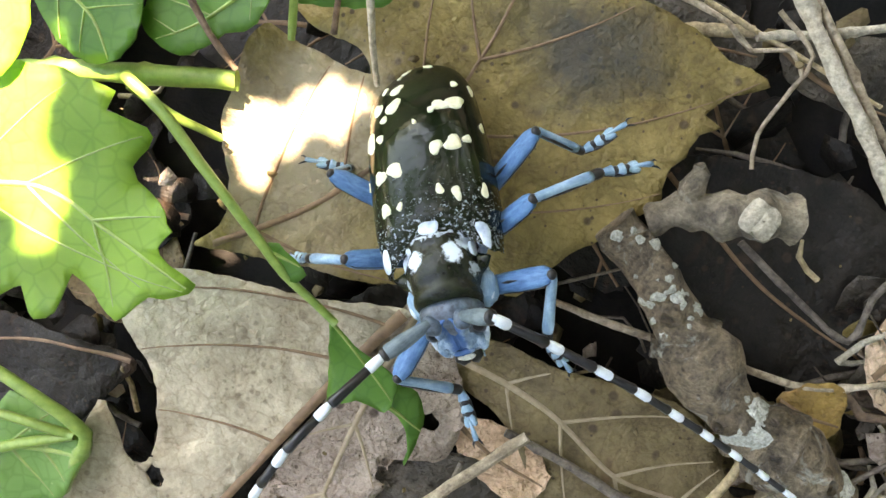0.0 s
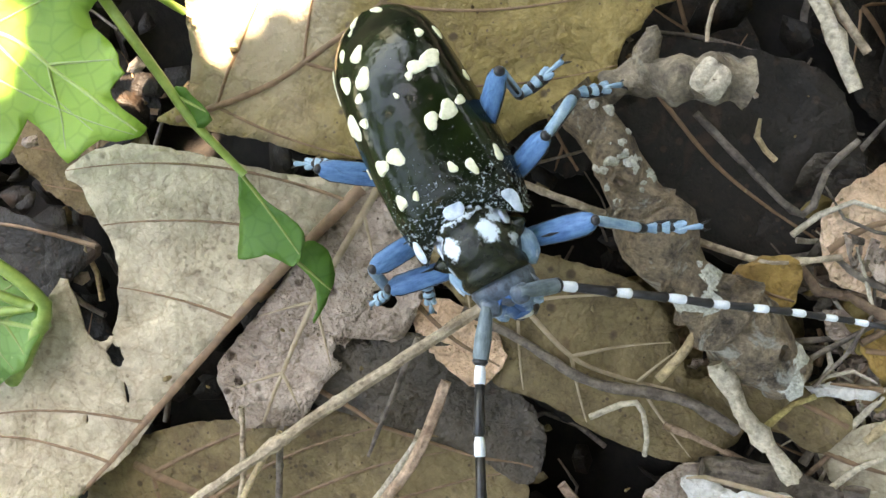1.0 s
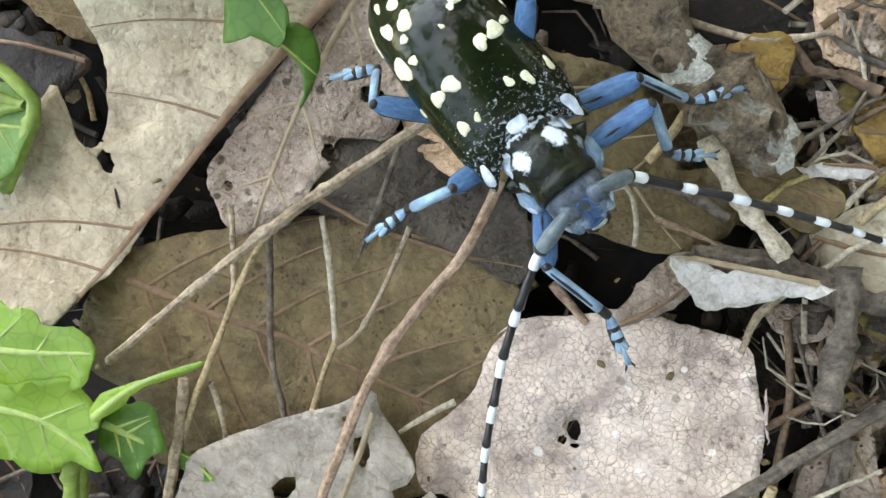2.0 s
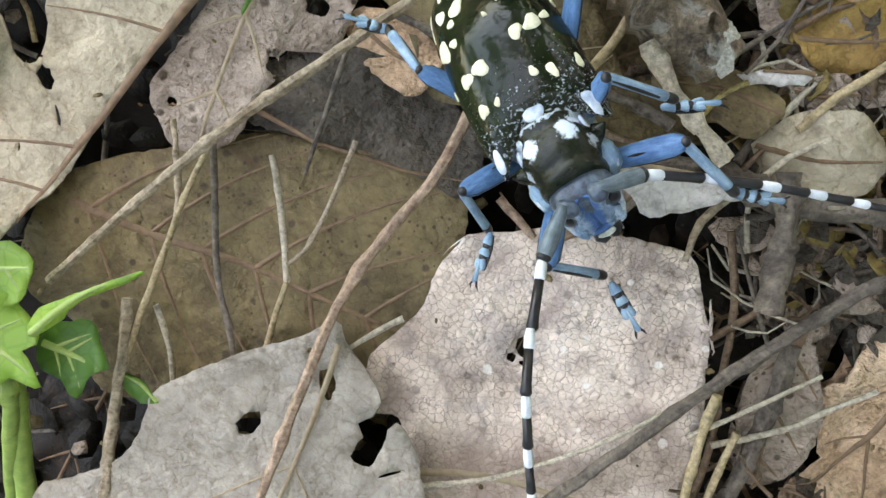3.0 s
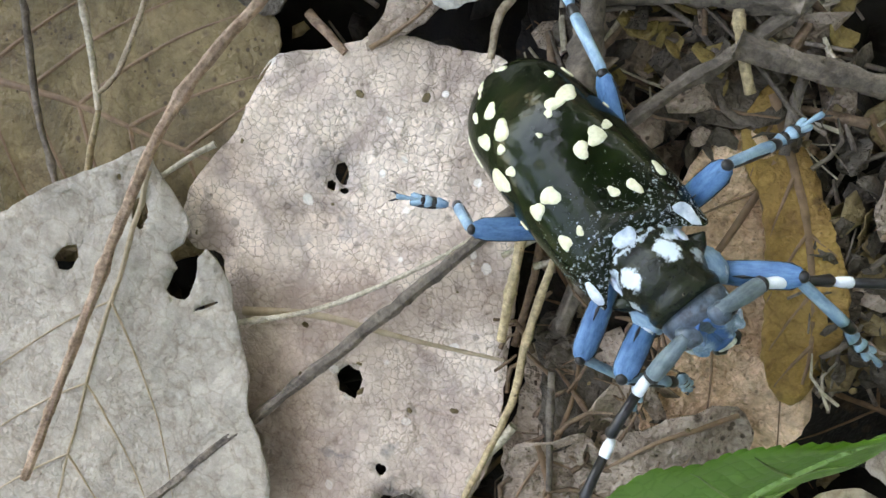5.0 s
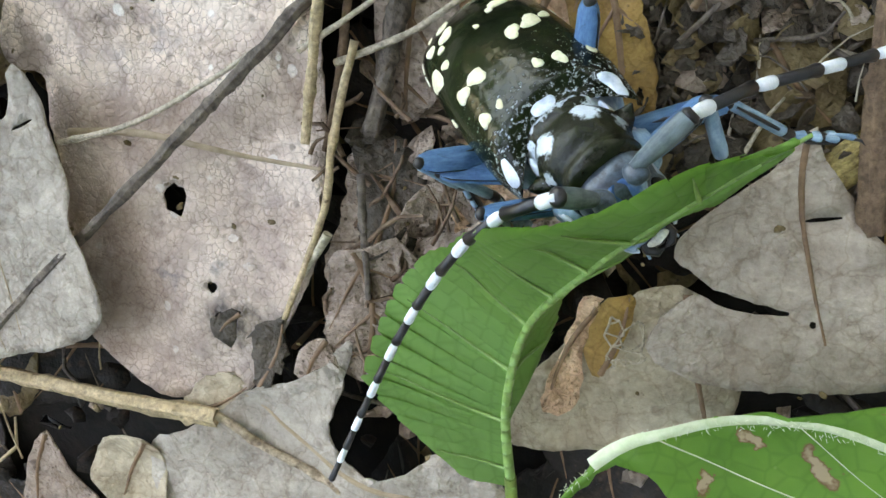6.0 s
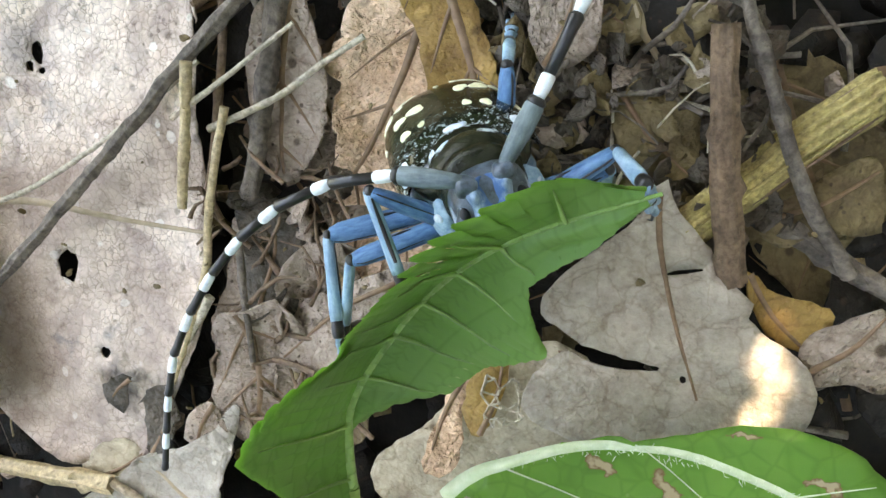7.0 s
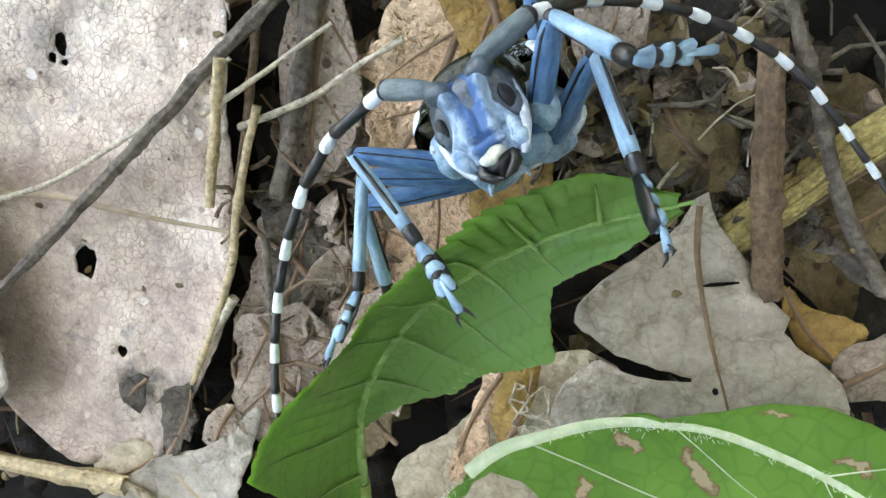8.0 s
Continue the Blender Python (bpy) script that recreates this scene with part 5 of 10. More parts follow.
def along(values, f):
    """A value at the share f of the way through a row of evenly spaced ones."""
    f = min(1.0, max(0.0, f)) * (len(values) - 1)
    i = min(len(values) - 2, int(f))
    return values[i] + (values[i + 1] - values[i]) * (f - i)


def leaf_strip(k, widths, way):
    """One narrow strip of a half blade, from the midrib to the toothed margin; its ends tuck under its neighbours."""
    bm = bmesh.new()
    ds = LEAF_LONG / LEAF_STRIPS
    rows = []
    for i in range(9):
        u = 0.72 * (i / 4.0 - 1)
        w = max(0.05, along(widths, (k + 0.5 + u) / LEAF_STRIPS))
        w += 0.08 * ((u + 0.5) % 1.0 - 0.5) * (w > 1.2) - 0.05 * w * (max(0.0, abs(u) - 0.4) / 0.32) ** 2
        row = []
        for j in range(11):
            v = j / 10
            x = u * ds * (1 + (0.26 if way > 0 else 0.2) * v) + LEAF_LEAN * w * v
            f = (k + 0.5 + u) * 22.0 / LEAF_STRIPS
            z = 0.45 * noise.noise(Vector((f * 0.33, v * 2.2, way * 9.0))) * min(1.0, v * 3)
            z += 0.06 * math.cos(math.pi * f * 0.667) * min(1.0, v * 4) + 0.06 * noise.noise(Vector((f * 1.3, v * 8.0, way * 4.0)))
            z -= way * 0.04 * max(0.0, abs(u) - 0.5) / 0.22
            row.append(bm.verts.new(Vector((x, w * v, z)) * MM))
        rows.append(row)
    for p, q in zip(rows, rows[1:]):
        for j in range(10):
            face = (p[j], q[j], q[j + 1], p[j + 1])
            bm.faces.new(face if way > 0 else face[::-1])
    return bm


def build_folded_leaf():
    """A long leaf folded along its midrib. It bends as the beetle leans on it, so it is built in narrow strips, each hinged on the rib."""
    top = new("folded_green_leaf")
    tagged(top, "long toothed green leaf folded along its pale midrib", "leaf")
    ds = LEAF_LONG / LEAF_STRIPS
    for key, name, way, widths in (("upper", "upper_strip", 1, LEAF_UPPER), ("lower", "lower_strip", -1, LEAF_LOWER)):
        for k in range(LEAF_STRIPS):
            wide = along(widths, (k + 0.5) / LEAF_STRIPS)
            if wide < 0.6:
                continue
            strip = part(name, leaf_strip(k, widths, way), GREEN, top)
            blade = strip.modifiers.new("thickness", "SOLIDIFY")
            blade.thickness, blade.use_rim = 0.10 * MM, False
            LEAF_PIECES[key, k] = strip
            if wide > 2.0 and k % 4 == 1:
                bm = bmesh.new()
                tube(bm, [(LEAF_LEAN * wide * v, wide * v, way * (0.12 + 0.45 * noise.noise(Vector(((k + 0.5) * 7.26 / LEAF_STRIPS, v * 2.2, way * 9.0))) * min(1.0, v * 3) * way)) for v in (0.02, 0.25, 0.5, 0.7, 0.88)], [0.16, 0.13, 0.10, 0.07, 0.03], 6)
                part("side_vein", bm, VEIN_FOLDED, strip)
    for k in range(LEAF_STRIPS):
        bm = bmesh.new()
        r = 0.46 - 0.36 * k / LEAF_STRIPS
        tube(bm, [(-ds * 0.62, 0, 0), (0, 0, 0.03), (ds * 0.62, 0, 0)], [r * 1.02, r, r * 0.97], 10)
        LEAF_PIECES["rib", k] = part("midrib", bm, VEIN_FOLDED, top, "pale green midrib" if k == 0 else "")
    bm = bmesh.new()
    tube(bm, smooth_ring([(0.4, 0, 0), (-4.0, 0.2, -0.6), (-9.0, 0.6, -3.0), (-14.0, 1.0, -7.5), (-17.0, 1.2, -12.0)], 1.5, 0.0, 1, closed=False), 0.55, 10, 0.1)
    part("leaf_stalk", bm, GSTEM, LEAF_PIECES["rib", 0], "green leaf stalk")
    return top


def leaf_poses(points, upper, lower):
    """The pose of every piece of the folded leaf for one bend of its midrib; upper and lower are the tilts of the two halves along it."""
    fine = smooth_ring(points, 0.25, 0.0, 1, closed=False)
    far = [0.0]
    for p, q in zip(fine, fine[1:]):
        far.append(far[-1] + (q - p).length)

    def at(d):
        d = min(d, far[-1] * 0.9999)
        i = max(k for k in range(len(far) - 1) if far[k] <= max(d, 0.0))
        f = (d - far[i]) / max(1e-6, far[i + 1] - far[i])
        return fine[i].lerp(fine[i + 1], f)

    out = {}
    scale = far[-1] / LEAF_LONG
    for k in range(LEAF_STRIPS):
        f = (k + 0.5) / LEAF_STRIPS
        d = f * LEAF_LONG * scale
        o = at(d)
        t = (at(d + 1.2) - at(d - 1.2)).normalized()
        h = Vector((0, 0, 1)).cross(t).normalized()
        up = t.cross(h)
        for key, tilt, sg in (("rib", 0.0, 1), ("upper", along(upper, f), 1), ("lower", along(lower, f), -1)):
            w = sg * math.cos(radians(tilt)) * h + math.sin(radians(tilt)) * up
            n = t.cross(w)
            m = Matrix((t, w, n)).transposed().to_4x4()
            m.translation = o * MM
            out[key, k] = m
    return out


vine = build_vine()
folded_leaf = build_folded_leaf()



def build_stub(a, b, c, d):
    """A knobby broken twig with a round cut face."""
    stub = new("twig_stub")
    tagged(stub, "short knobby twig stub with a pale round cut face", "stick")
    bm = bmesh.new()
    line = smooth_ring([a, b, c, d], 0.5, 0.0, 2, closed=False)
    tube(bm, line, [1.3 + 0.7 * min(1.0, i / 12) + 0.25 * math.sin(i * 1.1) for i in range(len(line))], 18, 0.35, 4)
    part("body", bm, KNOB, stub)
    up = Vector((-0.15, -0.1, 1)).normalized()
    c = Vector(c)
    bm = bmesh.new()
    tube(bm, [c - up * 1.0, c + up * 0.6, c + up * 1.6, c + up * 1.8], [2.0, 2.15, 1.9, 1.4], 20, 0.14, 6)
    part("knob", bm, KNOB, stub)
    bm = bmesh.new()
    tube(bm, [c + up * 1.5, c + up * 1.95, c + up * 1.9, c + up * 1.6, c + up * 1.55], [1.75, 1.6, 1.2, 0.85, 0.06], 22, 0.35, 8)
    part("cut_face", bm, PALESTRAW, stub, "pale cut face")
    bm = bmesh.new()
    tube(bm, [c + up * 1.45, c + up * 1.7, c + up * 1.72], [0.6, 0.5, 0.05], 12, 0.5, 3)
    part("pith", bm, REDTWIG, stub, "rosy pith")
    bm = bmesh.new()
    q = Vector(b)
    tube(bm, [q, q + Vector((0.3, 2.2, 0.8)), q + Vector((0.8, 3.6, 1.4)), q + Vector((0.6, 4.3, 1.6))], [1.3, 1.25, 0.9, 0.5], 12, 0.4, 9)
    part("side_shoot", bm, KNOB, stub)
    return stub


build_stub((-1.9, 46.4, 2.5), (1.5, 47.4, 3.2), (7.3, 47.2, 4.6), (10.5, 47.0, 4.2))


def build_leaf_skeleton(x, y, z, w, h):
    """A patch of leaf eaten away to its net of veins."""
    rng = random.Random(8)
    pts = [Vector((x + rng.uniform(-w, w), y + rng.uniform(-h, h), z + rng.uniform(-0.3, 0.3))) for _ in range(34)]
    bm = bmesh.new()
    for i, q in enumerate(pts):
        for o in sorted(pts, key=lambda v: (v - q).length)[1:4]:
            tube(bm, [q, (q + o) / 2 + Vector((0, 0, 0.1)), o], [0.11, 0.08, 0.11], 5)
    return tagged(part("leaf_skeleton", bm, PALESTRAW), "pale net of veins of an eaten leaf", "leaf")


build_leaf_skeleton(41.5, -43.3, 0.9, 1.9, 2.4)


def add_bark_detail(bark):
    """Grey-white lichen crusts and a snapped side branch on the bark stick."""
    rng = random.Random(21)
    spine = [(-5.0, 46.0, 2.5), (-1.5, 41.8, 2.6), (2.0, 35.5, 2.8), (6.0, 29.2, 3.0), (10.9, 24.8, 2.6), (16.0, 19.7, 2.0)]
    line = smooth_ring(spine, 0.5, 0.0, 1, closed=False)
    for k in range(80):
        u = rng.random() ** 0.6
        q = line[min(len(line) - 2, int(u * (len(line) - 1)))]
        d = (line[min(len(line) - 1, int(u * (len(line) - 1)) + 1)] - q).normalized()
        side = d.cross(Vector((0, 0, 1))).normalized()
        a = rng.uniform(-1.2, 1.2)
        out = side * math.sin(a) + Vector((0, 0, 1)) * math.cos(a)
        c = q + out * (2.1 + 0.6 * u) * 1.04
        r = rng.uniform(0.4, 1.35) * (0.6 + 0.7 * (u > 0.55))
        t1 = out.orthogonal().normalized()
        t2 = out.cross(t1)
        bm = bmesh.new()
        m = 9
        ring = [bm.verts.new((c + (t1 * math.cos(j * math.tau / m) + t2 * math.sin(j * math.tau / m)) * r * rng.uniform(0.6, 1.3) - out * 0.25) * MM) for j in range(m)]
        inner = [bm.verts.new((c + (t1 * math.cos(j * math.tau / m) + t2 * math.sin(j * math.tau / m)) * r * rng.uniform(0.35, 0.7) + out * rng.uniform(0.05, 0.3)) * MM) for j in range(m)]
        for j in range(m):
            bm.faces.new((ring[j], ring[(j + 1) % m], inner[(j + 1) % m], inner[j]))
        bm.faces.new(inner)
        part("lichen_patch", bm, LICHEN, bark, "grey-white lichen crust" if k == 0 else "")
    for u, reach, r in ((0.28, 1.2, 1.0), (0.6, 1.5, 1.2), (0.86, 2.0, 1.5)):
        q = line[int(u * (len(line) - 1))]
        out = Vector((rng.uniform(-0.8, 0.8), rng.uniform(-0.4, 0.4), 1)).normalized()
        bm = bmesh.new()
        tube(bm, [q + out * 0.8, q + out * 2.0, q + out * (2.0 + reach * 0.6), q + out * (2.0 + reach)], [r * 1.4, r * 1.15, r, r * 0.5], 12, 0.6, int(u * 90))
        part("bark_knot", bm, BARK, bark)


add_bark_detail(bark_stick)


# ---- loose litter ----
def build_litter():
    """Crumbs of dry leaf, fibres and bits of twig that fill the hollows."""
    rng = random.Random(77)
    # the two DARK heaps have the shade of the hollows in their colour
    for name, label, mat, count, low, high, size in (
        ("leaf_crumbs", "leaf crumbs on the soil, near-black for the shade there", DARK, 900, -12.5, -6.0, 3.4),
        ("leaf_crumbs", "leaf crumbs in the hollows, near-black for the shade there", DARK, 420, -10.5, -4.5, 2.6),
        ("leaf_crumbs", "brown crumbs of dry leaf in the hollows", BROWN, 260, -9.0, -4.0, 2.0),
        ("leaf_crumbs", "rosy crumbs of dry leaf among twigs", PINKTAN, 150, -6.0, -2.5, 1.7),
    ):
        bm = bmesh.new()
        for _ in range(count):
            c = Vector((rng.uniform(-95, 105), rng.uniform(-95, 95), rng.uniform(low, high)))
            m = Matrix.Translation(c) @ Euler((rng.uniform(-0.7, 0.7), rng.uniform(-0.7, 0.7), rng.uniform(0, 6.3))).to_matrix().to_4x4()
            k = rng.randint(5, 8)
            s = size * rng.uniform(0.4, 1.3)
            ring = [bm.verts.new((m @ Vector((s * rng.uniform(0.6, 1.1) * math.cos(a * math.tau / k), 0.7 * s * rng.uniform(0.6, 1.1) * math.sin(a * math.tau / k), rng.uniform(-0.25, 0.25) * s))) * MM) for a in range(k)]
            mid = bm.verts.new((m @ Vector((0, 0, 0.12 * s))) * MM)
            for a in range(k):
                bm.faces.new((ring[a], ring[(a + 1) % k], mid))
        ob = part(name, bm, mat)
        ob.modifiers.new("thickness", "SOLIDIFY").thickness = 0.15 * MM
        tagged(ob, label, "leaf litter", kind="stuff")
    for label, mat, count, (x0, x1, y0, y1), low, high, size in (
        ("crumbled grey-brown leaf bits heaped on soil", PINKTAN, 18, (15.5, 29, -44, -24), -2.5, -0.6, 2.4),
        ("crumbled dark leaf bits heaped on soil", MOTTLED, 40, (17, 29, -46, -23), -3.4, -1.0, 1.8),
        ("brown curled leaf bits in the shade of twigs", BROWN, 110, (43, 62, -28, -5), -3.2, -0.2, 1.9),
        ("blackened curled leaf bits in the shade of twigs", MOTTLED, 260, (42, 64, -30, -4), -3.5, 0.4, 1.6),
        ("pale dusty leaf bits in the shade of twigs", PINKTAN, 18, (43, 62, -28, -5), -2.4, -0.4, 2.2),
        ("olive moss and leaf bits between twigs", OLIVE, 130, (19, 44, -4, 36), -2.6, 0.8, 1.6),
        ("torn grey-brown leaf bits between twigs", PINKTAN, 80, (19, 46, -8, 36), -2.6, 0.2, 2.6),
        ("dark torn leaf bits between twigs", MOTTLED, 150, (20, 46, -10, 40), -3.4, -0.2, 2.4),
        ("dusty brown crumbs strewn over dead leaves", BROWN, 160, (-70, 70, -60, 68), -1.0, 2.4, 0.45),
    ):
        bm = bmesh.new()
        for _ in range(count):
            c = Vector((rng.uniform(x0, x1), rng.uniform(y0, y1), rng.uniform(low, high)))
            m = Matrix.Translation(c) @ Euler((rng.uniform(-0.9, 0.9), rng.uniform(-0.9, 0.9), rng.uniform(0, 6.3))).to_matrix().to_4x4()
            s = size * rng.uniform(0.35, 1.4)
            k, bend = rng.randint(6, 10), rng.uniform(-0.5, 0.5)
            rings = []
            for f in (0.45, 1.0):
                ring = []
                for a in range(k):
                    u, v = f * math.cos(a * math.tau / k) * rng.uniform(0.7, 1.15), 0.65 * f * math.sin(a * math.tau / k) * rng.uniform(0.7, 1.15)
                    ring.append(bm.verts.new((m @ Vector((s * u, s * v, s * (bend * u * u + rng.uniform(-0.12, 0.12))))) * MM))
                rings.append(ring)
            mid = bm.verts.new((m @ Vector((0, 0, 0.05 * s))) * MM)
            for a in range(k):
                bm.faces.new((rings[0][a], rings[0][(a + 1) % k], mid))
                bm.faces.new((rings[1][a], rings[1][(a + 1) % k], rings[0][(a + 1) % k], rings[0][a]))
        ob = part("leaf_crumbs", bm, mat)
        ob.modifiers.new("thickness", "SOLIDIFY").thickness = 0.12 * MM
        tagged(ob, label, "leaf litter", kind="stuff")
    for name, label, mat, count, box, z0, z1, long, fat in (
        ("twig_litter", "thin grey twigs and fibres in the litter", GREYTWIG, 190, (-90, 100, -90, 90), -9.5, -4.0, 16, 0.28),
        ("twig_litter", "tan straw bits in the litter", STRAW, 70, (-90, 100, -90, 90), -8.0, -3.2, 12, 0.25),
        ("twig_litter", "tangled grey-brown twig pieces and bark fibres", GREYTWIG, 110, (20, 44, -6, 36), -4.0, 1.2, 15, 0.34),
        ("twig_litter", "tangled pale straws and fibres", PALESTRAW, 74, (19, 44, -6, 36), -2.5, 1.6, 10, 0.26),
        ("twig_litter", "fine curled root fibres in the shade", GREYTWIG, 90, (42, 64, -30, -4), -3.0, 0.6, 9, 0.2),
        ("twig_litter", "fine pale fibres in the shade", PALESTRAW, 36, (42, 64, -30, -4), -2.4, 0.6, 6, 0.16),
        ("twig_litter", "fine brown fibres on crumbled leaf", BROWNSTICK, 60, (14, 30, -46, -20), -1.6, 0.8, 7, 0.2),
        ("twig_litter", "brown twig pieces among pale fibres", BROWNSTICK, 50, (20, 42, -6, 30), -3.0, 0.8, 12, 0.4),
    ):
        bm = bmesh.new()
        for k in range(count):
            c = Vector((rng.uniform(box[0], box[1]), rng.uniform(box[2], box[3]), rng.uniform(z0, z1)))
            a, l = rng.uniform(0, math.pi), long * rng.uniform(0.3, 1.0)
            d = Vector((math.cos(a), math.sin(a), rng.uniform(-0.12, 0.12))) * l / 2
            bend = Vector((-d.y, d.x, rng.uniform(-0.5, 0.5))) * rng.uniform(-0.55, 0.55)
            pts = [c - d, c - d * 0.4 + bend * 0.7, c + d * 0.3 + bend, c + d]
            r = fat * rng.uniform(0.4, 1.5)
            tube(bm, pts, [r, r * 0.95, r * 0.85, r * 0.5], 6, 0.4, k)
        tagged(part(name, bm, mat), label, "twigs", kind="stuff")


build_litter()
# three of the four use DARK, so the gaps' shade is in their colour
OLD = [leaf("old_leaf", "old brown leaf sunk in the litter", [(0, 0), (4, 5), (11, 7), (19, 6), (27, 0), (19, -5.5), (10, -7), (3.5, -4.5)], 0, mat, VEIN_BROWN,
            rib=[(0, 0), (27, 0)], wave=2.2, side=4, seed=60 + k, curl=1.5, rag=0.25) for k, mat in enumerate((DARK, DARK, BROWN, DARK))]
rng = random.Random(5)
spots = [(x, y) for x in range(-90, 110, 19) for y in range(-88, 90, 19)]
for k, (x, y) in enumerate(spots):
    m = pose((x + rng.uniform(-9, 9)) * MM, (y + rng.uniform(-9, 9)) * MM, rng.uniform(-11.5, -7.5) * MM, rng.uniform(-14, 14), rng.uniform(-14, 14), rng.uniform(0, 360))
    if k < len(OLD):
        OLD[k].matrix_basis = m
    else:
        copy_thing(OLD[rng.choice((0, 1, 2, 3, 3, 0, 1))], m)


# ---- unseen foliage added overhead, which keeps the sun off but for a few flecks ----
VEILED = [(54.0, -40.0, 1.2, 4.6), (59.5, -40.5, 1.2, 3.6), (49.5, -42.0, 1.2, 2.8)]
FLECKS = [(-41.0, 54.9, 0.6, 1.0), (-37.5, 55.2, 0.6, 0.8), (-33.8, 56.4, 0.6, 0.7), (-30.0, 58.0, 0.6, 1.2), (-40.8, 51.6, 0.6, 0.5),
          (-55.5, 57.0, 15, 2.8), (-54.4, 52.0, 15, 1.9), (-53.0, 47.5, 15, 1.3), (-55.5, 63.5, 16, 3.4), (-46.0, 55.3, 9, 1.0),
          *VEILED]


# added sun blocker, never in view; left open only towards FLECKS
def build_sun_screen():
    rng = random.Random(12)
    side = Vector((0, 0, 1)).cross(SUN_FROM).normalized()
    up = SUN_FROM.cross(side)
    bm = bmesh.new()
    for i in range(-17, 18):
        for j in range(-15, 16):
            for layer in (0, 1):
                c = side * (i * 6.0 + rng.uniform(-3, 3)) + up * (j * 6.0 + rng.uniform(-3, 3)) + SUN_FROM * (240.0 + layer * 14 + rng.uniform(-4, 4))
                if any((c - Vector(f[:3])).cross(SUN_FROM).length < f[3] + 5.0 for f in FLECKS):
                    continue
                r = 5.2 * rng.uniform(0.85, 1.15)
                a0 = rng.uniform(0, 6.28)
                ring = []
                for k in range(8):
                    a = a0 + k * math.tau / 8
                    e = r * (1.0 if k % 4 else 1.35) * (0.8 if k % 4 == 2 else 1)
                    ring.append(bm.verts.new((c + side * e * math.cos(a) + up * e * math.sin(a) + SUN_FROM * rng.uniform(-1, 1)) * MM))
                bm.faces.new(ring)
    for i in range(-44, 45):
        for j in range(-40, 41):
            c = side * (i * 2.4 + rng.uniform(-0.6, 0.6)) + up * (j * 2.4 + rng.uniform(-0.6, 0.6)) + SUN_FROM * (226.0 + rng.uniform(-4, 4))
            gaps = [(c - Vector(f[:3])).cross(SUN_FROM).length - f[3] for f in FLECKS]
            if min(gaps) < 1.7:
                continue
            ring = [bm.verts.new((c + side * 2.3 * math.cos(k * math.tau / 6) + up * 2.1 * math.sin(k * math.tau / 6)) * MM) for k in range(6)]
            bm.faces.new(ring)
    # minute leaf bits added to thin the sunlight through these gaps
    for x, y, z, r in VEILED:
        reach = int((r + 3.0) / 1.1)
        for i in range(-reach, reach + 1):
            for j in range(-reach, reach + 1):
                c = Vector((x, y, z)) + side * (i * 1.1 + rng.uniform(-0.15, 0.15)) + up * (j * 1.1 + rng.uniform(-0.15, 0.15)) + SUN_FROM * (236.0 + rng.uniform(-4, 4))
                ring = [bm.verts.new((c + side * 0.54 * math.cos(k * math.tau / 6) + up * 0.54 * math.sin(k * math.tau / 6)) * MM) for k in range(6)]
                bm.faces.new(ring)
    ob = part("unseen_sun_screen", bm, SCREEN_LEAF, None, smooth=False)
    return tagged(ob, "unseen leaf screen added above to keep the sun off", "foliage", kind="stuff")


def build_sun_blocker():
    """One unseen leafy twig, added overhead to swing in and out of the sun's way."""
    side = Vector((0, 0, 1)).cross(SUN_FROM).normalized()
    up = SUN_FROM.cross(side)
    twig = new("swaying_sun_blocker")
    tagged(twig, "unseen leafy twig added to swing across a sun fleck", "twig")
    rng = random.Random(3)
    bm = bmesh.new()
    tube(bm, [side * -16 + up * -3, side * -4, side * 8 + up * 2, side * 17], [0.8, 0.7, 0.5, 0.3], 8)
    part("stem", bm, BROWNSTICK, twig)
    for i in range(-3, 4):
        for j in (-2, -1, 0, 1, 2):
            c = side * i * 4.6 + up * j * 4.6
            bm = bmesh.new()
            ring = [bm.verts.new((c + side * 4.3 * math.cos(k * math.tau / 10) * (1.25 if k in (0, 5) else 1) + up * 3.6 * math.sin(k * math.tau / 10) + SUN_FROM * rng.uniform(-0.6, 0.6)) * MM) for k in range(10)]
            bm.faces.new(ring)
            part("leaf_blade", bm, SCREEN_LEAF, twig, smooth=False)
    return twig


def build_sky_screen():
    """Unseen shrubs added all round; they leave the sky open on one side overhead, and a gap where the sun stands."""
    rng = random.Random(31)
    # skylight comes in only round this direction
    opening = Vector((-0.74, 0.36, 0.57)).normalized()
    bm = bmesh.new()
    for k in range(6500):
        d = Vector((rng.gauss(0, 1), rng.gauss(0, 1), abs(rng.gauss(0, 1)) * 0.9)).normalized()
        if (d.angle(opening) < radians(44 + 5 * noise.noise(d * 4)) and noise.noise(d * 6.5) < 0.16) or d.angle(SUN_FROM) < radians(9):
            continue
        c = d * rng.uniform(1.0, 1.5)
        m = Matrix.Translation(c) @ Euler((rng.uniform(0, 6.28), rng.uniform(0, 6.28), rng.uniform(0, 6.28))).to_matrix().to_4x4()
        r = rng.uniform(0.04, 0.075)
        ring = [bm.verts.new(m @ Vector((r * x, r * y, 0.12 * r * abs(y)))) for x, y in ((-1.2, 0), (-0.6, 0.5), (0, 0.62), (0.7, 0.4), (1.4, 0), (0.7, -0.4), (0, -0.62), (-0.6, -0.5))]
        bm.faces.new(ring)
    ob = part("unseen_sky_screen", bm, SCREEN_LEAF, None, smooth=False)
    return tagged(ob, "unseen foliage added all round to narrow the skylight", "foliage", kind="stuff")


build_sky_screen()
build_sun_screen()
swaying_sun_blocker = build_sun_blocker()

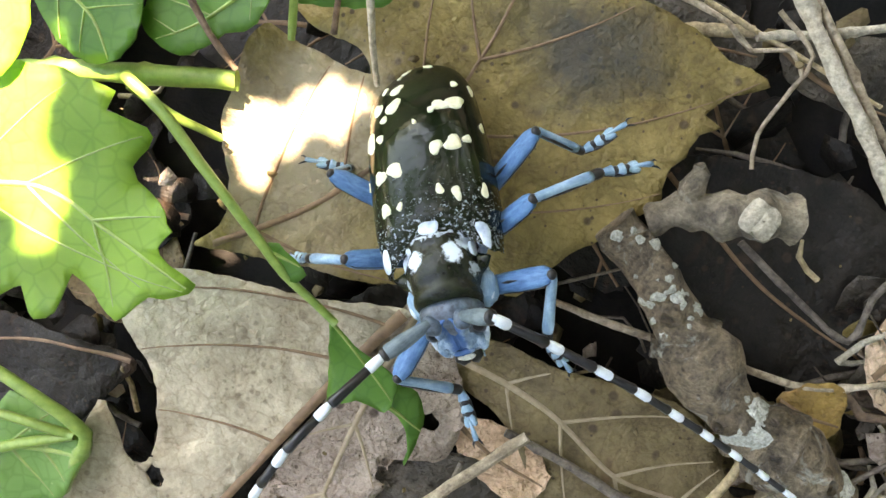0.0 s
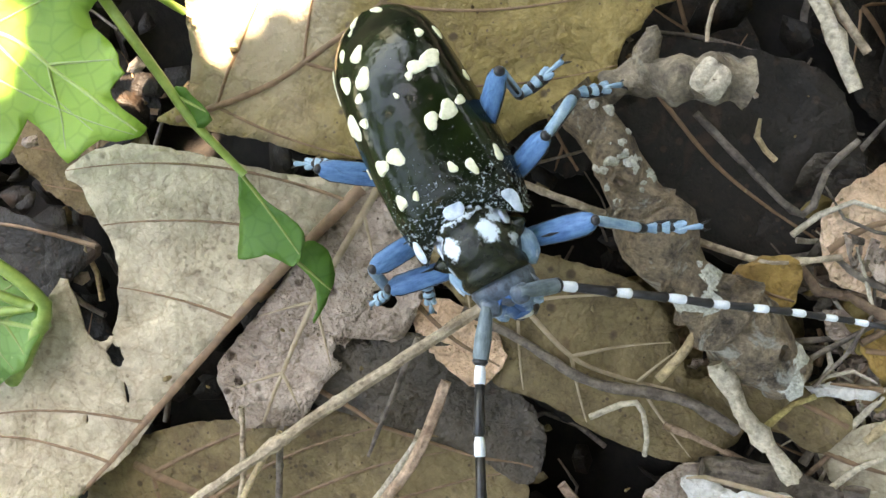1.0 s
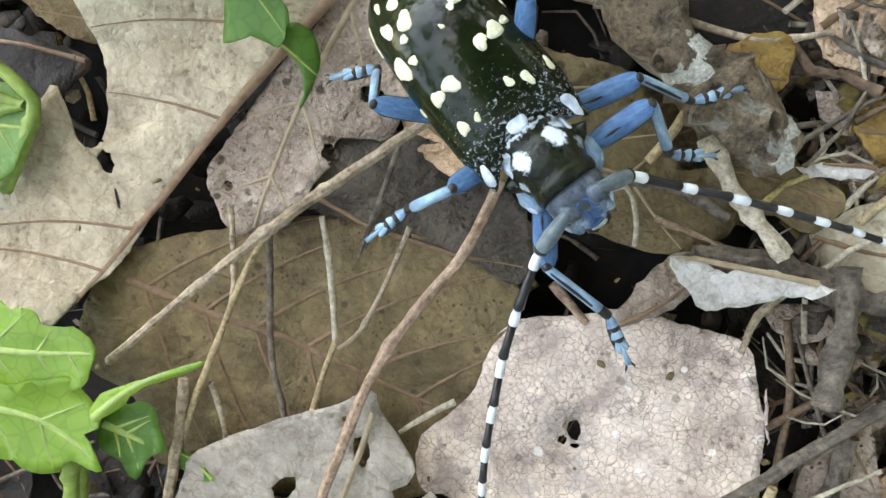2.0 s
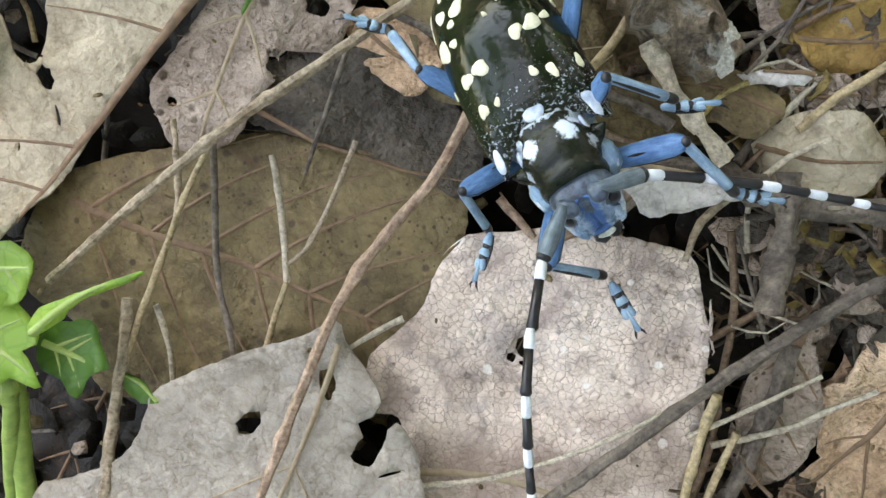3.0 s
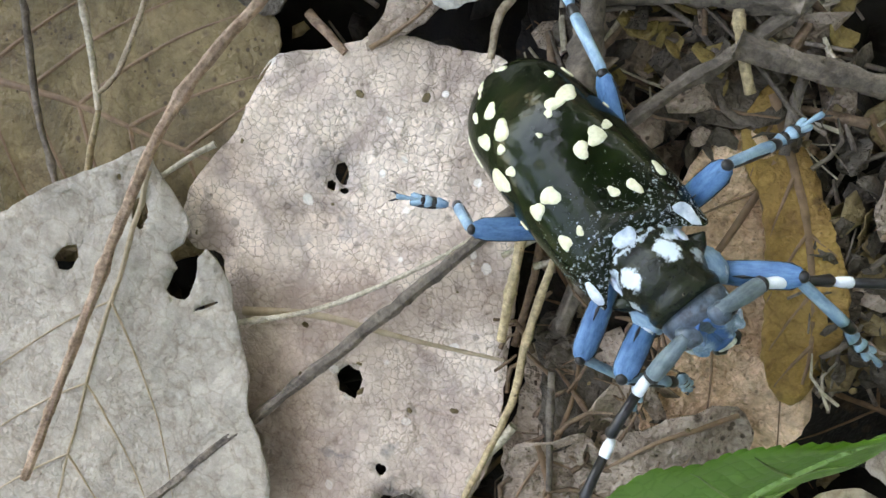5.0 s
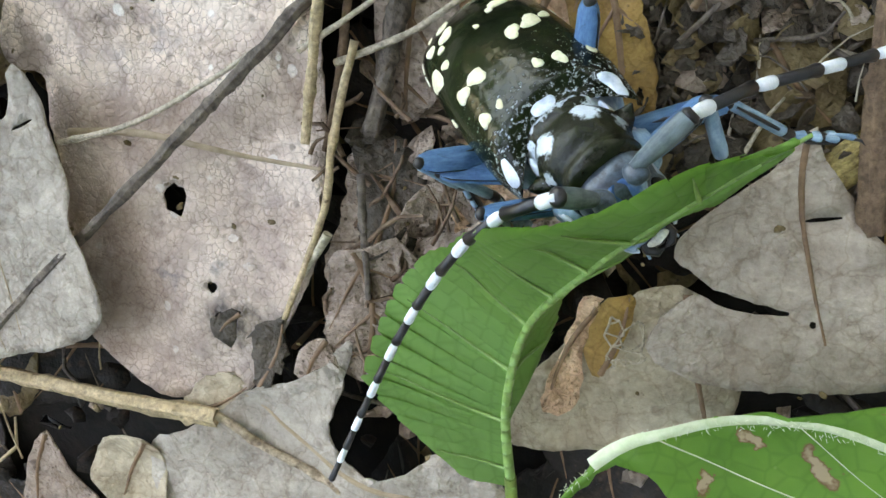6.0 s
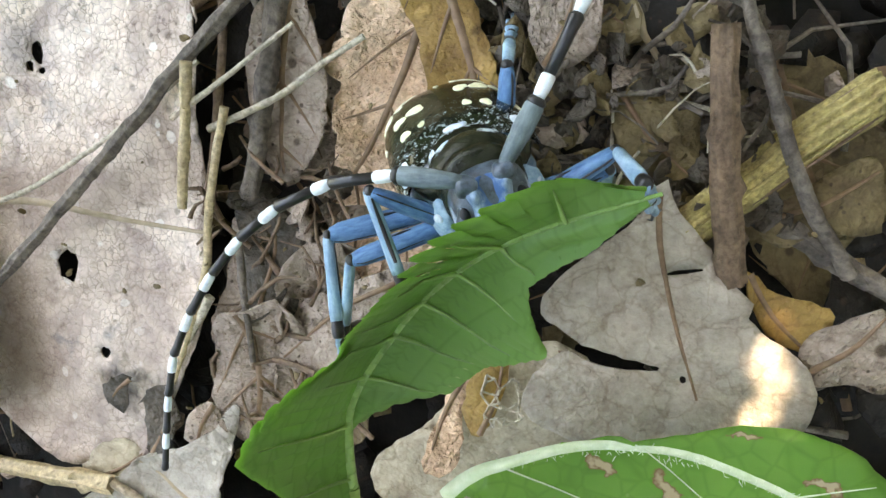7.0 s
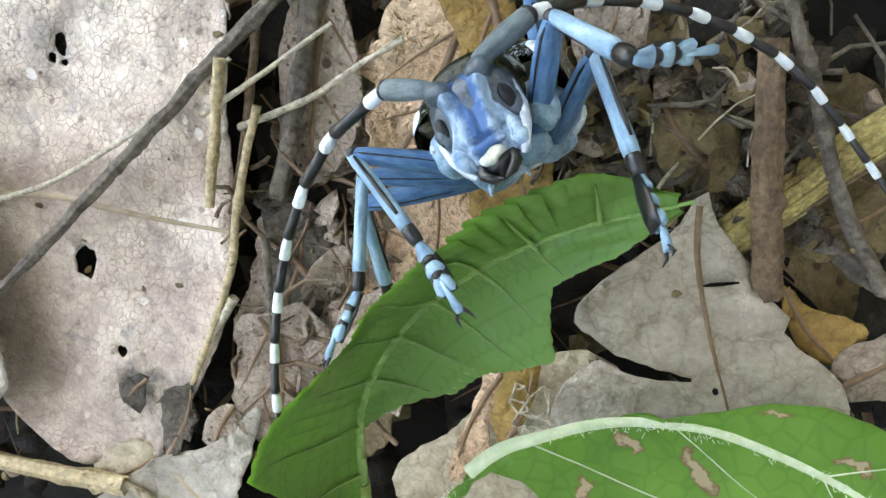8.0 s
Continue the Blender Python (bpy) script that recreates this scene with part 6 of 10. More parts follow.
# ---- the beetle ----
def elytra_mat():
    m, n, l, p = shader("elytra_black_green")
    a = tex(n, l, "Noise", 160, 3)
    c = ramp(n, l, a.outputs["Fac"], [(0.35, (0.004, 0.0065, 0.003)), (0.7, (0.013, 0.022, 0.006))]).outputs["Color"]
    co = n.new("ShaderNodeTexCoord")
    sep = n.new("ShaderNodeSeparateXYZ")
    l.new(co.outputs["Object"], sep.inputs["Vector"])
    near = n.new("ShaderNodeMapRange")
    near.inputs["From Min"].default_value = -8.0 * MM
    near.inputs["From Max"].default_value = 1.0 * MM
    l.new(sep.outputs["Y"], near.inputs["Value"])
    dust = tex(n, l, "Noise", 3000, 5, 0.8)
    add = n.new("ShaderNodeMath")
    add.operation = "MULTIPLY_ADD"
    l.new(near.outputs["Result"], add.inputs[0])
    add.inputs[1].default_value = 0.155
    l.new(dust.outputs["Fac"], add.inputs[2])
    fr = ramp(n, l, add.outputs["Value"], [(0.685, (0, 0, 0)), (0.735, (1, 1, 1))])
    c = mix(n, l, fr.outputs["Color"], c, (0.50, 0.58, 0.62))
    l.new(c, p.inputs["Base Color"])
    p.inputs["Roughness"].default_value = 0.14
    p.inputs["Specular IOR Level"].default_value = 0.2
    v = tex(n, l, "Voronoi", 1700)
    bump(n, l, p, v.outputs["Distance"], 0.12, 0.08)
    w = tex(n, l, "Noise", 300, 3)
    bump(n, l, p, w.outputs["Fac"], 0.35, 0.3)
    grains = ramp(n, l, add.outputs["Value"], [(0.66, (0, 0, 0)), (0.76, (1, 1, 1))])
    bump(n, l, p, grains.outputs["Color"], 0.5, 0.12)
    return m


ELYTRA = elytra_mat()
def hair_mat(name, light, dark, patchy=0.5, rough=0.6, grain=2200, streak=(1, 0.25, 1), bare=(0.012, 0.016, 0.022), spec=0.3, middle=None):
    """Short powdery hair over dark horn: fine streaks along the limb, with the horn showing through where it has rubbed off."""
    m, n, l, p = shader(name)
    fine = tex(n, l, "Noise", grain, 5, 0.7, stretch=streak)
    broad = tex(n, l, "Noise", 420, 4, 0.6, dist=0.5)
    c = ramp(n, l, fine.outputs["Fac"], [(0.34, dark), (0.66, light)]).outputs["Color"]
    tone = ramp(n, l, broad.outputs["Fac"], [(0.30, (0.62, 0.66, 0.74)), (0.68, (1.25, 1.2, 1.14))]).outputs["Color"]
    c = mix(n, l, 1.0, c, tone, "MULTIPLY")
    if middle:
        # thinner, deeper blue hair in the trough of the face, with dark bare patches low on it
        co = n.new("ShaderNodeTexCoord")
        wob = tex(n, l, "Noise", 800, 4, 0.7)
        warped = mix(n, l, 0.0009, co.outputs["Object"], wob.outputs["Color"], "LINEAR_LIGHT")
        sep = n.new("ShaderNodeSeparateXYZ")
        l.new(warped, sep.inputs["Vector"])
        off = n.new("ShaderNodeMath")
        off.operation = "ABSOLUTE"
        l.new(sep.outputs["X"], off.inputs[0])
        inner = n.new("ShaderNodeMapRange")
        inner.inputs["From Min"].default_value = 0.85 * MM
        inner.inputs["From Max"].default_value = 0.45 * MM
        inner.inputs["To Max"].default_value = 0.9
        l.new(off.outputs["Value"], inner.inputs["Value"])
        c = mix(n, l, inner.outputs["Result"], c, middle)
    worn = tex(n, l, "Noise", 620, 6, 0.75, dist=0.8)
    gone = ramp(n, l, worn.outputs["Fac"], [(0.60, (0, 0, 0)), (0.70, (patchy, patchy, patchy))])
    c = mix(n, l, gone.outputs["Color"], c, bare)
    l.new(c, p.inputs["Base Color"])
    p.inputs["Roughness"].default_value = rough
    p.inputs["Specular IOR Level"].default_value = spec
    bump(n, l, p, fine.outputs["Fac"], 0.5, 0.08)
    bump(n, l, p, broad.outputs["Fac"], 0.4, 0.2)
    return m


def thorax_mat():
    """Black wrinkled horn with two ragged patches of pale hair on its back and a frosted hind rim."""
    m, n, l, p = shader("thorax_dark")
    a = tex(n, l, "Noise", 700, 5, 0.65)
    c = ramp(n, l, a.outputs["Fac"], [(0.35, (0.004, 0.006, 0.003)), (0.7, (0.018, 0.024, 0.010))]).outputs["Color"]
    co = n.new("ShaderNodeTexCoord")
    wob = tex(n, l, "Noise", 900, 5, 0.75)
    warped = mix(n, l, 0.0011, co.outputs["Object"], wob.outputs["Color"], "LINEAR_LIGHT")
    fold = n.new("ShaderNodeVectorMath")
    fold.operation = "ABSOLUTE"
    l.new(warped, fold.inputs[0])
    for cx, cy, cz, rx, ry, rz, weight in ((1.55, 2.0, 2.7, 0.80, 1.0, 1.4, 1.0), (2.5, 1.0, 1.6, 0.5, 0.9, 1.2, 0.9), (0.9, 0.35, 3.0, 1.1, 0.22, 1.5, 0.6), (2.7, 3.4, 1.2, 0.4, 0.6, 0.8, 0.7)):
        mp = n.new("ShaderNodeMapping")
        mp.vector_type = "TEXTURE"
        mp.inputs["Location"].default_value = (cx * MM, cy * MM, cz * MM)
        mp.inputs["Scale"].default_value = (rx * MM, ry * MM, rz * MM)
        l.new(fold.outputs["Vector"], mp.inputs["Vector"])
        far = n.new("ShaderNodeVectorMath")
        far.operation = "LENGTH"
        l.new(mp.outputs["Vector"], far.inputs[0])
        f = ramp(n, l, far.outputs["Value"], [(0.70, (weight, weight, weight)), (1.0, (0, 0, 0))])
        c = mix(n, l, f.outputs["Color"], c, (0.62, 0.72, 0.79))
    l.new(c, p.inputs["Base Color"])
    p.inputs["Roughness"].default_value = 0.24
    p.inputs["Specular IOR Level"].default_value = 0.3
    bump(n, l, p, a.outputs["Fac"], 0.9, 0.25)
    fine = tex(n, l, "Noise", 2400, 3)
    bump(n, l, p, fine.outputs["Fac"], 0.4, 0.08)
    return m


SPOT = plain_mat("spot_cream", (0.84, 0.81, 0.60), (0.66, 0.63, 0.42), 0.8, 2500, 0.2)
FROST = hair_mat("hair_pale_blue", (0.74, 0.82, 0.88), (0.42, 0.52, 0.60), 0.55, 0.8, 1600, (1, 1, 1))
THORAX = thorax_mat()
HEADMAT = hair_mat("head_blue_grey", (0.115, 0.165, 0.21), (0.030, 0.042, 0.052), 0.8, 0.34, 1200, (1, 1, 1), spec=0.5)
FACE = hair_mat("face_blue", (0.38, 0.53, 0.66), (0.06, 0.14, 0.24), 0.9, 0.6, 1300, (1, 1, 0.4), middle=(0.03, 0.115, 0.29))
BLUE = hair_mat("leg_powder_blue", (0.11, 0.265, 0.46), (0.036, 0.125, 0.26), 0.4, 0.48)
PALEBLUE = hair_mat("leg_pale_blue", (0.34, 0.51, 0.62), (0.14, 0.28, 0.40), 0.35, 0.55)
BELLY = hair_mat("belly_blue", (0.46, 0.60, 0.72), (0.14, 0.27, 0.40), 0.4, 0.6, 1500)
BLACK = plain_mat("horn_black", (0.018, 0.018, 0.020), (0.006, 0.006, 0.007), 0.3, 1500, 0.5)
BAND = plain_mat("antenna_white", (0.84, 0.88, 0.90), (0.62, 0.68, 0.72), 0.7, 1800, 0.3)
LIP = hair_mat("lip_cream", (0.70, 0.72, 0.64), (0.34, 0.36, 0.30), 0.6, 0.5, 1500, (1, 1, 1))
SCAPE = hair_mat("antenna_base_grey", (0.19, 0.25, 0.27), (0.07, 0.10, 0.11), 0.5, 0.5, 1600)
EYE = plain_mat("eye_black", (0.010, 0.012, 0.018), (0.004, 0.005, 0.007), 0.3, 3000, 0.3)

LEN, HALF = 19.4, 5.4


def elytron_point(s, th, side, lift=0.0):
    """s: 0 at the base, 1 at the tip; th: 0 on the seam, 1 at the outer rim."""
    w = HALF * (0.90 + 0.10 * min(1.0, s / 0.12)) * (1 - 0.20 * max(0.0, (s - 0.35) / 0.65) ** 1.5)
    w *= math.sqrt(max(0.0, 1 - max(0.0, (s - 0.72) / 0.28) ** 2.4))
    h = 3.1 + 1.0 * math.sin(min(1.0, s / 0.5) * math.pi / 2) - 4.4 * max(0.0, (s - 0.42) / 0.58) ** 2
    base = -0.6
    if s < 0.06:
        h -= (0.06 - s) * 18
    a = th * math.pi / 2
    x = w * math.sin(a) ** 0.88 if a > 0 else 0.0
    z = base + (h - base) * max(0.0, math.cos(a)) ** 0.72
    if th > 0.999:
        z = base - 0.5
    fore = max(0.0, 1 - s / 0.22) ** 1.6
    y = -s * LEN + 2.1 * fore * math.sin(min(1.0, th / 0.78) * math.pi / 2) ** 2 - 0.5 * fore * max(0.0, (th - 0.78) / 0.22)
    q = Vector((x * side, y, z))
    if lift:
        c = Vector((0, -s * LEN, base - 1.0))
        q += (q - c).normalized() * lift
    return q


def build_elytron(beetle, side):
    bm = bmesh.new()
    ns, nt = 44, 18
    rows = [[bm.verts.new(elytron_point(i / ns, j / nt, side) * MM) for j in range(nt + 1)] for i in range(ns + 1)]
    for i in range(ns):
        for j in range(nt):
            f = (rows[i][j], rows[i + 1][j], rows[i + 1][j + 1], rows[i][j + 1])
            bm.faces.new(f if side > 0 else f[::-1])
    bmesh.ops.remove_doubles(bm, verts=bm.verts, dist=1e-6)
    wing = part("wing_case", bm, ELYTRA, beetle, "glossy black-green wing case with cream spots")
    shell = wing.modifiers.new("thickness", "SOLIDIFY")
    shell.thickness, shell.use_rim = 0.15 * MM, False
    return wing


def build_spot(wing, side, s, th, ls, lt, mat, seed):
    """A patch of short pale hair on the wing case; ls and lt are its half sizes in mm along and across."""
    rng = random.Random(seed)
    n, bm = 14, bmesh.new()
    k1, k2 = rng.uniform(0, 6), rng.uniform(0, 6)
    rings = []
    for f in (0.0, 0.55, 0.9, 1.0):
        ring = []
        for k in range(n):
            a = math.tau * k / n
            r = f * (1 + 0.16 * math.sin(2 * a + k1) + 0.14 * math.sin(3 * a + k2) + rng.uniform(-0.05, 0.05))
            ring.append(bm.verts.new(elytron_point(min(0.995, max(0.002, s + r * ls * math.cos(a) / LEN)), min(0.99, max(0.012, th + r * lt * math.sin(a) / (HALF * 1.45))), side, 0.09 if f < 0.95 else 0.0) * MM))
        rings.append(ring)
    for u, v in zip(rings, rings[1:]):
        for k in range(n):
            q = (u[k], u[(k + 1) % n], v[(k + 1) % n], v[k])
            bm.faces.new(q if side > 0 else q[::-1])
    bmesh.ops.remove_doubles(bm, verts=bm.verts, dist=1e-7)
    bmesh.ops.recalc_face_normals(bm, faces=bm.faces)
    return part("spot", bm, mat, wing)


def lathe_body(sections, sides=24, front=True):
    """A closed body through oval sections (y, half width, top, bottom, squareness)."""
    bm = bmesh.new()
    rings = []
    for y, w, top, bot, sq in sections:
        ring = []
        for k in range(sides):
            a = math.tau * k / sides
            c, s = math.cos(a), math.sin(a)
            x = w * math.copysign(abs(c) ** sq, c)
            z = (top + bot) / 2 + (top - bot) / 2 * math.copysign(abs(s) ** sq, s)
            ring.append(bm.verts.new(Vector((x, y, z)) * MM))
        rings.append(ring)
    for u, v in zip(rings, rings[1:]):
        for k in range(sides):
            bm.faces.new((u[k], v[k], v[(k + 1) % sides], u[(k + 1) % sides]))
    bm.faces.new(rings[0])
    bm.faces.new(rings[-1][::-1])
    bmesh.ops.recalc_face_normals(bm, faces=bm.faces)
    return bm


def blob(c, r, sub=2, turn=None):
    bm = bmesh.new()
    bmesh.ops.create_icosphere(bm, subdivisions=sub, radius=1.0)
    m = Matrix.Diagonal((*r, 1))
    m = Matrix.Translation(c) @ ((turn or Matrix()) @ m)
    for v in bm.verts:
        v.co = (m @ v.co) * MM
    return bm


def lumpy(bm, amount, seed):
    """Roughens a small rounded form."""
    for v in bm.verts:
        k = noise.noise(v.co / MM * 1.3 + Vector((seed * 5.1, 0, seed * 2.3)))
        v.co += v.normal * amount * k * MM
    return bm


def build_face(head):
    """The front of the head: two raised antenna bases, a trough with a groove between them, and cheek ridges."""
    bm = bmesh.new()
    nu, nv = 25, 25
    rows = []
    for j in range(nv):
        v = j / (nv - 1)
        z = 2.5 - 5.0 * v
        half = 2.25 - 0.75 * math.sin(math.pi * min(1.0, v / 0.75)) + 0.15 * v
        row = []
        for i in range(nu):
            u = 2.0 * i / (nu - 1) - 1
            x = u * half
            y = 7.2 + 1.15 * math.sin(min(1.0, v / 0.85) * math.pi / 2) - 0.55 * u * u
            y += 0.85 * math.exp(-((abs(x) - 1.25) / 0.55) ** 2 - ((z - 1.75) / 0.8) ** 2)
            y -= 0.45 * math.exp(-(x / 0.55) ** 2 - ((z - 1.5) / 1.3) ** 2)
            y -= 0.22 * math.exp(-(x / 0.10) ** 2) * (z > -1.2)
            y += 0.28 * math.exp(-((abs(x) - 0.85) / 0.28) ** 2 - ((z + 0.5) / 1.1) ** 2)
            y -= 0.35 * math.exp(-((z + 1.35) / 0.16) ** 2)
            y += 0.14 * noise.noise(Vector((x * 1.6, z * 1.6, 3.0)))
            row.append(bm.verts.new(Vector((x, y, z)) * MM))
        rows.append(row)
    for p, q in zip(rows, rows[1:]):
        for i in range(nu - 1):
            bm.faces.new((p[i], q[i], q[i + 1], p[i + 1]))
    bmesh.ops.recalc_face_normals(bm, faces=bm.faces)
    face = part("forehead", bm, FACE, head, "powder-blue grooved forehead")
    face.modifiers.new("thickness", "SOLIDIFY").thickness = 0.3 * MM


def build_beetle():
    beetle = new("longhorn_beetle")
    tagged(beetle, "black longhorn beetle with cream spots, powder-blue legs and banded antennae", "beetle")
    for side in (1, -1):
        wing = build_elytron(beetle, side)
        rows = SPOTS_RIGHT if side > 0 else SPOTS_LEFT
        for k, (s, th, a, b) in enumerate(rows):
            build_spot(wing, side, s, th, 0.9 * a, 0.9 * b, SPOT if s > 0.13 else FROST, 11 * k + side)
    part("abdomen", lathe_body([(-16.2, 1.2, -0.4, -1.6, 1), (-14.5, 3.2, 0, -3.2, 1), (-10, 4.9, 0.2, -4.4, 1), (-5, 5.2, 0.4, -4.8, 1), (-1, 4.9, 0.6, -4.8, 1), (0.4, 3.6, 1, -4.2, 1)]), BELLY, beetle, "blue-grey hairy underside")
    for k in range(4):
        y = -13.6 + 2.7 * k
        w = 3.75 + 0.42 * k
        part("belly_ring", lathe_body([(y - 0.25, w, -0.6, -3.7 - 0.32 * k, 1), (y, w + 0.25, -0.6, -4.1 - 0.32 * k, 1), (y + 0.25, w, -0.6, -3.75 - 0.32 * k, 1)]), FROST, beetle, "pale hair band")
    pron = part("pronotum", lathe_body([(-0.3, 3.2, 2.8, -3.5, 0.85), (0.2, 3.55, 3.2, -3.7, 0.85), (0.6, 3.6, 3.25, -3.7, 0.85), (0.95, 3.3, 2.95, -3.6, 0.85), (1.3, 3.45, 3.1, -3.7, 0.85), (2.3, 3.8, 3.35, -3.8, 0.85), (3.2, 3.65, 3.3, -3.8, 0.85),
                                        (3.9, 3.3, 3.0, -3.6, 0.85), (4.15, 3.15, 2.8, -3.5, 0.85), (4.5, 3.3, 3.0, -3.5, 0.85), (4.9, 3.3, 2.95, -3.4, 0.85), (5.35, 2.95, 2.6, -3.1, 0.85)], 32), THORAX, beetle, "dark glossy neck shield with pale patches")
    for side in (1, -1):
        bm = bmesh.new()
        tube(bm, [(3.2 * side, 2.4, 0.2), (4.2 * side, 2.4, 0.5), (4.9 * side, 2.3, 0.9)], [1.1, 0.6, 0.08], 10)
        part("spine", bm, THORAX, pron)
        part("side_patch", lumpy(blob((3.35 * side, 1.5, 0.7), (0.35, 0.9, 1.0), 3), 0.3, 3), FROST, pron, "pale blue hair patch")
    part("scutellum", lumpy(blob((0, -0.4, 3.12), (0.95, 0.7, 0.2), 3), 0.12, 4), FROST, beetle, "small pale shield between the wing cases")
    head = part("head", lathe_body([(4.9, 2.9, 2.6, -2.4, 0.8), (5.8, 3.1, 2.9, -2.7, 0.75), (6.7, 2.8, 2.7, -2.9, 0.72), (7.25, 2.3, 2.1, -3.2, 0.72), (7.6, 1.7, 0.8, -3.3, 0.75), (7.75, 1.2, -0.6, -3.2, 0.8)]), HEADMAT, beetle, "dark blue-grey head with a flat blue face")
    build_face(head)
    for side in (1, -1):
        part("antenna_socket", lumpy(blob((1.5 * side, 7.1, 2.35), (0.9, 0.8, 0.75), 3), 0.25, 2), HEADMAT, head)
        part("eye_rim", lumpy(blob((2.15 * side, 7.0, 0.0), (0.75, 0.5, 1.2), 3, Euler((0, radians(-14 * side), 0)).to_matrix().to_4x4()), 0.2, 1), HEADMAT, head, "dark hair rim")
        part("eye", blob((2.32 * side, 7.2, 0.1), (0.50, 0.34, 0.95), 3, Euler((0, radians(-14 * side), radians(-25 * side))).to_matrix().to_4x4()), EYE, head, "black kidney-shaped eye")
        part("cheek", lumpy(blob((1.85 * side, 7.6, -1.95), (0.55, 0.75, 1.15), 3), 0.3, 6), BELLY, head, "blue hairy cheek")
        part("cheek_stripe", lumpy(blob((1.5 * side, 8.0, -1.9), (0.2, 0.2, 0.8), 3, Euler((0, radians(16 * side), 0)).to_matrix().to_4x4()), 0.2, 2), BELLY, head, "pale blue hair stripe")
        bm = bmesh.new()
        tube(bm, [(2.8 * side, 6.0, 1.0), (2.85 * side, 6.7, -0.5), (2.5 * side, 7.4, -1.7), (1.95 * side, 7.95, -2.6), (1.6 * side, 8.1, -3.1)], [0.15, 0.3, 0.34, 0.3, 0.12], 10, 0.5, 3)
        part("cheek_ridge", bm, FROST, head, "white hair ridge behind the eye")
        part("side_plate", lumpy(blob((3.2 * side, 3.7, -1.7), (1.1, 1.6, 1.6), 3), 0.3, 5), PALEBLUE, beetle, "pale blue hairy side of the chest")
        part("side_ridge", lumpy(blob((3.7 * side, 3.7, -1.0), (0.4, 1.5, 0.4), 3), 0.25, 8), FROST, beetle, "white hair ridge")
        part("coxa", blob((1.6 * side, 3.2, -3.7), (1.25, 1.3, 1.1)), PALEBLUE, beetle, "pale blue hip joint")
        part("coxa", blob((2.1 * side, -1.2, -4.3), (1.4, 1.3, 0.9)), PALEBLUE, beetle, "pale blue hip joint")
        part("coxa", blob((2.3 * side, -4.9, -4.4), (1.6, 1.2, 0.8)), PALEBLUE, beetle, "pale blue hip joint")
        bm = bmesh.new()
        tube(bm, [(0.95 * side, 7.9, -2.8), (1.05 * side, 8.35, -3.2), (0.65 * side, 8.65, -3.6), (0.1 * side, 8.6, -3.8)], [0.44, 0.42, 0.3, 0.08], 10)
        part("mandible", bm, BLACK, head, "black curved jaw")
        bm = bmesh.new()
        tube(bm, [(0.8 * side, 7.5, -3.4), (1.2 * side, 7.9, -3.9), (1.3 * side, 8.3, -4.3)], [0.2, 0.18, 0.1], 8)
        part("palp", bm, BELLY, head)
    part("mouth", lumpy(blob((0, 7.95, -2.9), (1.2, 0.65, 0.8), 3), 0.35, 4), BLACK, head)
    part("face_shield", lumpy(blob((0, 8.35, -1.75), (1.1, 0.25, 0.3), 3), 0.2, 9), FACE, head, "pale blue hairy face shield")
    part("lip", lumpy(blob((0.05, 8.55, -2.4), (0.82, 0.2, 0.3), 3), 0.45, 7), LIP, head, "dull cream upper lip")
    for ob in beetle.children_recursive:
        if ob.name.startswith(("abdomen", "belly")):
            ob.data.transform(Matrix.Diagonal((0.93, 1.08, 0.9, 1)))
        elif ob == head or ob.parent == head:
            ob.data.transform(Matrix.Translation((0, 0, -0.75 * MM)) @ Matrix.Diagonal((0.84, 1.02, 0.9, 1)))
        elif ob == pron or ob.parent == pron:
            ob.data.transform(Matrix.Diagonal((0.84, 1.04, 0.92, 1)))
        elif not ob.name.startswith(("wing", "spot")):
            ob.data.transform(Matrix.Diagonal((0.9, 1.04, 0.92, 1)))
    return beetle


def limb_mesh(sections, sides=12):
    """A limb along +y through oval sections (y, half width, half height, z offset)."""
    return lathe_body([(y, w, zo + h, zo - h, 1.0) for y, w, h, zo in sections], sides)


def claw_pair(y):
    bm = bmesh.new()
    for sg in (1, -1):
        tube(bm, [(0.12 * sg, y - 0.1, 0), (0.38 * sg, y + 0.35, 0.05), (0.45 * sg, y + 0.75, -0.3)], [0.13, 0.1, 0.02], 6)
    return bm


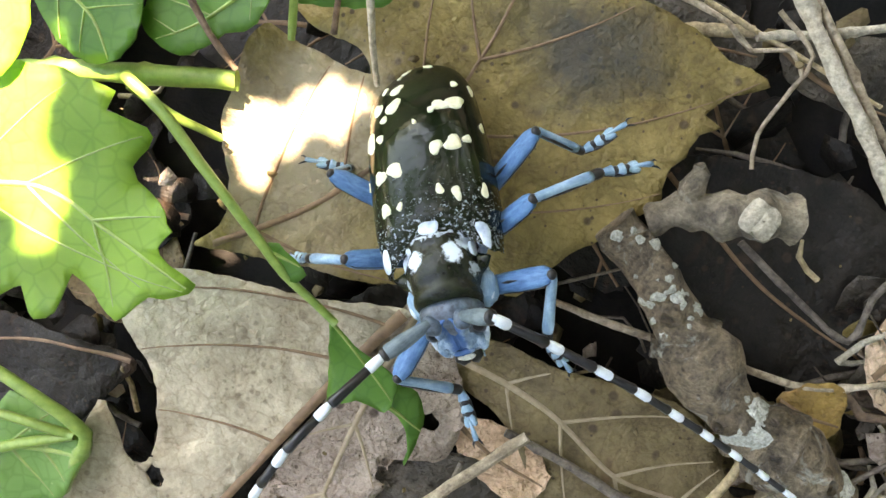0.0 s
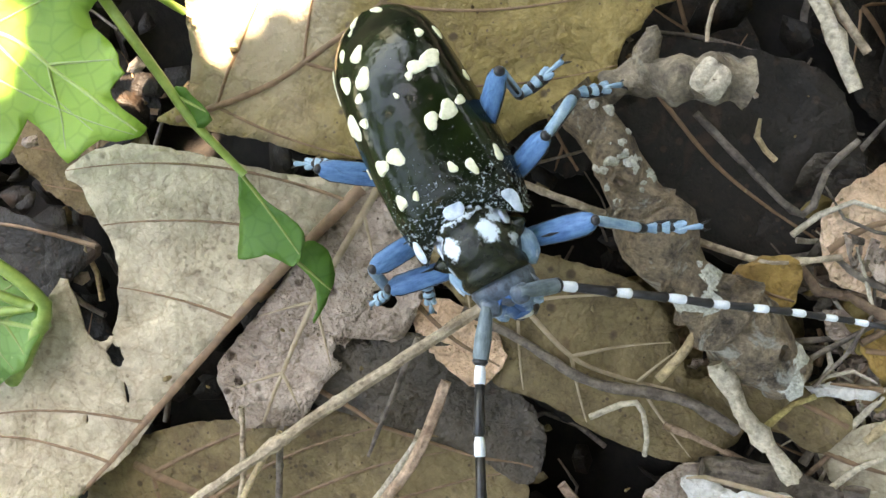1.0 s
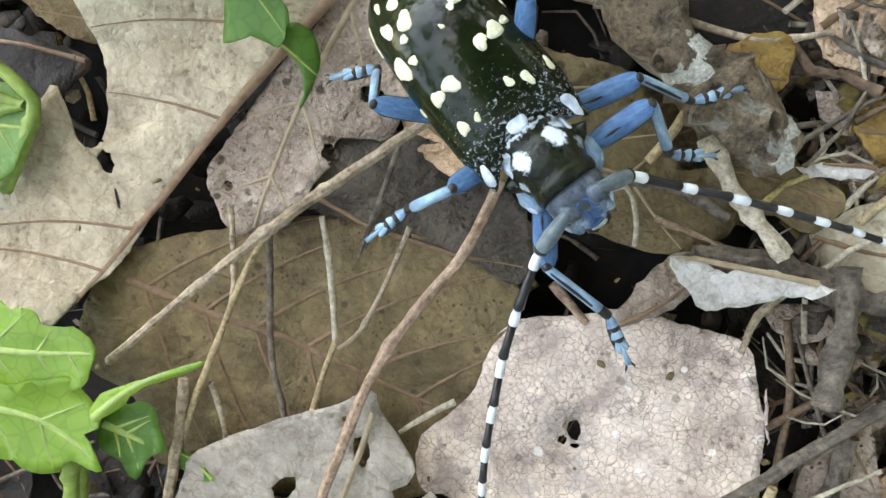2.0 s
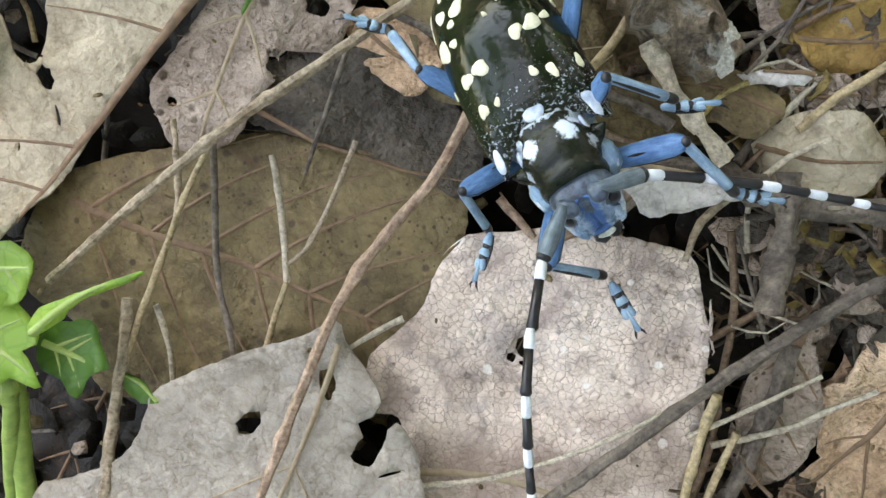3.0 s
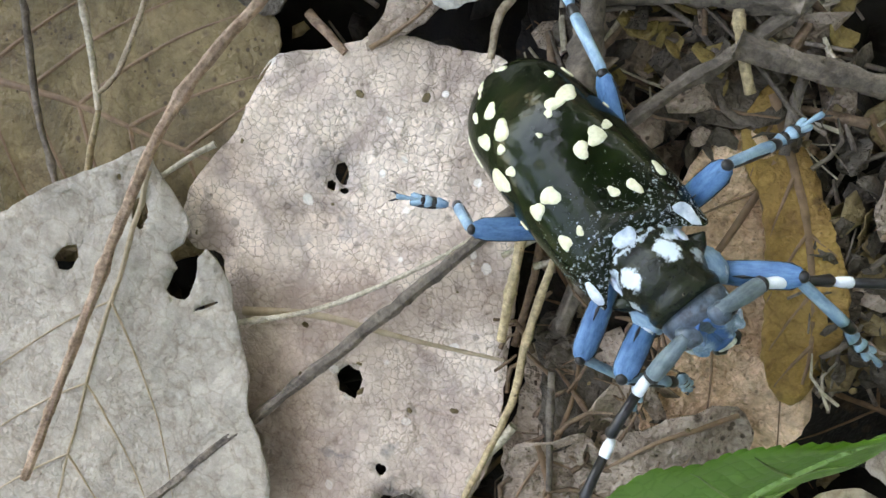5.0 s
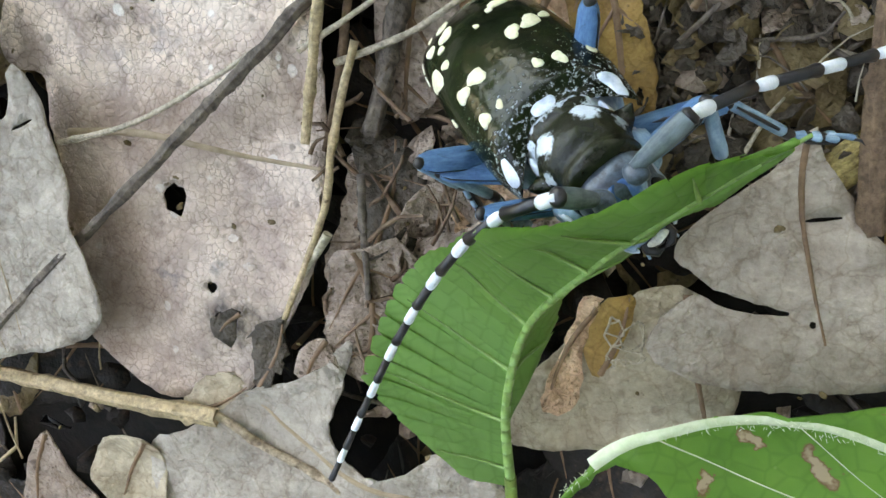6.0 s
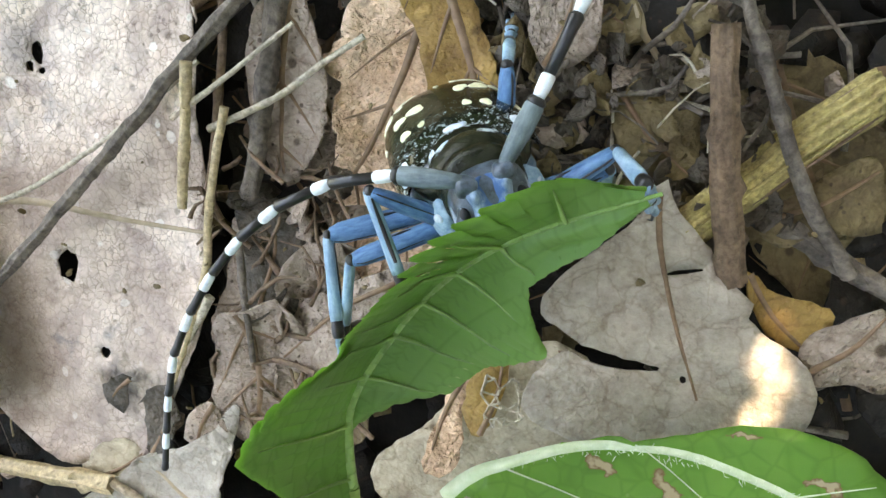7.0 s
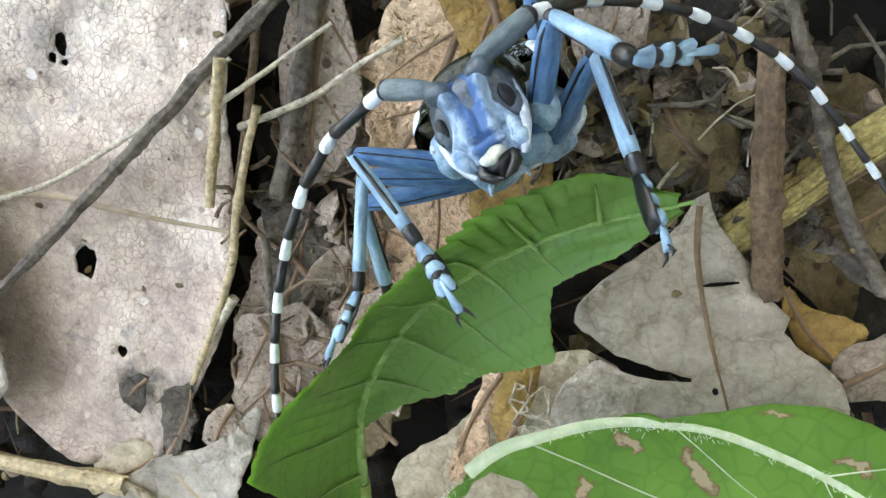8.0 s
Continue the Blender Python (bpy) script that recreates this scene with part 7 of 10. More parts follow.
def build_leg(beetle, key, thigh, shin):
    f = part("femur", limb_mesh([(-0.2, 0.40, 0.42, 0), (0.3, 0.6, 0.55, 0), (thigh * 0.3, 0.86, 0.66, 0), (thigh * 0.65, 0.98, 0.62, 0), (thigh * 0.88, 0.92, 0.52, 0), (thigh * 0.97, 0.66, 0.42, 0), (thigh, 0.34, 0.34, 0)], 16), BLUE, beetle, "powder-blue thigh")
    for sg in (1, -1):
        bm = bmesh.new()
        tube(bm, [(0.9 * sg * w, thigh * u, 0.02 - 0.05 * sg) for u, w in ((0.2, 0.80), (0.45, 1.0), (0.7, 1.06), (0.9, 0.98), (0.98, 0.6))], [0.02, 0.04, 0.05, 0.06, 0.04] if sg < 0 else [0.02, 0.06, 0.08, 0.09, 0.04], 8)
        part("dark_edge", bm, BLACK, f)
    bm = bmesh.new()
    tube(bm, [(0.22, thigh * u, z) for u, z in ((0.42, 0.60), (0.52, 0.62), (0.62, 0.60))], [0.03, 0.13, 0.03], 8, 0.4, 3)
    part("bare_spot", bm, BLACK, f)
    part("joint", blob((0, thigh - 0.05, 0.05), (0.46, 0.4, 0.46)), BLACK, f)
    t = part("tibia", limb_mesh([(-0.1, 0.32, 0.34, 0), (0.5, 0.42, 0.40, 0), (shin * 0.45, 0.46, 0.40, 0), (shin * 0.76, 0.52, 0.42, 0), (shin * 0.84, 0.46, 0.42, 0)]), PALEBLUE, beetle, "pale blue shin with a black end")
    bm = bmesh.new()
    tube(bm, [(0.40, shin * u, -0.08) for u in (0.06, 0.3, 0.5, 0.72)], [0.08, 0.14, 0.16, 0.14], 8)
    part("dark_edge", bm, BLACK, t)
    part("shin_end", limb_mesh([(shin * 0.80, 0.40, 0.38, 0), (shin * 0.88, 0.48, 0.43, 0), (shin * 0.96, 0.49, 0.42, 0), (shin, 0.40, 0.36, 0), (shin + 0.08, 0.25, 0.25, 0)]), BLACK, t)
    s = part("tarsus", limb_mesh([(-0.05, 0.2, 0.2, 0), (0.2, 0.32, 0.26, 0), (0.95, 0.54, 0.32, 0), (1.06, 0.3, 0.22, 0)]), PALEBLUE, beetle, "pale blue foot with black joints and claws")
    part("sole", limb_mesh([(0.1, 0.3, 0.12, -0.24), (1.2, 0.56, 0.14, -0.28), (2.4, 0.60, 0.14, -0.28), (3.3, 0.5, 0.12, -0.24)], 10), BLACK, s, "black foot sole")
    for y in (1.18, 2.2):
        part("foot_joint", limb_mesh([(y - 0.2, 0.34, 0.3, 0), (y, 0.40, 0.33, 0), (y + 0.2, 0.34, 0.3, 0)]), BLACK, s)
    part("foot_lobe", limb_mesh([(1.3, 0.3, 0.24, 0), (1.75, 0.54, 0.33, 0), (2.0, 0.57, 0.3, 0), (2.08, 0.3, 0.2, 0)]), PALEBLUE, s)
    for sg in (1, -1):
        bm = bmesh.new()
        tube(bm, [(0.14 * sg, 2.3, 0.05), (0.27 * sg, 2.7, 0.05), (0.34 * sg, 3.1, 0.02), (0.33 * sg, 3.32, 0.0)], [0.2, 0.29, 0.27, 0.1], 10)
        part("foot_lobe", bm, PALEBLUE, s)
    part("claw_joint", limb_mesh([(2.6, 0.12, 0.14, 0.16), (3.3, 0.16, 0.18, 0.16), (4.2, 0.26, 0.24, 0.08), (4.55, 0.24, 0.22, 0)]), PALEBLUE, s)
    part("claw", claw_pair(4.45), BLACK, s)
    MOVABLE[key + "_femur"], MOVABLE[key + "_tibia"], MOVABLE[key + "_tarsus"] = f, t, s


def build_antenna(beetle, key):
    for k, length in enumerate(ANTENNA):
        r = 0.42 * (1 - 0.045 * k)
        if k == 0:
            seg = part("antenna_segment", limb_mesh([(-0.2, 0.4, 0.4, 0), (0.4, 0.5, 0.5, 0), (length * 0.55, 0.66, 0.62, 0), (length * 0.9, 0.62, 0.6, 0), (length * 1.02, 0.4, 0.4, 0)]), SCAPE, beetle, "thick blue-grey base joint of the antenna")
            part("collar", limb_mesh([(length * 0.93, 0.55, 0.53, 0), (length * 0.98, 0.63, 0.6, 0), (length * 1.05, 0.42, 0.4, 0)]), BLACK, seg)
        else:
            cut = 0.30 if k < 3 else 0.40
            seg = part("antenna_segment", limb_mesh([(length * (cut - 0.04), r * 0.92, r * 0.92, 0), (length * 0.8, r, r, 0), (length * 0.96, r * 1.22, r * 1.18, 0), (length * 1.01, r * 0.8, r * 0.8, 0)], 10), BLACK, beetle, "black antenna joint with a white base band")
            part("white_band", limb_mesh([(-0.05, r * 0.8, r * 0.8, 0), (length * 0.12, r * 1.08, r * 1.08, 0), (length * cut * 0.9, r * 1.12, r * 1.12, 0), (length * cut, r * 0.95, r * 0.95, 0)], 10), BAND, seg)
        MOVABLE["antenna_%s%d" % (key, k)] = seg


MOVABLE = {}
ANTENNA = (4.0, 5.3, 4.7, 4.2, 3.9, 3.7, 3.5, 3.3, 3.1, 3.2)
SPOTS_RIGHT = [(0.84, 0.4, 0.63, 0.47), (0.79, 0.17, 0.79, 0.76), (0.70, 0.43, 1.05, 0.71), (0.665, 0.18, 1.05, 0.82), (0.60, 0.3, 0.42, 0.53), (0.524, 0.586, 1.37, 1.18), (0.50, 0.36, 0.47, 0.53), (0.31, 0.411, 0.79, 0.71), (0.31, 0.209, 0.74, 0.82), (0.341, 0.802, 0.47, 0.35), (0.158, 0.397, 0.63, 0.53), (0.142, 0.209, 0.37, 0.29), (0.784, 0.815, 0.84, 0.35), (0.92, 0.25, 0.32, 0.35), (0.03, 0.66, 0.55, 1.05), (0.965, 0.25, 0.5, 0.9), (0.72, 0.9, 1.0, 0.45)]
SPOTS_LEFT = [(0.60, 0.50, 0.79, 1.29), (0.585, 0.31, 0.68, 0.94), (0.565, 0.2, 0.37, 0.41), (0.37, 0.38, 0.79, 0.94), (0.36, 0.19, 0.74, 0.59), (0.39, 0.56, 0.47, 0.53), (0.165, 0.155, 0.47, 0.35), (0.142, 0.317, 0.58, 0.47), (0.158, 0.68, 0.53, 0.53), (0.03, 0.60, 0.6, 1.05), (0.73, 0.532, 0.42, 0.59), (0.517, 0.02, 0.32, 0.24), (0.96, 0.3, 0.5, 1.0), (0.72, 0.86, 0.7, 0.5), (0.5, 0.9, 0.6, 0.4)]
beetle = build_beetle()
for key, thigh, shin in (("fR", 7.8, 6.6), ("mR", 8.4, 7.0), ("hR", 9.6, 7.6), ("fL", 7.8, 6.6), ("mL", 8.4, 7.0), ("hL", 9.6, 7.6)):
    build_leg(beetle, key, thigh, shin)
for key in ("R", "L"):
    build_antenna(beetle, key)


# ---- what moves ----
def placed(x, y, z, rx, ry, rz):
    return pose(x * MM, y * MM, z * MM, rx, ry, rz)


def motions():
    walk(beetle, [
        (0, placed(-20.12, 44.94, 12.02, 32.7, 7.0, 196.7)),
        (0.5, placed(-16.40, 44.27, 13.54, 41.2, -2.7, 210.5)),
        (1, placed(-13.36, 34.95, 15.74, 10.1, 7.3, 210.2)),
        (1.5, placed(-9.80, 27.99, 16.53, 13.3, -4.4, 217.8)),
        (2, placed(-7.07, 21.20, 14.86, 13.3, 0.4, 220.3)),
        (2.2, placed(-6.14, 19.90, 14.15, 20.9, 3.1, 220.7)),
        (3.3, placed(2.47, 9.44, 16.53, 28.8, 10.3, 210.3)),
        (3.5, placed(4.64, 7.26, 17.23, 26.9, 8.8, 212.6)),
        (4, placed(10.68, 1.08, 16.76, 19.5, 7.2, 220.2)),
        (4.2, placed(12.35, -4.56, 19.09, 12.5, -0.9, 223.3)),
        (5.3, placed(30.11, -16.67, 13.81, 30.8, 3.1, 218.0)),
        (5.5, placed(32.29, -18.71, 13.86, 37.6, 1.0, 214.6)),
        (6, placed(38.09, -24.30, 14.50, 44.8, -9.4, 218.0)),
        (6.5, placed(43.30, -22.94, 14.20, 61.2, -16.6, 210.0)),
        (7, placed(42.78, -22.89, 10.34, 70.5, -16.5, -162.4)),
        (7.5, placed(42.20, -20.61, 14.65, 82.8, -1.0, -159.3)),
        (8, placed(42.01, -18.48, 15.58, 89.4, -0.7, -154.0)),
    ])
    walk(MOVABLE["fR_femur"], [
        (0, placed(1.50, 3.00, -3.20, -1.4, -0.0, -38.2)),
        (0.5, placed(1.50, 3.00, -3.20, 21.1, 4.5, -63.5)),
        (1, placed(1.50, 3.00, -3.20, 23.4, 16.0, -91.5)),
        (1.5, placed(1.50, 3.00, -3.20, 34.2, -7.2, -51.2)),
        (2, placed(1.50, 3.00, -3.20, 21.4, -14.3, -37.5)),
        (2.2, placed(1.50, 3.00, -3.20, 4.3, -13.8, -39.8)),
        (3.3, placed(1.50, 3.00, -3.20, 23.3, -15.5, -32.9)),
        (3.5, placed(1.50, 3.00, -3.20, 26.3, -6.0, -53.5)),
        (4, placed(1.50, 3.00, -3.20, -4.1, -6.8, -49.4)),
        (4.2, placed(1.50, 3.00, -3.20, 42.5, -2.7, -61.1)),
        (5.3, placed(1.50, 3.00, -3.20, 32.7, -5.1, -57.9)),
        (5.5, placed(1.50, 3.00, -3.20, 33.3, 6.2, -75.1)),
        (6, placed(1.50, 3.00, -3.20, 42.4, 13.1, -84.2)),
        (6.5, placed(1.50, 3.00, -3.20, 52.4, -4.4, -68.2)),
        (7, placed(1.50, 3.00, -3.20, 45.7, 2.6, -74.2)),
        (7.5, placed(1.50, 3.00, -3.20, 48.4, -10.6, -62.0)),
        (8, placed(1.50, 3.00, -3.20, 34.3, -4.3, -69.2)),
    ])
    walk(MOVABLE["fR_tibia"], [
        (0, placed(6.32, 9.13, -3.39, -55.8, -0.0, 84.1)),
        (0.5, placed(8.11, 6.05, -0.40, -77.5, 1.4, 84.7)),
        (1, placed(8.64, 1.97, -0.23, -79.8, -0.6, 84.3)),
        (1.5, placed(6.19, 7.46, 1.15, -91.6, -65.7, 78.8)),
        (2, placed(5.36, 9.19, -0.44, -70.2, -62.4, 80.0)),
        (2.2, placed(6.36, 9.07, -2.63, -76.1, -36.4, 92.0)),
        (3.3, placed(4.70, 9.46, -0.23, -63.2, -9.6, 102.6)),
        (3.5, placed(6.90, 7.45, 0.24, -53.1, -12.0, 101.1)),
        (4, placed(7.45, 8.01, -3.75, -78.3, -31.7, 91.6)),
        (4.2, placed(6.41, 6.00, 2.06, -66.5, -24.1, 94.3)),
        (5.3, placed(6.86, 6.81, 0.99, -79.2, -15.1, 97.3)),
        (5.5, placed(7.92, 4.23, 1.06, -78.1, -14.4, 97.4)),
        (6, placed(7.35, 2.39, 1.93, -80.1, 25.2, 104.9)),
        (6.5, placed(5.74, 5.21, 2.96, -110.8, 35.8, 103.7)),
        (7, placed(6.81, 4.24, 2.38, -96.7, -7.7, 114.4)),
        (7.5, placed(5.57, 6.38, 2.53, -107.1, -52.0, 124.9)),
        (8, placed(7.41, 5.59, 1.18, -87.7, -22.0, 120.1)),
    ])
    walk(MOVABLE["fR_tarsus"], [
        (0, placed(2.63, 9.51, -8.85, -20.0, -0.0, 4.6)),
        (0.5, placed(6.67, 6.03, -6.84, -54.5, -18.7, -19.9)),
        (1, placed(7.48, 2.15, -6.72, -52.5, -17.4, -18.8)),
        (1.5, placed(7.54, 13.33, -1.56, -31.5, -25.4, -28.3)),
        (2, placed(4.12, 14.99, -3.31, -23.3, -16.9, -11.1)),
        (2.2, placed(4.65, 12.82, -7.78, -8.6, -16.7, -10.2)),
        (3.3, placed(1.58, 9.77, -6.04, -38.6, -9.3, 6.9)),
        (3.5, placed(2.80, 7.76, -4.92, -46.4, -10.3, 5.9)),
        (4, placed(6.01, 11.37, -9.24, -49.2, 1.8, 16.8)),
        (4.2, placed(3.61, 8.27, -3.46, -63.4, -8.1, 10.2)),
        (5.3, placed(5.42, 8.32, -5.27, -89.7, -14.4, 8.7)),
        (5.5, placed(6.36, 5.65, -5.20, -105.6, -36.4, 11.9)),
        (6, placed(6.96, -0.58, -3.96, -122.2, 11.4, -8.9)),
        (6.5, placed(8.87, 2.27, -2.05, -124.9, -32.1, 19.1)),
        (7, placed(7.15, 5.36, -4.11, -127.9, -4.2, -2.1)),
        (7.5, placed(4.32, 11.57, -1.35, -121.1, -16.5, 6.5)),
        (8, placed(5.94, 7.60, -4.94, -66.0, 7.8, 5.0)),
    ])
    walk(MOVABLE["mR_femur"], [
        (0, placed(2.00, -1.20, -3.80, 44.7, -0.0, -79.6)),
        (0.5, placed(2.00, -1.20, -3.80, 45.1, 9.4, -89.0)),
        (1, placed(2.00, -1.20, -3.80, 36.6, 0.2, -78.3)),
        (1.5, placed(2.00, -1.20, -3.80, 45.4, 11.6, -91.4)),
        (2, placed(2.00, -1.20, -3.80, 52.0, -3.1, -78.6)),
        (2.2, placed(2.00, -1.20, -3.80, 60.1, -12.6, -72.1)),
        (3.3, placed(2.00, -1.20, -3.80, 33.3, -6.7, -77.8)),
        (3.5, placed(2.00, -1.20, -3.80, 43.2, -3.2, -82.3)),
        (4, placed(2.00, -1.20, -3.80, 43.7, -9.8, -75.3)),
        (4.2, placed(2.00, -1.20, -3.80, 38.2, -20.7, -62.4)),
        (5.3, placed(2.00, -1.20, -3.80, 5.4, -20.4, -63.0)),
        (5.5, placed(2.00, -1.20, -3.80, 37.7, -19.1, -66.6)),
        (6, placed(2.00, -1.20, -3.80, 36.2, 12.8, -106.7)),
        (6.5, placed(2.00, -1.20, -3.80, 40.0, -24.6, -62.0)),
        (7, placed(2.00, -1.20, -3.80, 4.5, -15.8, -84.6)),
        (7.267, placed(2.00, -1.20, -3.80, 13.5, -16.4, -81.1)),
        (7.5, placed(2.00, -1.20, -3.80, 22.6, -17.4, -77.8)),
        (8, placed(2.00, -1.20, -3.80, 30.2, -18.4, -75.7)),
    ])
    walk(MOVABLE["mR_tibia"], [
        (0, placed(7.87, -0.12, 2.11, -30.6, -0.0, -121.9)),
        (0.5, placed(7.95, -2.07, 2.07, -30.7, -12.5, -142.9)),
        (1, placed(8.61, 0.15, 1.21, -82.9, 17.5, -123.7)),
        (1.5, placed(7.87, -2.55, 2.06, -90.5, -21.7, -125.9)),
        (2, placed(7.00, 0.17, 2.81, -40.6, -1.6, -116.6)),
        (2.2, placed(5.49, 1.60, 3.31, -23.0, 22.2, -79.3)),
        (3.3, placed(8.75, 0.81, 0.78, -91.3, 1.9, -92.6)),
        (3.5, placed(8.02, -0.07, 1.95, -77.3, -6.4, -93.4)),
        (4, placed(7.63, 1.29, 1.92, -32.1, 12.5, -80.1)),
        (4.2, placed(7.00, 3.49, 1.06, -91.2, 23.3, -74.0)),
        (5.3, placed(9.33, 2.84, -3.06, -83.5, 20.5, -74.1)),
        (5.5, placed(7.43, 2.99, 1.05, -45.7, -2.6, -85.1)),
        (6, placed(8.17, -4.20, 1.04, -104.3, -7.8, -86.5)),
        (6.5, placed(6.64, 3.80, 1.11, -53.5, -32.5, -91.6)),
        (7, placed(10.32, -0.23, -3.17, -66.3, -20.6, -83.9)),
        (7.267, placed(9.98, 0.61, -1.92, -65.1, -4.3, -76.4)),
        (7.5, placed(9.38, 1.38, -0.72, -61.7, 11.6, -68.5)),
        (8, placed(8.71, 1.89, 0.20, -59.2, 7.1, -71.0)),
    ])
    walk(MOVABLE["mR_tarsus"], [
        (0, placed(12.99, -3.31, -1.45, -33.1, 0.0, -123.7)),
        (0.5, placed(10.96, -7.34, -1.42, 12.9, -0.8, -128.1)),
        (1, placed(10.48, 1.41, -5.41, -41.9, 6.9, -98.9)),
        (1.5, placed(6.30, -4.61, -4.44, -3.0, 5.4, -102.7)),
        (2, placed(11.70, -2.33, -1.75, -3.0, 5.8, -94.0)),
        (2.2, placed(11.63, 3.81, 0.78, 16.8, 4.8, -85.3)),
        (3.3, placed(8.60, 1.05, -6.22, -26.8, 8.2, -47.5)),
        (3.5, placed(9.51, -0.92, -4.84, -35.2, 1.4, -58.7)),
        (4, placed(13.33, 3.10, -1.71, 14.2, -3.9, -86.8)),
        (4.2, placed(6.10, 6.10, -5.37, -21.1, -1.3, -45.6)),
        (5.3, placed(9.43, 5.40, -9.58, -52.9, -11.7, -59.4)),
        (5.5, placed(12.31, 3.18, -3.95, -65.6, -13.0, -60.2)),
        (6, placed(6.50, -5.21, -5.68, -84.1, -13.8, -60.4)),
        (6.5, placed(10.71, 0.66, -3.64, -85.0, -39.5, -63.1)),
        (7, placed(13.36, -2.17, -9.17, -138.1, -49.8, -57.4)),
        (7.267, placed(12.97, 0.83, -8.24, -81.2, -28.8, -67.0)),
        (7.5, placed(12.01, 3.75, -6.76, -34.7, -9.9, -54.6)),
        (8, placed(11.86, 3.75, -5.76, -36.9, -7.5, -51.3)),
    ])
    walk(MOVABLE["hR_femur"], [
        (0, placed(2.20, -4.80, -3.80, 39.0, -0.0, -122.7)),
        (0.5, placed(2.20, -4.80, -3.80, 33.7, -3.1, -118.5)),
        (1, placed(2.20, -4.80, -3.80, 28.1, 0.3, -124.1)),
        (1.5, placed(2.20, -4.80, -3.80, 26.8, 12.1, -146.8)),
        (2, placed(2.20, -4.80, -3.80, 37.2, 2.0, -130.5)),
        (2.2, placed(2.20, -4.80, -3.80, 39.3, 6.1, -135.7)),
        (3.3, placed(2.20, -4.80, -3.80, 36.7, 6.6, -136.3)),
        (3.5, placed(2.20, -4.80, -3.80, 35.1, 13.0, -145.3)),
        (4, placed(2.20, -4.80, -3.80, 42.5, -7.4, -120.5)),
        (4.2, placed(2.20, -4.80, -3.80, 49.4, -1.3, -126.4)),
        (5.3, placed(2.20, -4.80, -3.80, 34.2, -2.0, -125.5)),
        (5.5, placed(2.20, -4.80, -3.80, 38.6, -1.1, -126.8)),
        (5.733, placed(2.20, -4.80, -3.80, 46.1, -10.8, -116.1)),
        (6, placed(2.20, -4.80, -3.80, 52.1, -21.7, -106.3)),
        (6.267, placed(2.20, -4.80, -3.80, 52.2, -30.1, -99.1)),
        (6.5, placed(2.20, -4.80, -3.80, 51.0, -38.5, -91.1)),
        (7, placed(2.20, -4.80, -3.80, 14.0, -37.8, -92.3)),
        (7.267, placed(2.20, -4.80, -3.80, 7.4, -42.0, -64.2)),
        (7.5, placed(2.20, -4.80, -3.80, -1.4, -43.2, -34.4)),
        (8, placed(2.20, -4.80, -3.80, 21.1, -36.6, -80.8)),
    ])
    walk(MOVABLE["hR_tibia"], [
        (0, placed(8.48, -8.83, 2.24, -53.7, -0.0, -171.2)),
        (0.5, placed(9.36, -8.36, 1.52, -69.3, 3.2, -169.4)),
        (1, placed(9.20, -9.57, 0.72, -71.9, 5.8, -168.5)),
        (1.5, placed(6.13, -12.47, 0.43, -31.1, -8.8, 179.9)),
        (2, placed(7.89, -9.92, 2.00, -48.2, -12.6, 175.3)),
        (2.2, placed(6.92, -10.57, 2.25, -34.3, -7.6, -178.9)),
        (3.3, placed(7.04, -10.82, 1.90, -11.4, -3.0, -168.1)),
        (3.5, placed(5.65, -11.96, 1.59, -28.0, -6.6, -178.3)),
        (4, placed(8.73, -7.67, 2.63, -82.0, 1.2, -172.8)),
        (4.2, placed(7.33, -8.38, 3.48, -63.0, -19.0, -179.2)),
        (5.3, placed(8.77, -9.26, 1.59, -33.1, 1.7, -160.6)),
        (5.5, placed(8.28, -9.21, 2.18, -20.9, 1.9, -160.3)),
        (5.733, placed(8.74, -6.56, 3.00, -45.2, -2.6, -167.1)),
        (6, placed(8.65, -3.77, 3.23, -69.1, -9.4, -171.6)),
        (6.267, placed(8.61, -1.97, 2.76, -65.4, -2.3, -168.6)),
        (6.5, placed(8.33, -0.28, 2.04, -61.3, 4.5, -165.2)),
        (7, placed(11.56, -3.75, -1.96, -112.5, 24.0, -164.1)),
        (7.267, placed(10.41, 0.08, -2.88, -71.6, 16.6, -163.8)),
        (7.5, placed(7.76, 3.02, -3.97, -31.9, 10.8, -168.5)),
        (8, placed(10.71, -1.34, -1.03, -62.1, 14.9, -164.6)),
    ])
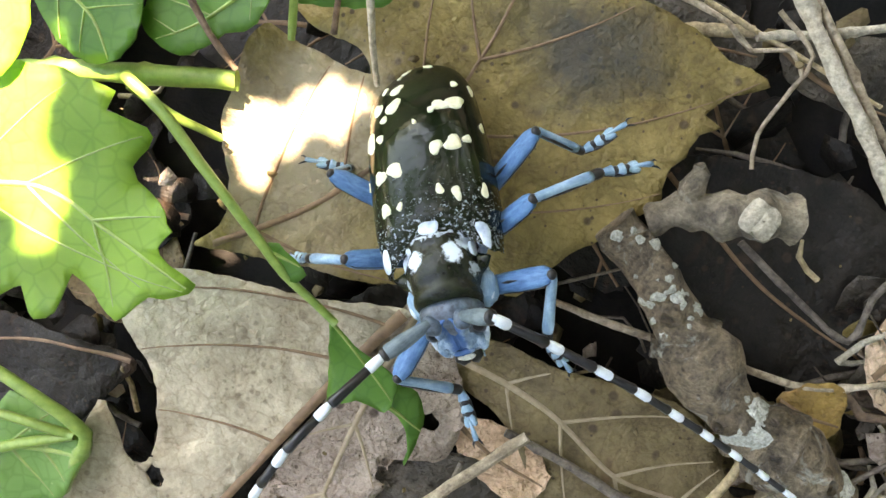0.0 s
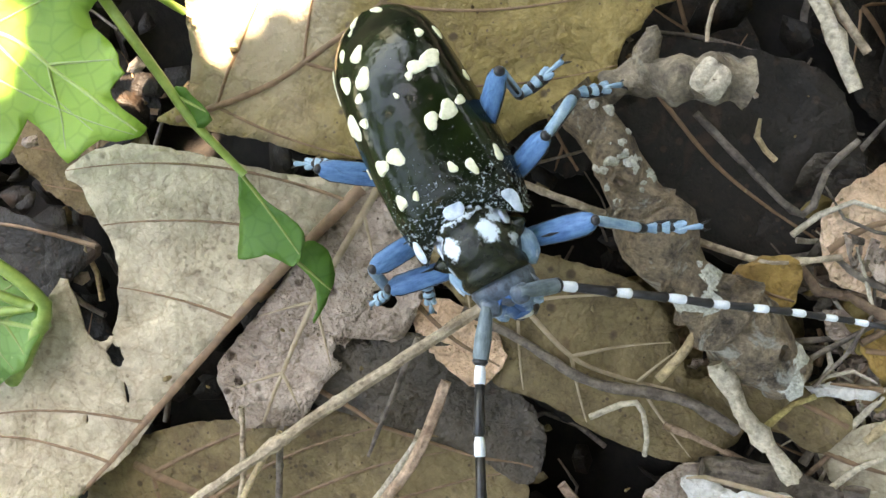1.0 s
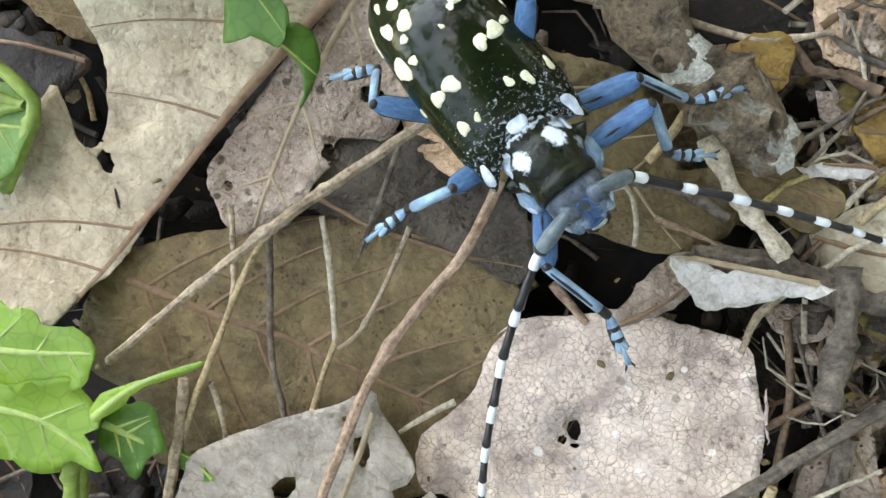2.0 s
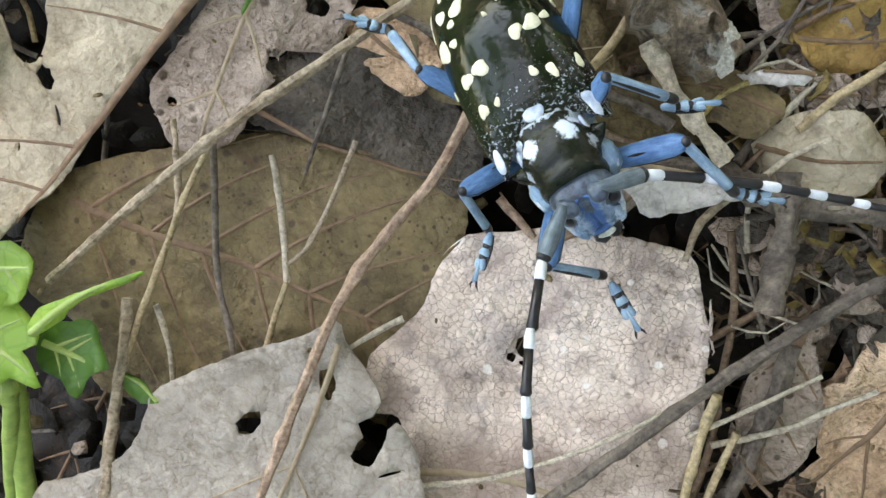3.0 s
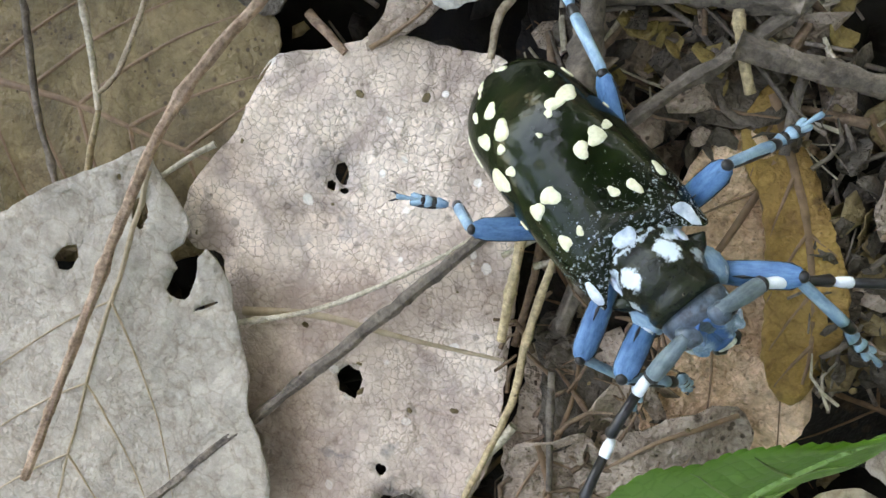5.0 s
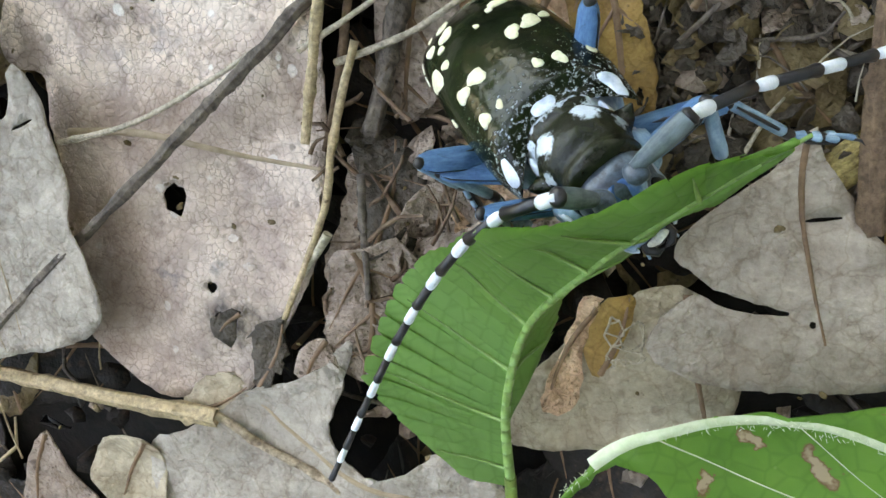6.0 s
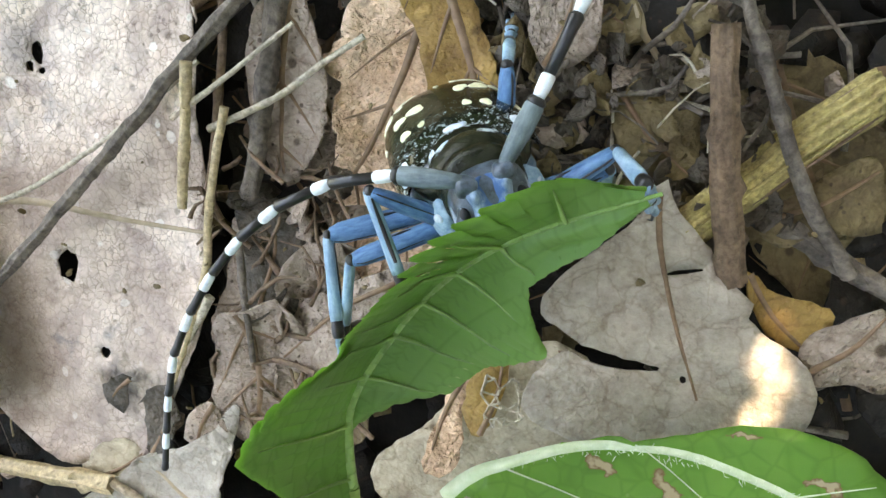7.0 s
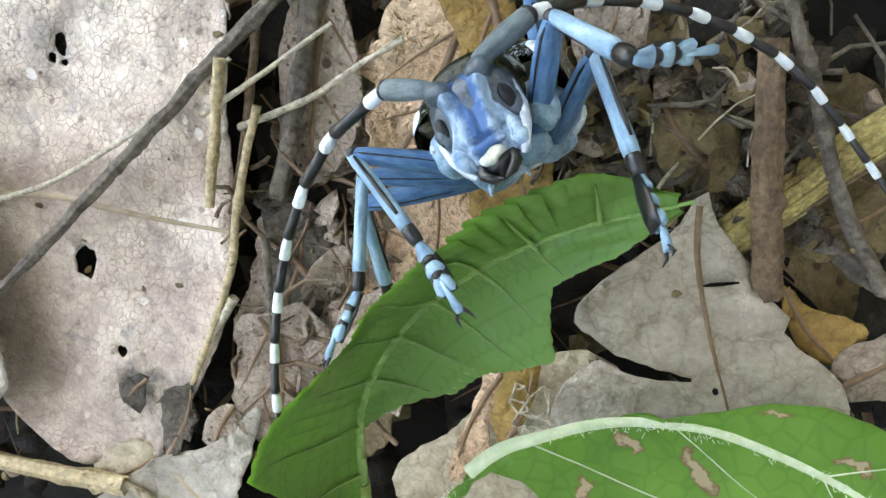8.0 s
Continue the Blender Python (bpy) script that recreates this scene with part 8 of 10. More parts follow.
    walk(MOVABLE["hR_tarsus"], [
        (0, placed(9.17, -13.28, -3.88, 20.2, -0.0, -109.4)),
        (0.5, placed(10.23, -10.92, -5.58, -17.9, 0.1, -116.6)),
        (1, placed(10.39, -11.73, -6.47, -10.4, -1.0, -121.0)),
        (1.5, placed(5.53, -18.98, -3.45, -22.3, -1.4, -122.3)),
        (2, placed(6.24, -14.86, -3.54, 3.4, -0.9, -119.4)),
        (2.2, placed(6.48, -16.85, -2.00, 11.9, 0.7, -130.8)),
        (3.3, placed(8.50, -18.12, 0.40, 42.1, -0.4, -128.8)),
        (3.5, placed(5.44, -18.67, -1.96, 35.5, 0.5, -129.8)),
        (4, placed(9.01, -8.71, -4.90, 8.6, -4.2, -118.5)),
        (4.2, placed(5.17, -11.86, -2.92, 12.1, -3.3, -123.2)),
        (5.3, placed(11.00, -15.23, -2.56, 42.7, 3.2, -135.7)),
        (5.5, placed(10.75, -15.86, -0.52, 50.8, 1.6, -134.2)),
        (5.733, placed(9.70, -11.84, -2.39, -18.1, -3.0, -118.4)),
        (6, placed(7.90, -6.63, -3.77, -86.2, 10.0, -108.3)),
        (6.267, placed(8.96, -5.13, -4.14, -57.8, -14.4, -116.1)),
        (6.5, placed(9.77, -3.68, -4.60, -21.4, -31.0, -137.5)),
        (7, placed(13.51, -0.18, -8.38, -53.2, -28.0, -133.0)),
        (7.267, placed(13.06, -1.65, -9.79, -60.0, -18.7, -126.4)),
        (7.5, placed(9.79, -3.15, -7.91, -65.5, -8.9, -121.2)),
        (8, placed(13.33, -4.30, -7.52, -35.1, -22.7, -133.0)),
    ])
    walk(MOVABLE["fL_femur"], [
        (0, placed(-1.50, 3.00, -3.20, 22.6, 0.0, 74.6)),
        (0.5, placed(-1.50, 3.00, -3.20, 14.2, 9.7, 46.0)),
        (0.7333, placed(-1.50, 3.00, -3.20, 17.3, 5.6, 60.7)),
        (1, placed(-1.50, 3.00, -3.20, 19.2, 0.8, 75.2)),
        (1.5, placed(-1.50, 3.00, -3.20, 2.8, 6.9, 44.4)),
        (2, placed(-1.50, 3.00, -3.20, 7.9, 3.2, 82.7)),
        (2.2, placed(-1.50, 3.00, -3.20, 11.5, 0.6, 97.6)),
        (3.3, placed(-1.50, 3.00, -3.20, 14.7, 9.7, 59.9)),
        (3.5, placed(-1.50, 3.00, -3.20, 21.1, 9.2, 61.6)),
        (4, placed(-1.50, 3.00, -3.20, 36.8, 3.4, 72.0)),
        (4.2, placed(-1.50, 3.00, -3.20, 18.4, -5.2, 88.4)),
        (5.3, placed(-1.50, 3.00, -3.20, 10.9, 9.4, 36.3)),
        (5.5, placed(-1.50, 3.00, -3.20, 11.1, 7.0, 49.2)),
        (6, placed(-1.50, 3.00, -3.20, 35.3, 2.9, 58.6)),
        (6.267, placed(-1.50, 3.00, -3.20, 33.4, 8.0, 51.2)),
        (6.5, placed(-1.50, 3.00, -3.20, 30.8, 12.7, 43.5)),
        (7, placed(-1.50, 3.00, -3.20, 17.7, 1.3, 68.5)),
        (7.5, placed(-1.50, 3.00, -3.20, 23.1, 9.0, 48.1)),
        (7.733, placed(-1.50, 3.00, -3.20, 30.9, 8.6, 48.8)),
        (8, placed(-1.50, 3.00, -3.20, 38.6, 8.2, 49.5)),
    ])
    walk(MOVABLE["fL_tibia"], [
        (0, placed(-8.44, 4.91, -0.21, -52.8, -0.0, -34.3)),
        (0.5, placed(-6.71, 8.49, -1.31, -74.8, -17.4, -42.9)),
        (0.7333, placed(-7.89, 6.84, -0.90, -83.0, 6.1, -38.3)),
        (1, placed(-8.61, 4.92, -0.64, -90.4, 30.0, -36.9)),
        (1.5, placed(-6.92, 8.59, -2.82, -61.2, 7.7, -42.8)),
        (2, placed(-9.16, 4.03, -2.13, -61.7, 13.9, -39.4)),
        (2.2, placed(-9.08, 2.00, -1.64, -120.7, 27.4, -39.7)),
        (3.3, placed(-7.86, 7.07, -1.25, -62.8, 34.7, -39.9)),
        (3.5, placed(-7.69, 6.85, -0.43, -72.6, 37.6, -38.5)),
        (4, placed(-7.35, 5.19, 1.47, -70.4, 15.9, -46.6)),
        (4.2, placed(-8.91, 2.99, -0.75, -81.1, 29.2, -42.9)),
        (5.3, placed(-5.84, 9.31, -1.74, -54.7, 33.8, -40.7)),
        (5.5, placed(-7.17, 8.14, -1.71, -71.7, 15.3, -50.9)),
        (6, placed(-6.81, 6.52, 1.30, -89.7, -7.3, -54.6)),
        (6.267, placed(-6.20, 7.55, 1.05, -45.7, 24.1, -41.8)),
        (6.5, placed(-5.47, 8.47, 0.70, 14.8, 33.5, -4.5)),
        (7, placed(-8.40, 5.77, -0.83, 0.0, 33.8, -6.9)),
        (7.5, placed(-6.52, 8.15, -0.18, -40.5, 27.3, -27.1)),
        (7.733, placed(-6.15, 7.86, 0.76, -46.1, 32.3, -20.9)),
        (8, placed(-5.68, 7.48, 1.62, -51.3, 37.8, -15.0)),
    ])
    walk(MOVABLE["fL_tarsus"], [
        (0, placed(-6.20, 8.21, -5.46, -66.4, 0.0, 27.8)),
        (0.5, placed(-4.14, 8.46, -7.39, -82.3, -4.0, 26.6)),
        (0.7333, placed(-7.94, 7.90, -7.41, -48.5, 18.8, 37.1)),
        (1, placed(-11.28, 6.87, -6.35, -5.7, 30.4, 61.5)),
        (1.5, placed(-5.33, 11.45, -8.56, -66.7, -0.8, 20.0)),
        (2, placed(-8.25, 7.33, -7.78, -35.1, 23.6, 39.8)),
        (2.2, placed(-13.24, 1.08, -6.68, -74.9, 44.0, 56.9)),
        (3.3, placed(-8.49, 11.53, -6.08, -35.5, 18.3, 36.3)),
        (3.5, placed(-9.47, 10.79, -5.41, -40.9, 20.4, 39.1)),
        (4, placed(-6.91, 7.95, -4.51, -38.6, 16.1, 33.7)),
        (4.2, placed(-10.54, 5.90, -6.44, -29.2, 20.7, 41.0)),
        (5.3, placed(-5.63, 14.16, -6.21, -66.4, -15.4, 9.6)),
        (5.5, placed(-6.61, 10.73, -7.75, -90.0, 2.3, 13.3)),
        (6, placed(-6.29, 5.85, -5.25, -109.1, 16.0, 11.0)),
        (6.267, placed(-4.57, 12.27, -3.27, -108.0, 28.8, 6.3)),
        (6.5, placed(-4.05, 14.76, 2.10, -108.2, 41.7, 1.2)),
        (7, placed(-7.60, 12.32, -0.83, -128.3, 25.9, 11.4)),
        (7.5, placed(-5.98, 13.51, -3.99, -134.3, -2.7, 36.3)),
        (7.733, placed(-6.88, 13.04, -3.26, -133.7, 26.2, 8.7)),
        (8, placed(-7.67, 12.29, -2.45, -153.6, 50.7, -31.8)),
    ])
    walk(MOVABLE["mL_femur"], [
        (0, placed(-2.00, -1.20, -3.80, 39.3, 0.0, 88.6)),
        (0.5, placed(-2.00, -1.20, -3.80, 48.2, 5.9, 82.5)),
        (1, placed(-2.00, -1.20, -3.80, 38.6, -5.3, 94.3)),
        (1.5, placed(-2.00, -1.20, -3.80, 32.8, 10.4, 72.7)),
        (2, placed(-2.00, -1.20, -3.80, 5.2, 10.8, 71.7)),
        (2.2, placed(-2.00, -1.20, -3.80, 58.8, 8.4, 75.6)),
        (3.3, placed(-2.00, -1.20, -3.80, 60.1, 6.6, 76.6)),
        (3.5, placed(-2.00, -1.20, -3.80, 61.3, 6.3, 76.8)),
        (4, placed(-2.00, -1.20, -3.80, 42.7, 11.5, 72.7)),
        (4.2, placed(-2.00, -1.20, -3.80, 24.5, 3.4, 85.0)),
        (5.3, placed(-2.00, -1.20, -3.80, 44.9, 5.5, 81.9)),
        (5.5, placed(-2.00, -1.20, -3.80, 43.2, 2.8, 84.6)),
        (6, placed(-2.00, -1.20, -3.80, -6.0, 11.2, 60.0)),
        (6.5, placed(-2.00, -1.20, -3.80, 13.6, 13.4, 26.9)),
        (7, placed(-2.00, -1.20, -3.80, 10.4, 8.9, 48.3)),
        (7.5, placed(-2.00, -1.20, -3.80, 19.2, 15.4, 23.6)),
        (7.733, placed(-2.00, -1.20, -3.80, 20.5, 12.5, 31.8)),
        (8, placed(-2.00, -1.20, -3.80, 21.3, 9.5, 39.9)),
    ])
    walk(MOVABLE["mL_tibia"], [
        (0, placed(-8.49, -1.05, 1.53, -29.7, -0.0, 115.8)),
        (0.5, placed(-7.47, 0.17, 2.43, -42.2, 2.2, 118.8)),
        (1, placed(-8.51, -2.18, 1.42, -51.1, 7.1, 123.5)),
        (1.5, placed(-8.49, 1.69, 0.68, -44.2, -16.1, 102.7)),
        (2, placed(-9.90, 1.57, -3.05, -66.9, -31.2, 91.4)),
        (2.2, placed(-5.96, 0.90, 3.30, -45.2, -27.9, 94.0)),
        (3.3, placed(-5.88, 0.58, 3.43, -74.4, -9.9, 104.9)),
        (3.5, placed(-5.75, 0.51, 3.52, -70.4, 3.5, 109.2)),
        (4, placed(-7.55, 1.72, 1.79, -35.6, -18.3, 92.8)),
        (4.2, placed(-9.60, -0.33, -0.32, -38.1, -13.7, 99.2)),
        (5.3, placed(-7.81, 0.20, 2.10, -62.2, -2.0, 109.1)),
        (5.5, placed(-8.07, -0.34, 1.95, -54.2, 9.9, 116.4)),
        (6, placed(-9.32, 2.82, -4.66, -68.9, -11.7, 104.8)),
        (6.5, placed(-5.29, 6.29, -1.87, -46.8, 33.3, 132.4)),
        (7, placed(-8.01, 4.47, -2.31, -41.7, 39.9, 140.8)),
        (7.5, placed(-4.50, 6.36, -1.13, -42.4, 48.7, 154.3)),
        (7.733, placed(-5.60, 5.82, -0.93, -82.0, 22.1, 137.4)),
        (8, placed(-6.63, 5.13, -0.80, -111.0, -7.5, 140.8)),
    ])
    walk(MOVABLE["mL_tarsus"], [
        (0, placed(-13.97, -3.69, -1.94, -23.9, 0.0, 96.4)),
        (0.5, placed(-11.93, -2.49, -2.27, -29.2, -4.9, 86.6)),
        (1, placed(-11.80, -5.17, -3.98, -39.2, -6.3, 84.5)),
        (1.5, placed(-13.68, 1.90, -4.01, 14.3, -12.5, 56.8)),
        (2, placed(-12.72, 4.83, -8.56, -14.9, -12.4, 70.4)),
        (2.2, placed(-11.04, 2.88, -1.09, -4.1, -16.8, 43.8)),
        (3.3, placed(-8.00, 1.22, -3.21, -39.6, -0.5, 83.2)),
        (3.5, placed(-7.83, -0.64, -3.06, -50.0, 2.5, 86.2)),
        (4, placed(-13.31, 2.72, -2.08, 13.4, -3.7, 67.7)),
        (4.2, placed(-15.20, -0.20, -4.52, -4.8, -3.9, 70.5)),
        (5.3, placed(-10.97, -0.66, -4.09, -21.8, 5.2, 107.6)),
        (5.5, placed(-11.30, -3.04, -3.64, -5.0, 9.1, 123.9)),
        (6, placed(-12.10, 3.45, -11.05, -35.4, -12.3, 70.3)),
        (6.5, placed(-6.95, 0.99, -6.14, -44.5, 27.3, 114.7)),
        (7, placed(-9.00, -1.46, -5.88, -70.3, 39.5, 124.0)),
        (7.5, placed(-3.54, 0.17, -4.25, -72.4, 48.4, 128.1)),
        (7.733, placed(-4.34, 3.34, -7.36, -98.1, 10.9, 124.6)),
        (8, placed(-5.71, 7.61, -7.28, -123.5, -24.5, 137.9)),
    ])
    walk(MOVABLE["hL_femur"], [
        (0, placed(-2.20, -4.80, -3.80, 33.2, -0.0, 107.2)),
        (0.5, placed(-2.20, -4.80, -3.80, 46.0, 8.0, 97.5)),
        (1, placed(-2.20, -4.80, -3.80, 48.4, -5.7, 110.1)),
        (1.5, placed(-2.20, -4.80, -3.80, 50.2, -7.9, 112.0)),
        (2, placed(-2.20, -4.80, -3.80, 58.7, -4.4, 109.5)),
        (2.2, placed(-2.20, -4.80, -3.80, 58.7, -4.4, 109.5)),
        (3.3, placed(-2.20, -4.80, -3.80, 43.4, -12.4, 116.1)),
        (3.5, placed(-2.20, -4.80, -3.80, 49.3, -14.2, 117.8)),
        (4, placed(-2.20, -4.80, -3.80, 49.3, -14.2, 117.8)),
        (4.2, placed(-2.20, -4.80, -3.80, 49.3, -14.2, 117.8)),
        (4.733, placed(-2.20, -4.80, -3.80, 43.3, -20.0, 123.6)),
        (5.3, placed(-2.20, -4.80, -3.80, 36.6, -25.0, 130.1)),
        (5.5, placed(-2.20, -4.80, -3.80, 55.1, 4.9, 101.5)),
        (6, placed(-2.20, -4.80, -3.80, 65.7, 14.7, 95.9)),
        (6.5, placed(-2.20, -4.80, -3.80, 73.8, 16.0, 95.4)),
        (7, placed(-2.20, -4.80, -3.80, 73.8, 16.0, 95.4)),
        (7.5, placed(-2.20, -4.80, -3.80, 73.8, 16.0, 95.4)),
        (8, placed(-2.20, -4.80, -3.80, 73.8, 16.0, 95.4)),
    ])
    walk(MOVABLE["hL_tibia"], [
        (0, placed(-9.88, -7.17, 1.45, -65.9, -0.0, 114.0)),
        (0.5, placed(-8.93, -4.71, 3.04, -59.4, 3.6, 115.8)),
        (1, placed(-7.94, -7.67, 3.34, -92.1, -0.8, 114.7)),
        (1.5, placed(-7.51, -8.05, 3.51, -50.2, 7.5, 117.6)),
        (2, placed(-6.70, -7.07, 4.37, -51.2, 6.6, 116.8)),
        (2.2, placed(-6.70, -7.07, 4.37, -51.2, 6.6, 116.8)),
        (3.3, placed(-7.84, -9.14, 2.64, -41.9, 20.6, 130.4)),
        (3.5, placed(-6.90, -9.31, 3.26, -47.0, 16.4, 125.8)),
        (4, placed(-6.90, -9.31, 3.26, -47.0, 16.4, 125.8)),
        (4.2, placed(-6.90, -9.31, 3.26, -47.0, 16.4, 125.8)),
        (4.733, placed(-6.77, -10.53, 2.39, -31.3, 28.6, 141.9)),
        (5.3, placed(-6.54, -11.62, 1.38, -10.5, 35.5, 163.2)),
        (5.5, placed(-7.71, -5.24, 4.05, -31.0, 25.6, 133.5)),
        (6, placed(-6.35, -3.00, 4.67, -18.9, 28.3, 139.8)),
        (6.5, placed(-5.10, -2.52, 5.06, 1.4, 31.7, 165.6)),
        (7, placed(-5.10, -2.52, 5.06, 1.4, 31.7, 165.6)),
        (7.5, placed(-5.10, -2.52, 5.06, 1.4, 31.7, 165.6)),
        (8, placed(-5.10, -2.52, 5.06, 1.4, 31.7, 165.6)),
    ])
    walk(MOVABLE["hL_tarsus"], [
        (0, placed(-12.71, -8.44, -5.48, 10.2, -0.0, 101.4)),
        (0.5, placed(-12.23, -6.76, -3.49, -3.1, 0.1, 100.5)),
        (1, placed(-7.74, -7.46, -4.25, -12.5, 0.3, 102.3)),
        (1.5, placed(-11.47, -10.98, -2.28, -18.3, 1.2, 105.5)),
        (2, placed(-10.64, -9.82, -1.51, -13.9, -7.1, 77.4)),
        (2.2, placed(-10.64, -9.82, -1.51, -13.9, -7.1, 77.4)),
        (3.3, placed(-11.00, -14.17, -2.11, -36.0, 6.3, 105.6)),
        (3.5, placed(-10.19, -13.61, -2.07, -39.6, 0.6, 98.2)),
        (4, placed(-10.19, -13.61, -2.07, -39.6, 0.6, 98.2)),
        (4.2, placed(-10.19, -13.61, -2.07, -39.6, 0.6, 98.2)),
        (4.733, placed(-9.29, -16.81, -1.07, -20.9, 19.5, 130.1)),
        (5.3, placed(-7.93, -19.01, 0.25, 7.1, 24.1, 169.3)),
        (5.5, placed(-11.27, -10.95, 0.52, -8.8, 23.8, 145.1)),
        (6, placed(-10.11, -9.24, 2.50, -12.4, 23.0, 140.9)),
        (6.5, placed(-7.09, -9.86, 5.23, 14.2, 22.7, 162.9)),
        (7, placed(-7.09, -9.86, 5.23, 14.2, 22.7, 162.9)),
        (7.5, placed(-7.09, -9.86, 5.23, 14.2, 22.7, 162.9)),
        (8, placed(-7.09, -9.86, 5.23, 14.2, 22.7, 162.9)),
    ])
    walk(MOVABLE["antenna_R0"], [
        (0, placed(1.50, 7.20, 1.75, 10.5, -5.3, -63.5)),
        (0.5, placed(1.50, 7.20, 1.75, -16.4, -1.0, -48.4)),
        (1, placed(1.50, 7.20, 1.75, 10.3, -3.8, -33.4)),
        (1.5, placed(1.50, 7.20, 1.75, 25.1, 2.5, -46.8)),
        (2, placed(1.50, 7.20, 1.75, -29.4, -13.0, -72.6)),
        (2.2, placed(1.50, 7.20, 1.75, 22.8, -13.8, -70.8)),
        (2.75, placed(1.50, 7.20, 1.75, 12.0, -17.2, -56.8)),
        (3.3, placed(1.50, 7.20, 1.75, 0.4, -17.8, -42.5)),
        (3.5, placed(1.50, 7.20, 1.75, 18.2, -15.9, -48.8)),
        (4, placed(1.50, 7.20, 1.75, 13.0, -14.5, -55.3)),
        (4.2, placed(1.50, 7.20, 1.75, -1.6, -14.6, -40.1)),
        (4.75, placed(1.50, 7.20, 1.75, -14.3, -22.9, -65.7)),
        (5.3, placed(1.50, 7.20, 1.75, -26.0, -35.5, -88.8)),
        (5.5, placed(1.50, 7.20, 1.75, 2.5, -38.0, -117.1)),
        (5.75, placed(1.50, 7.20, 1.75, 43.3, -33.1, -124.0)),
        (6, placed(1.50, 7.20, 1.75, 80.9, -27.1, -125.1)),
        (6.25, placed(1.50, 7.20, 1.75, 45.7, -20.0, -133.1)),
        (6.5, placed(1.50, 7.20, 1.75, 9.7, -18.8, -141.5)),
        (7, placed(1.50, 7.20, 1.75, 20.7, -24.2, -128.2)),
        (7.5, placed(1.50, 7.20, 1.75, 29.0, -17.5, -142.5)),
        (8, placed(1.50, 7.20, 1.75, 26.0, -18.1, -141.1)),
    ])
    walk(MOVABLE["antenna_R1"], [
        (0, placed(4.99, 9.02, 2.47, 11.5, -8.3, -54.6)),
        (0.5, placed(4.38, 9.73, 0.62, -30.7, 2.7, -35.8)),
        (1, placed(3.63, 10.51, 2.46, 14.4, -0.2, -24.7)),
        (1.5, placed(4.19, 9.62, 3.45, 0.5, -0.1, -30.2)),
        (2, placed(4.96, 7.82, -0.17, -17.2, -10.0, -59.2)),
        (2.2, placed(4.86, 8.76, 3.26, -0.4, -10.2, -48.1)),
        (2.75, placed(4.64, 9.55, 2.54, -1.5, -10.0, -39.5)),
        (3.3, placed(4.19, 10.16, 1.77, -2.7, -9.8, -31.0)),
        (3.5, placed(4.13, 9.96, 2.95, -25.9, -16.2, -43.6)),
        (4, placed(4.58, 9.60, 2.62, 13.4, -18.0, -36.4)),
        (4.2, placed(4.10, 10.24, 1.64, 5.9, -18.5, -31.8)),
        (4.75, placed(5.19, 8.45, 0.84, -5.0, -23.1, -59.3)),
        (5.3, placed(5.12, 6.26, 0.32, -15.9, -32.3, -84.8)),
        (5.5, placed(5.11, 5.48, 1.89, -18.9, -38.7, -102.2)),
        (5.75, placed(4.75, 6.81, 4.05, -28.0, -41.1, -107.8)),
        (6, placed(3.05, 8.31, 5.26, -37.2, -44.1, -112.8)),
        (6.25, placed(4.21, 6.01, 4.44, -27.2, -47.4, -120.9)),
        (6.5, placed(4.12, 4.25, 2.39, -15.9, -49.6, -130.2)),
        (7, placed(4.80, 5.34, 3.04, 3.5, -49.6, -130.7)),
        (7.5, placed(4.09, 4.78, 3.60, 32.9, -47.2, -136.7)),
        (8, placed(4.18, 4.74, 3.42, -2.5, -48.5, -115.9)),
    ])
    walk(MOVABLE["antenna_R2"], [
        (0, placed(9.15, 12.17, 3.52, -2.7, 1.8, -56.9)),
        (0.5, placed(6.96, 13.52, -2.09, -37.2, 15.2, -40.0)),
        (1, placed(5.77, 15.20, 3.79, 12.0, 11.8, -20.1)),
        (1.5, placed(6.87, 14.22, 3.50, -15.0, 8.9, -32.1)),
        (2, placed(9.46, 10.18, -1.72, -21.7, -1.4, -58.8)),
        (2.2, placed(8.82, 12.32, 3.22, -6.1, 0.2, -43.1)),
        (2.75, placed(8.04, 13.63, 2.40, -2.8, 0.7, -34.6)),
        (3.3, placed(6.97, 14.69, 1.53, 0.6, 0.6, -26.2)),
        (3.5, placed(7.90, 12.98, 0.72, -10.8, -2.4, -41.6)),
        (4, placed(7.34, 13.99, 3.80, 2.4, -2.7, -34.1)),
        (4.2, placed(6.74, 14.83, 2.16, 10.5, -3.6, -29.4)),
        (4.75, placed(9.84, 10.99, 0.41, 6.4, -1.0, -54.5)),
        (5.3, placed(10.28, 5.94, -0.91, 1.0, -0.6, -79.6)),
        (5.5, placed(9.80, 3.36, 0.54, -6.1, -2.6, -97.3)),
        (5.75, placed(8.72, 3.82, 2.17, -19.4, -7.1, -109.8)),
        (6, placed(6.09, 4.60, 2.96, -32.1, -14.2, -120.7)),
        (6.25, placed(7.35, 2.04, 2.80, -26.0, -14.8, -122.1)),
        (6.5, placed(7.31, 0.10, 1.44, -19.8, -15.3, -123.5)),
        (7, placed(8.98, 2.06, 3.25, -8.2, -14.0, -112.6)),
        (7.5, placed(8.70, 2.99, 5.57, 15.2, -14.3, -111.7)),
        (8, placed(8.89, 2.26, 3.26, -18.7, -13.9, -110.3)),
    ])
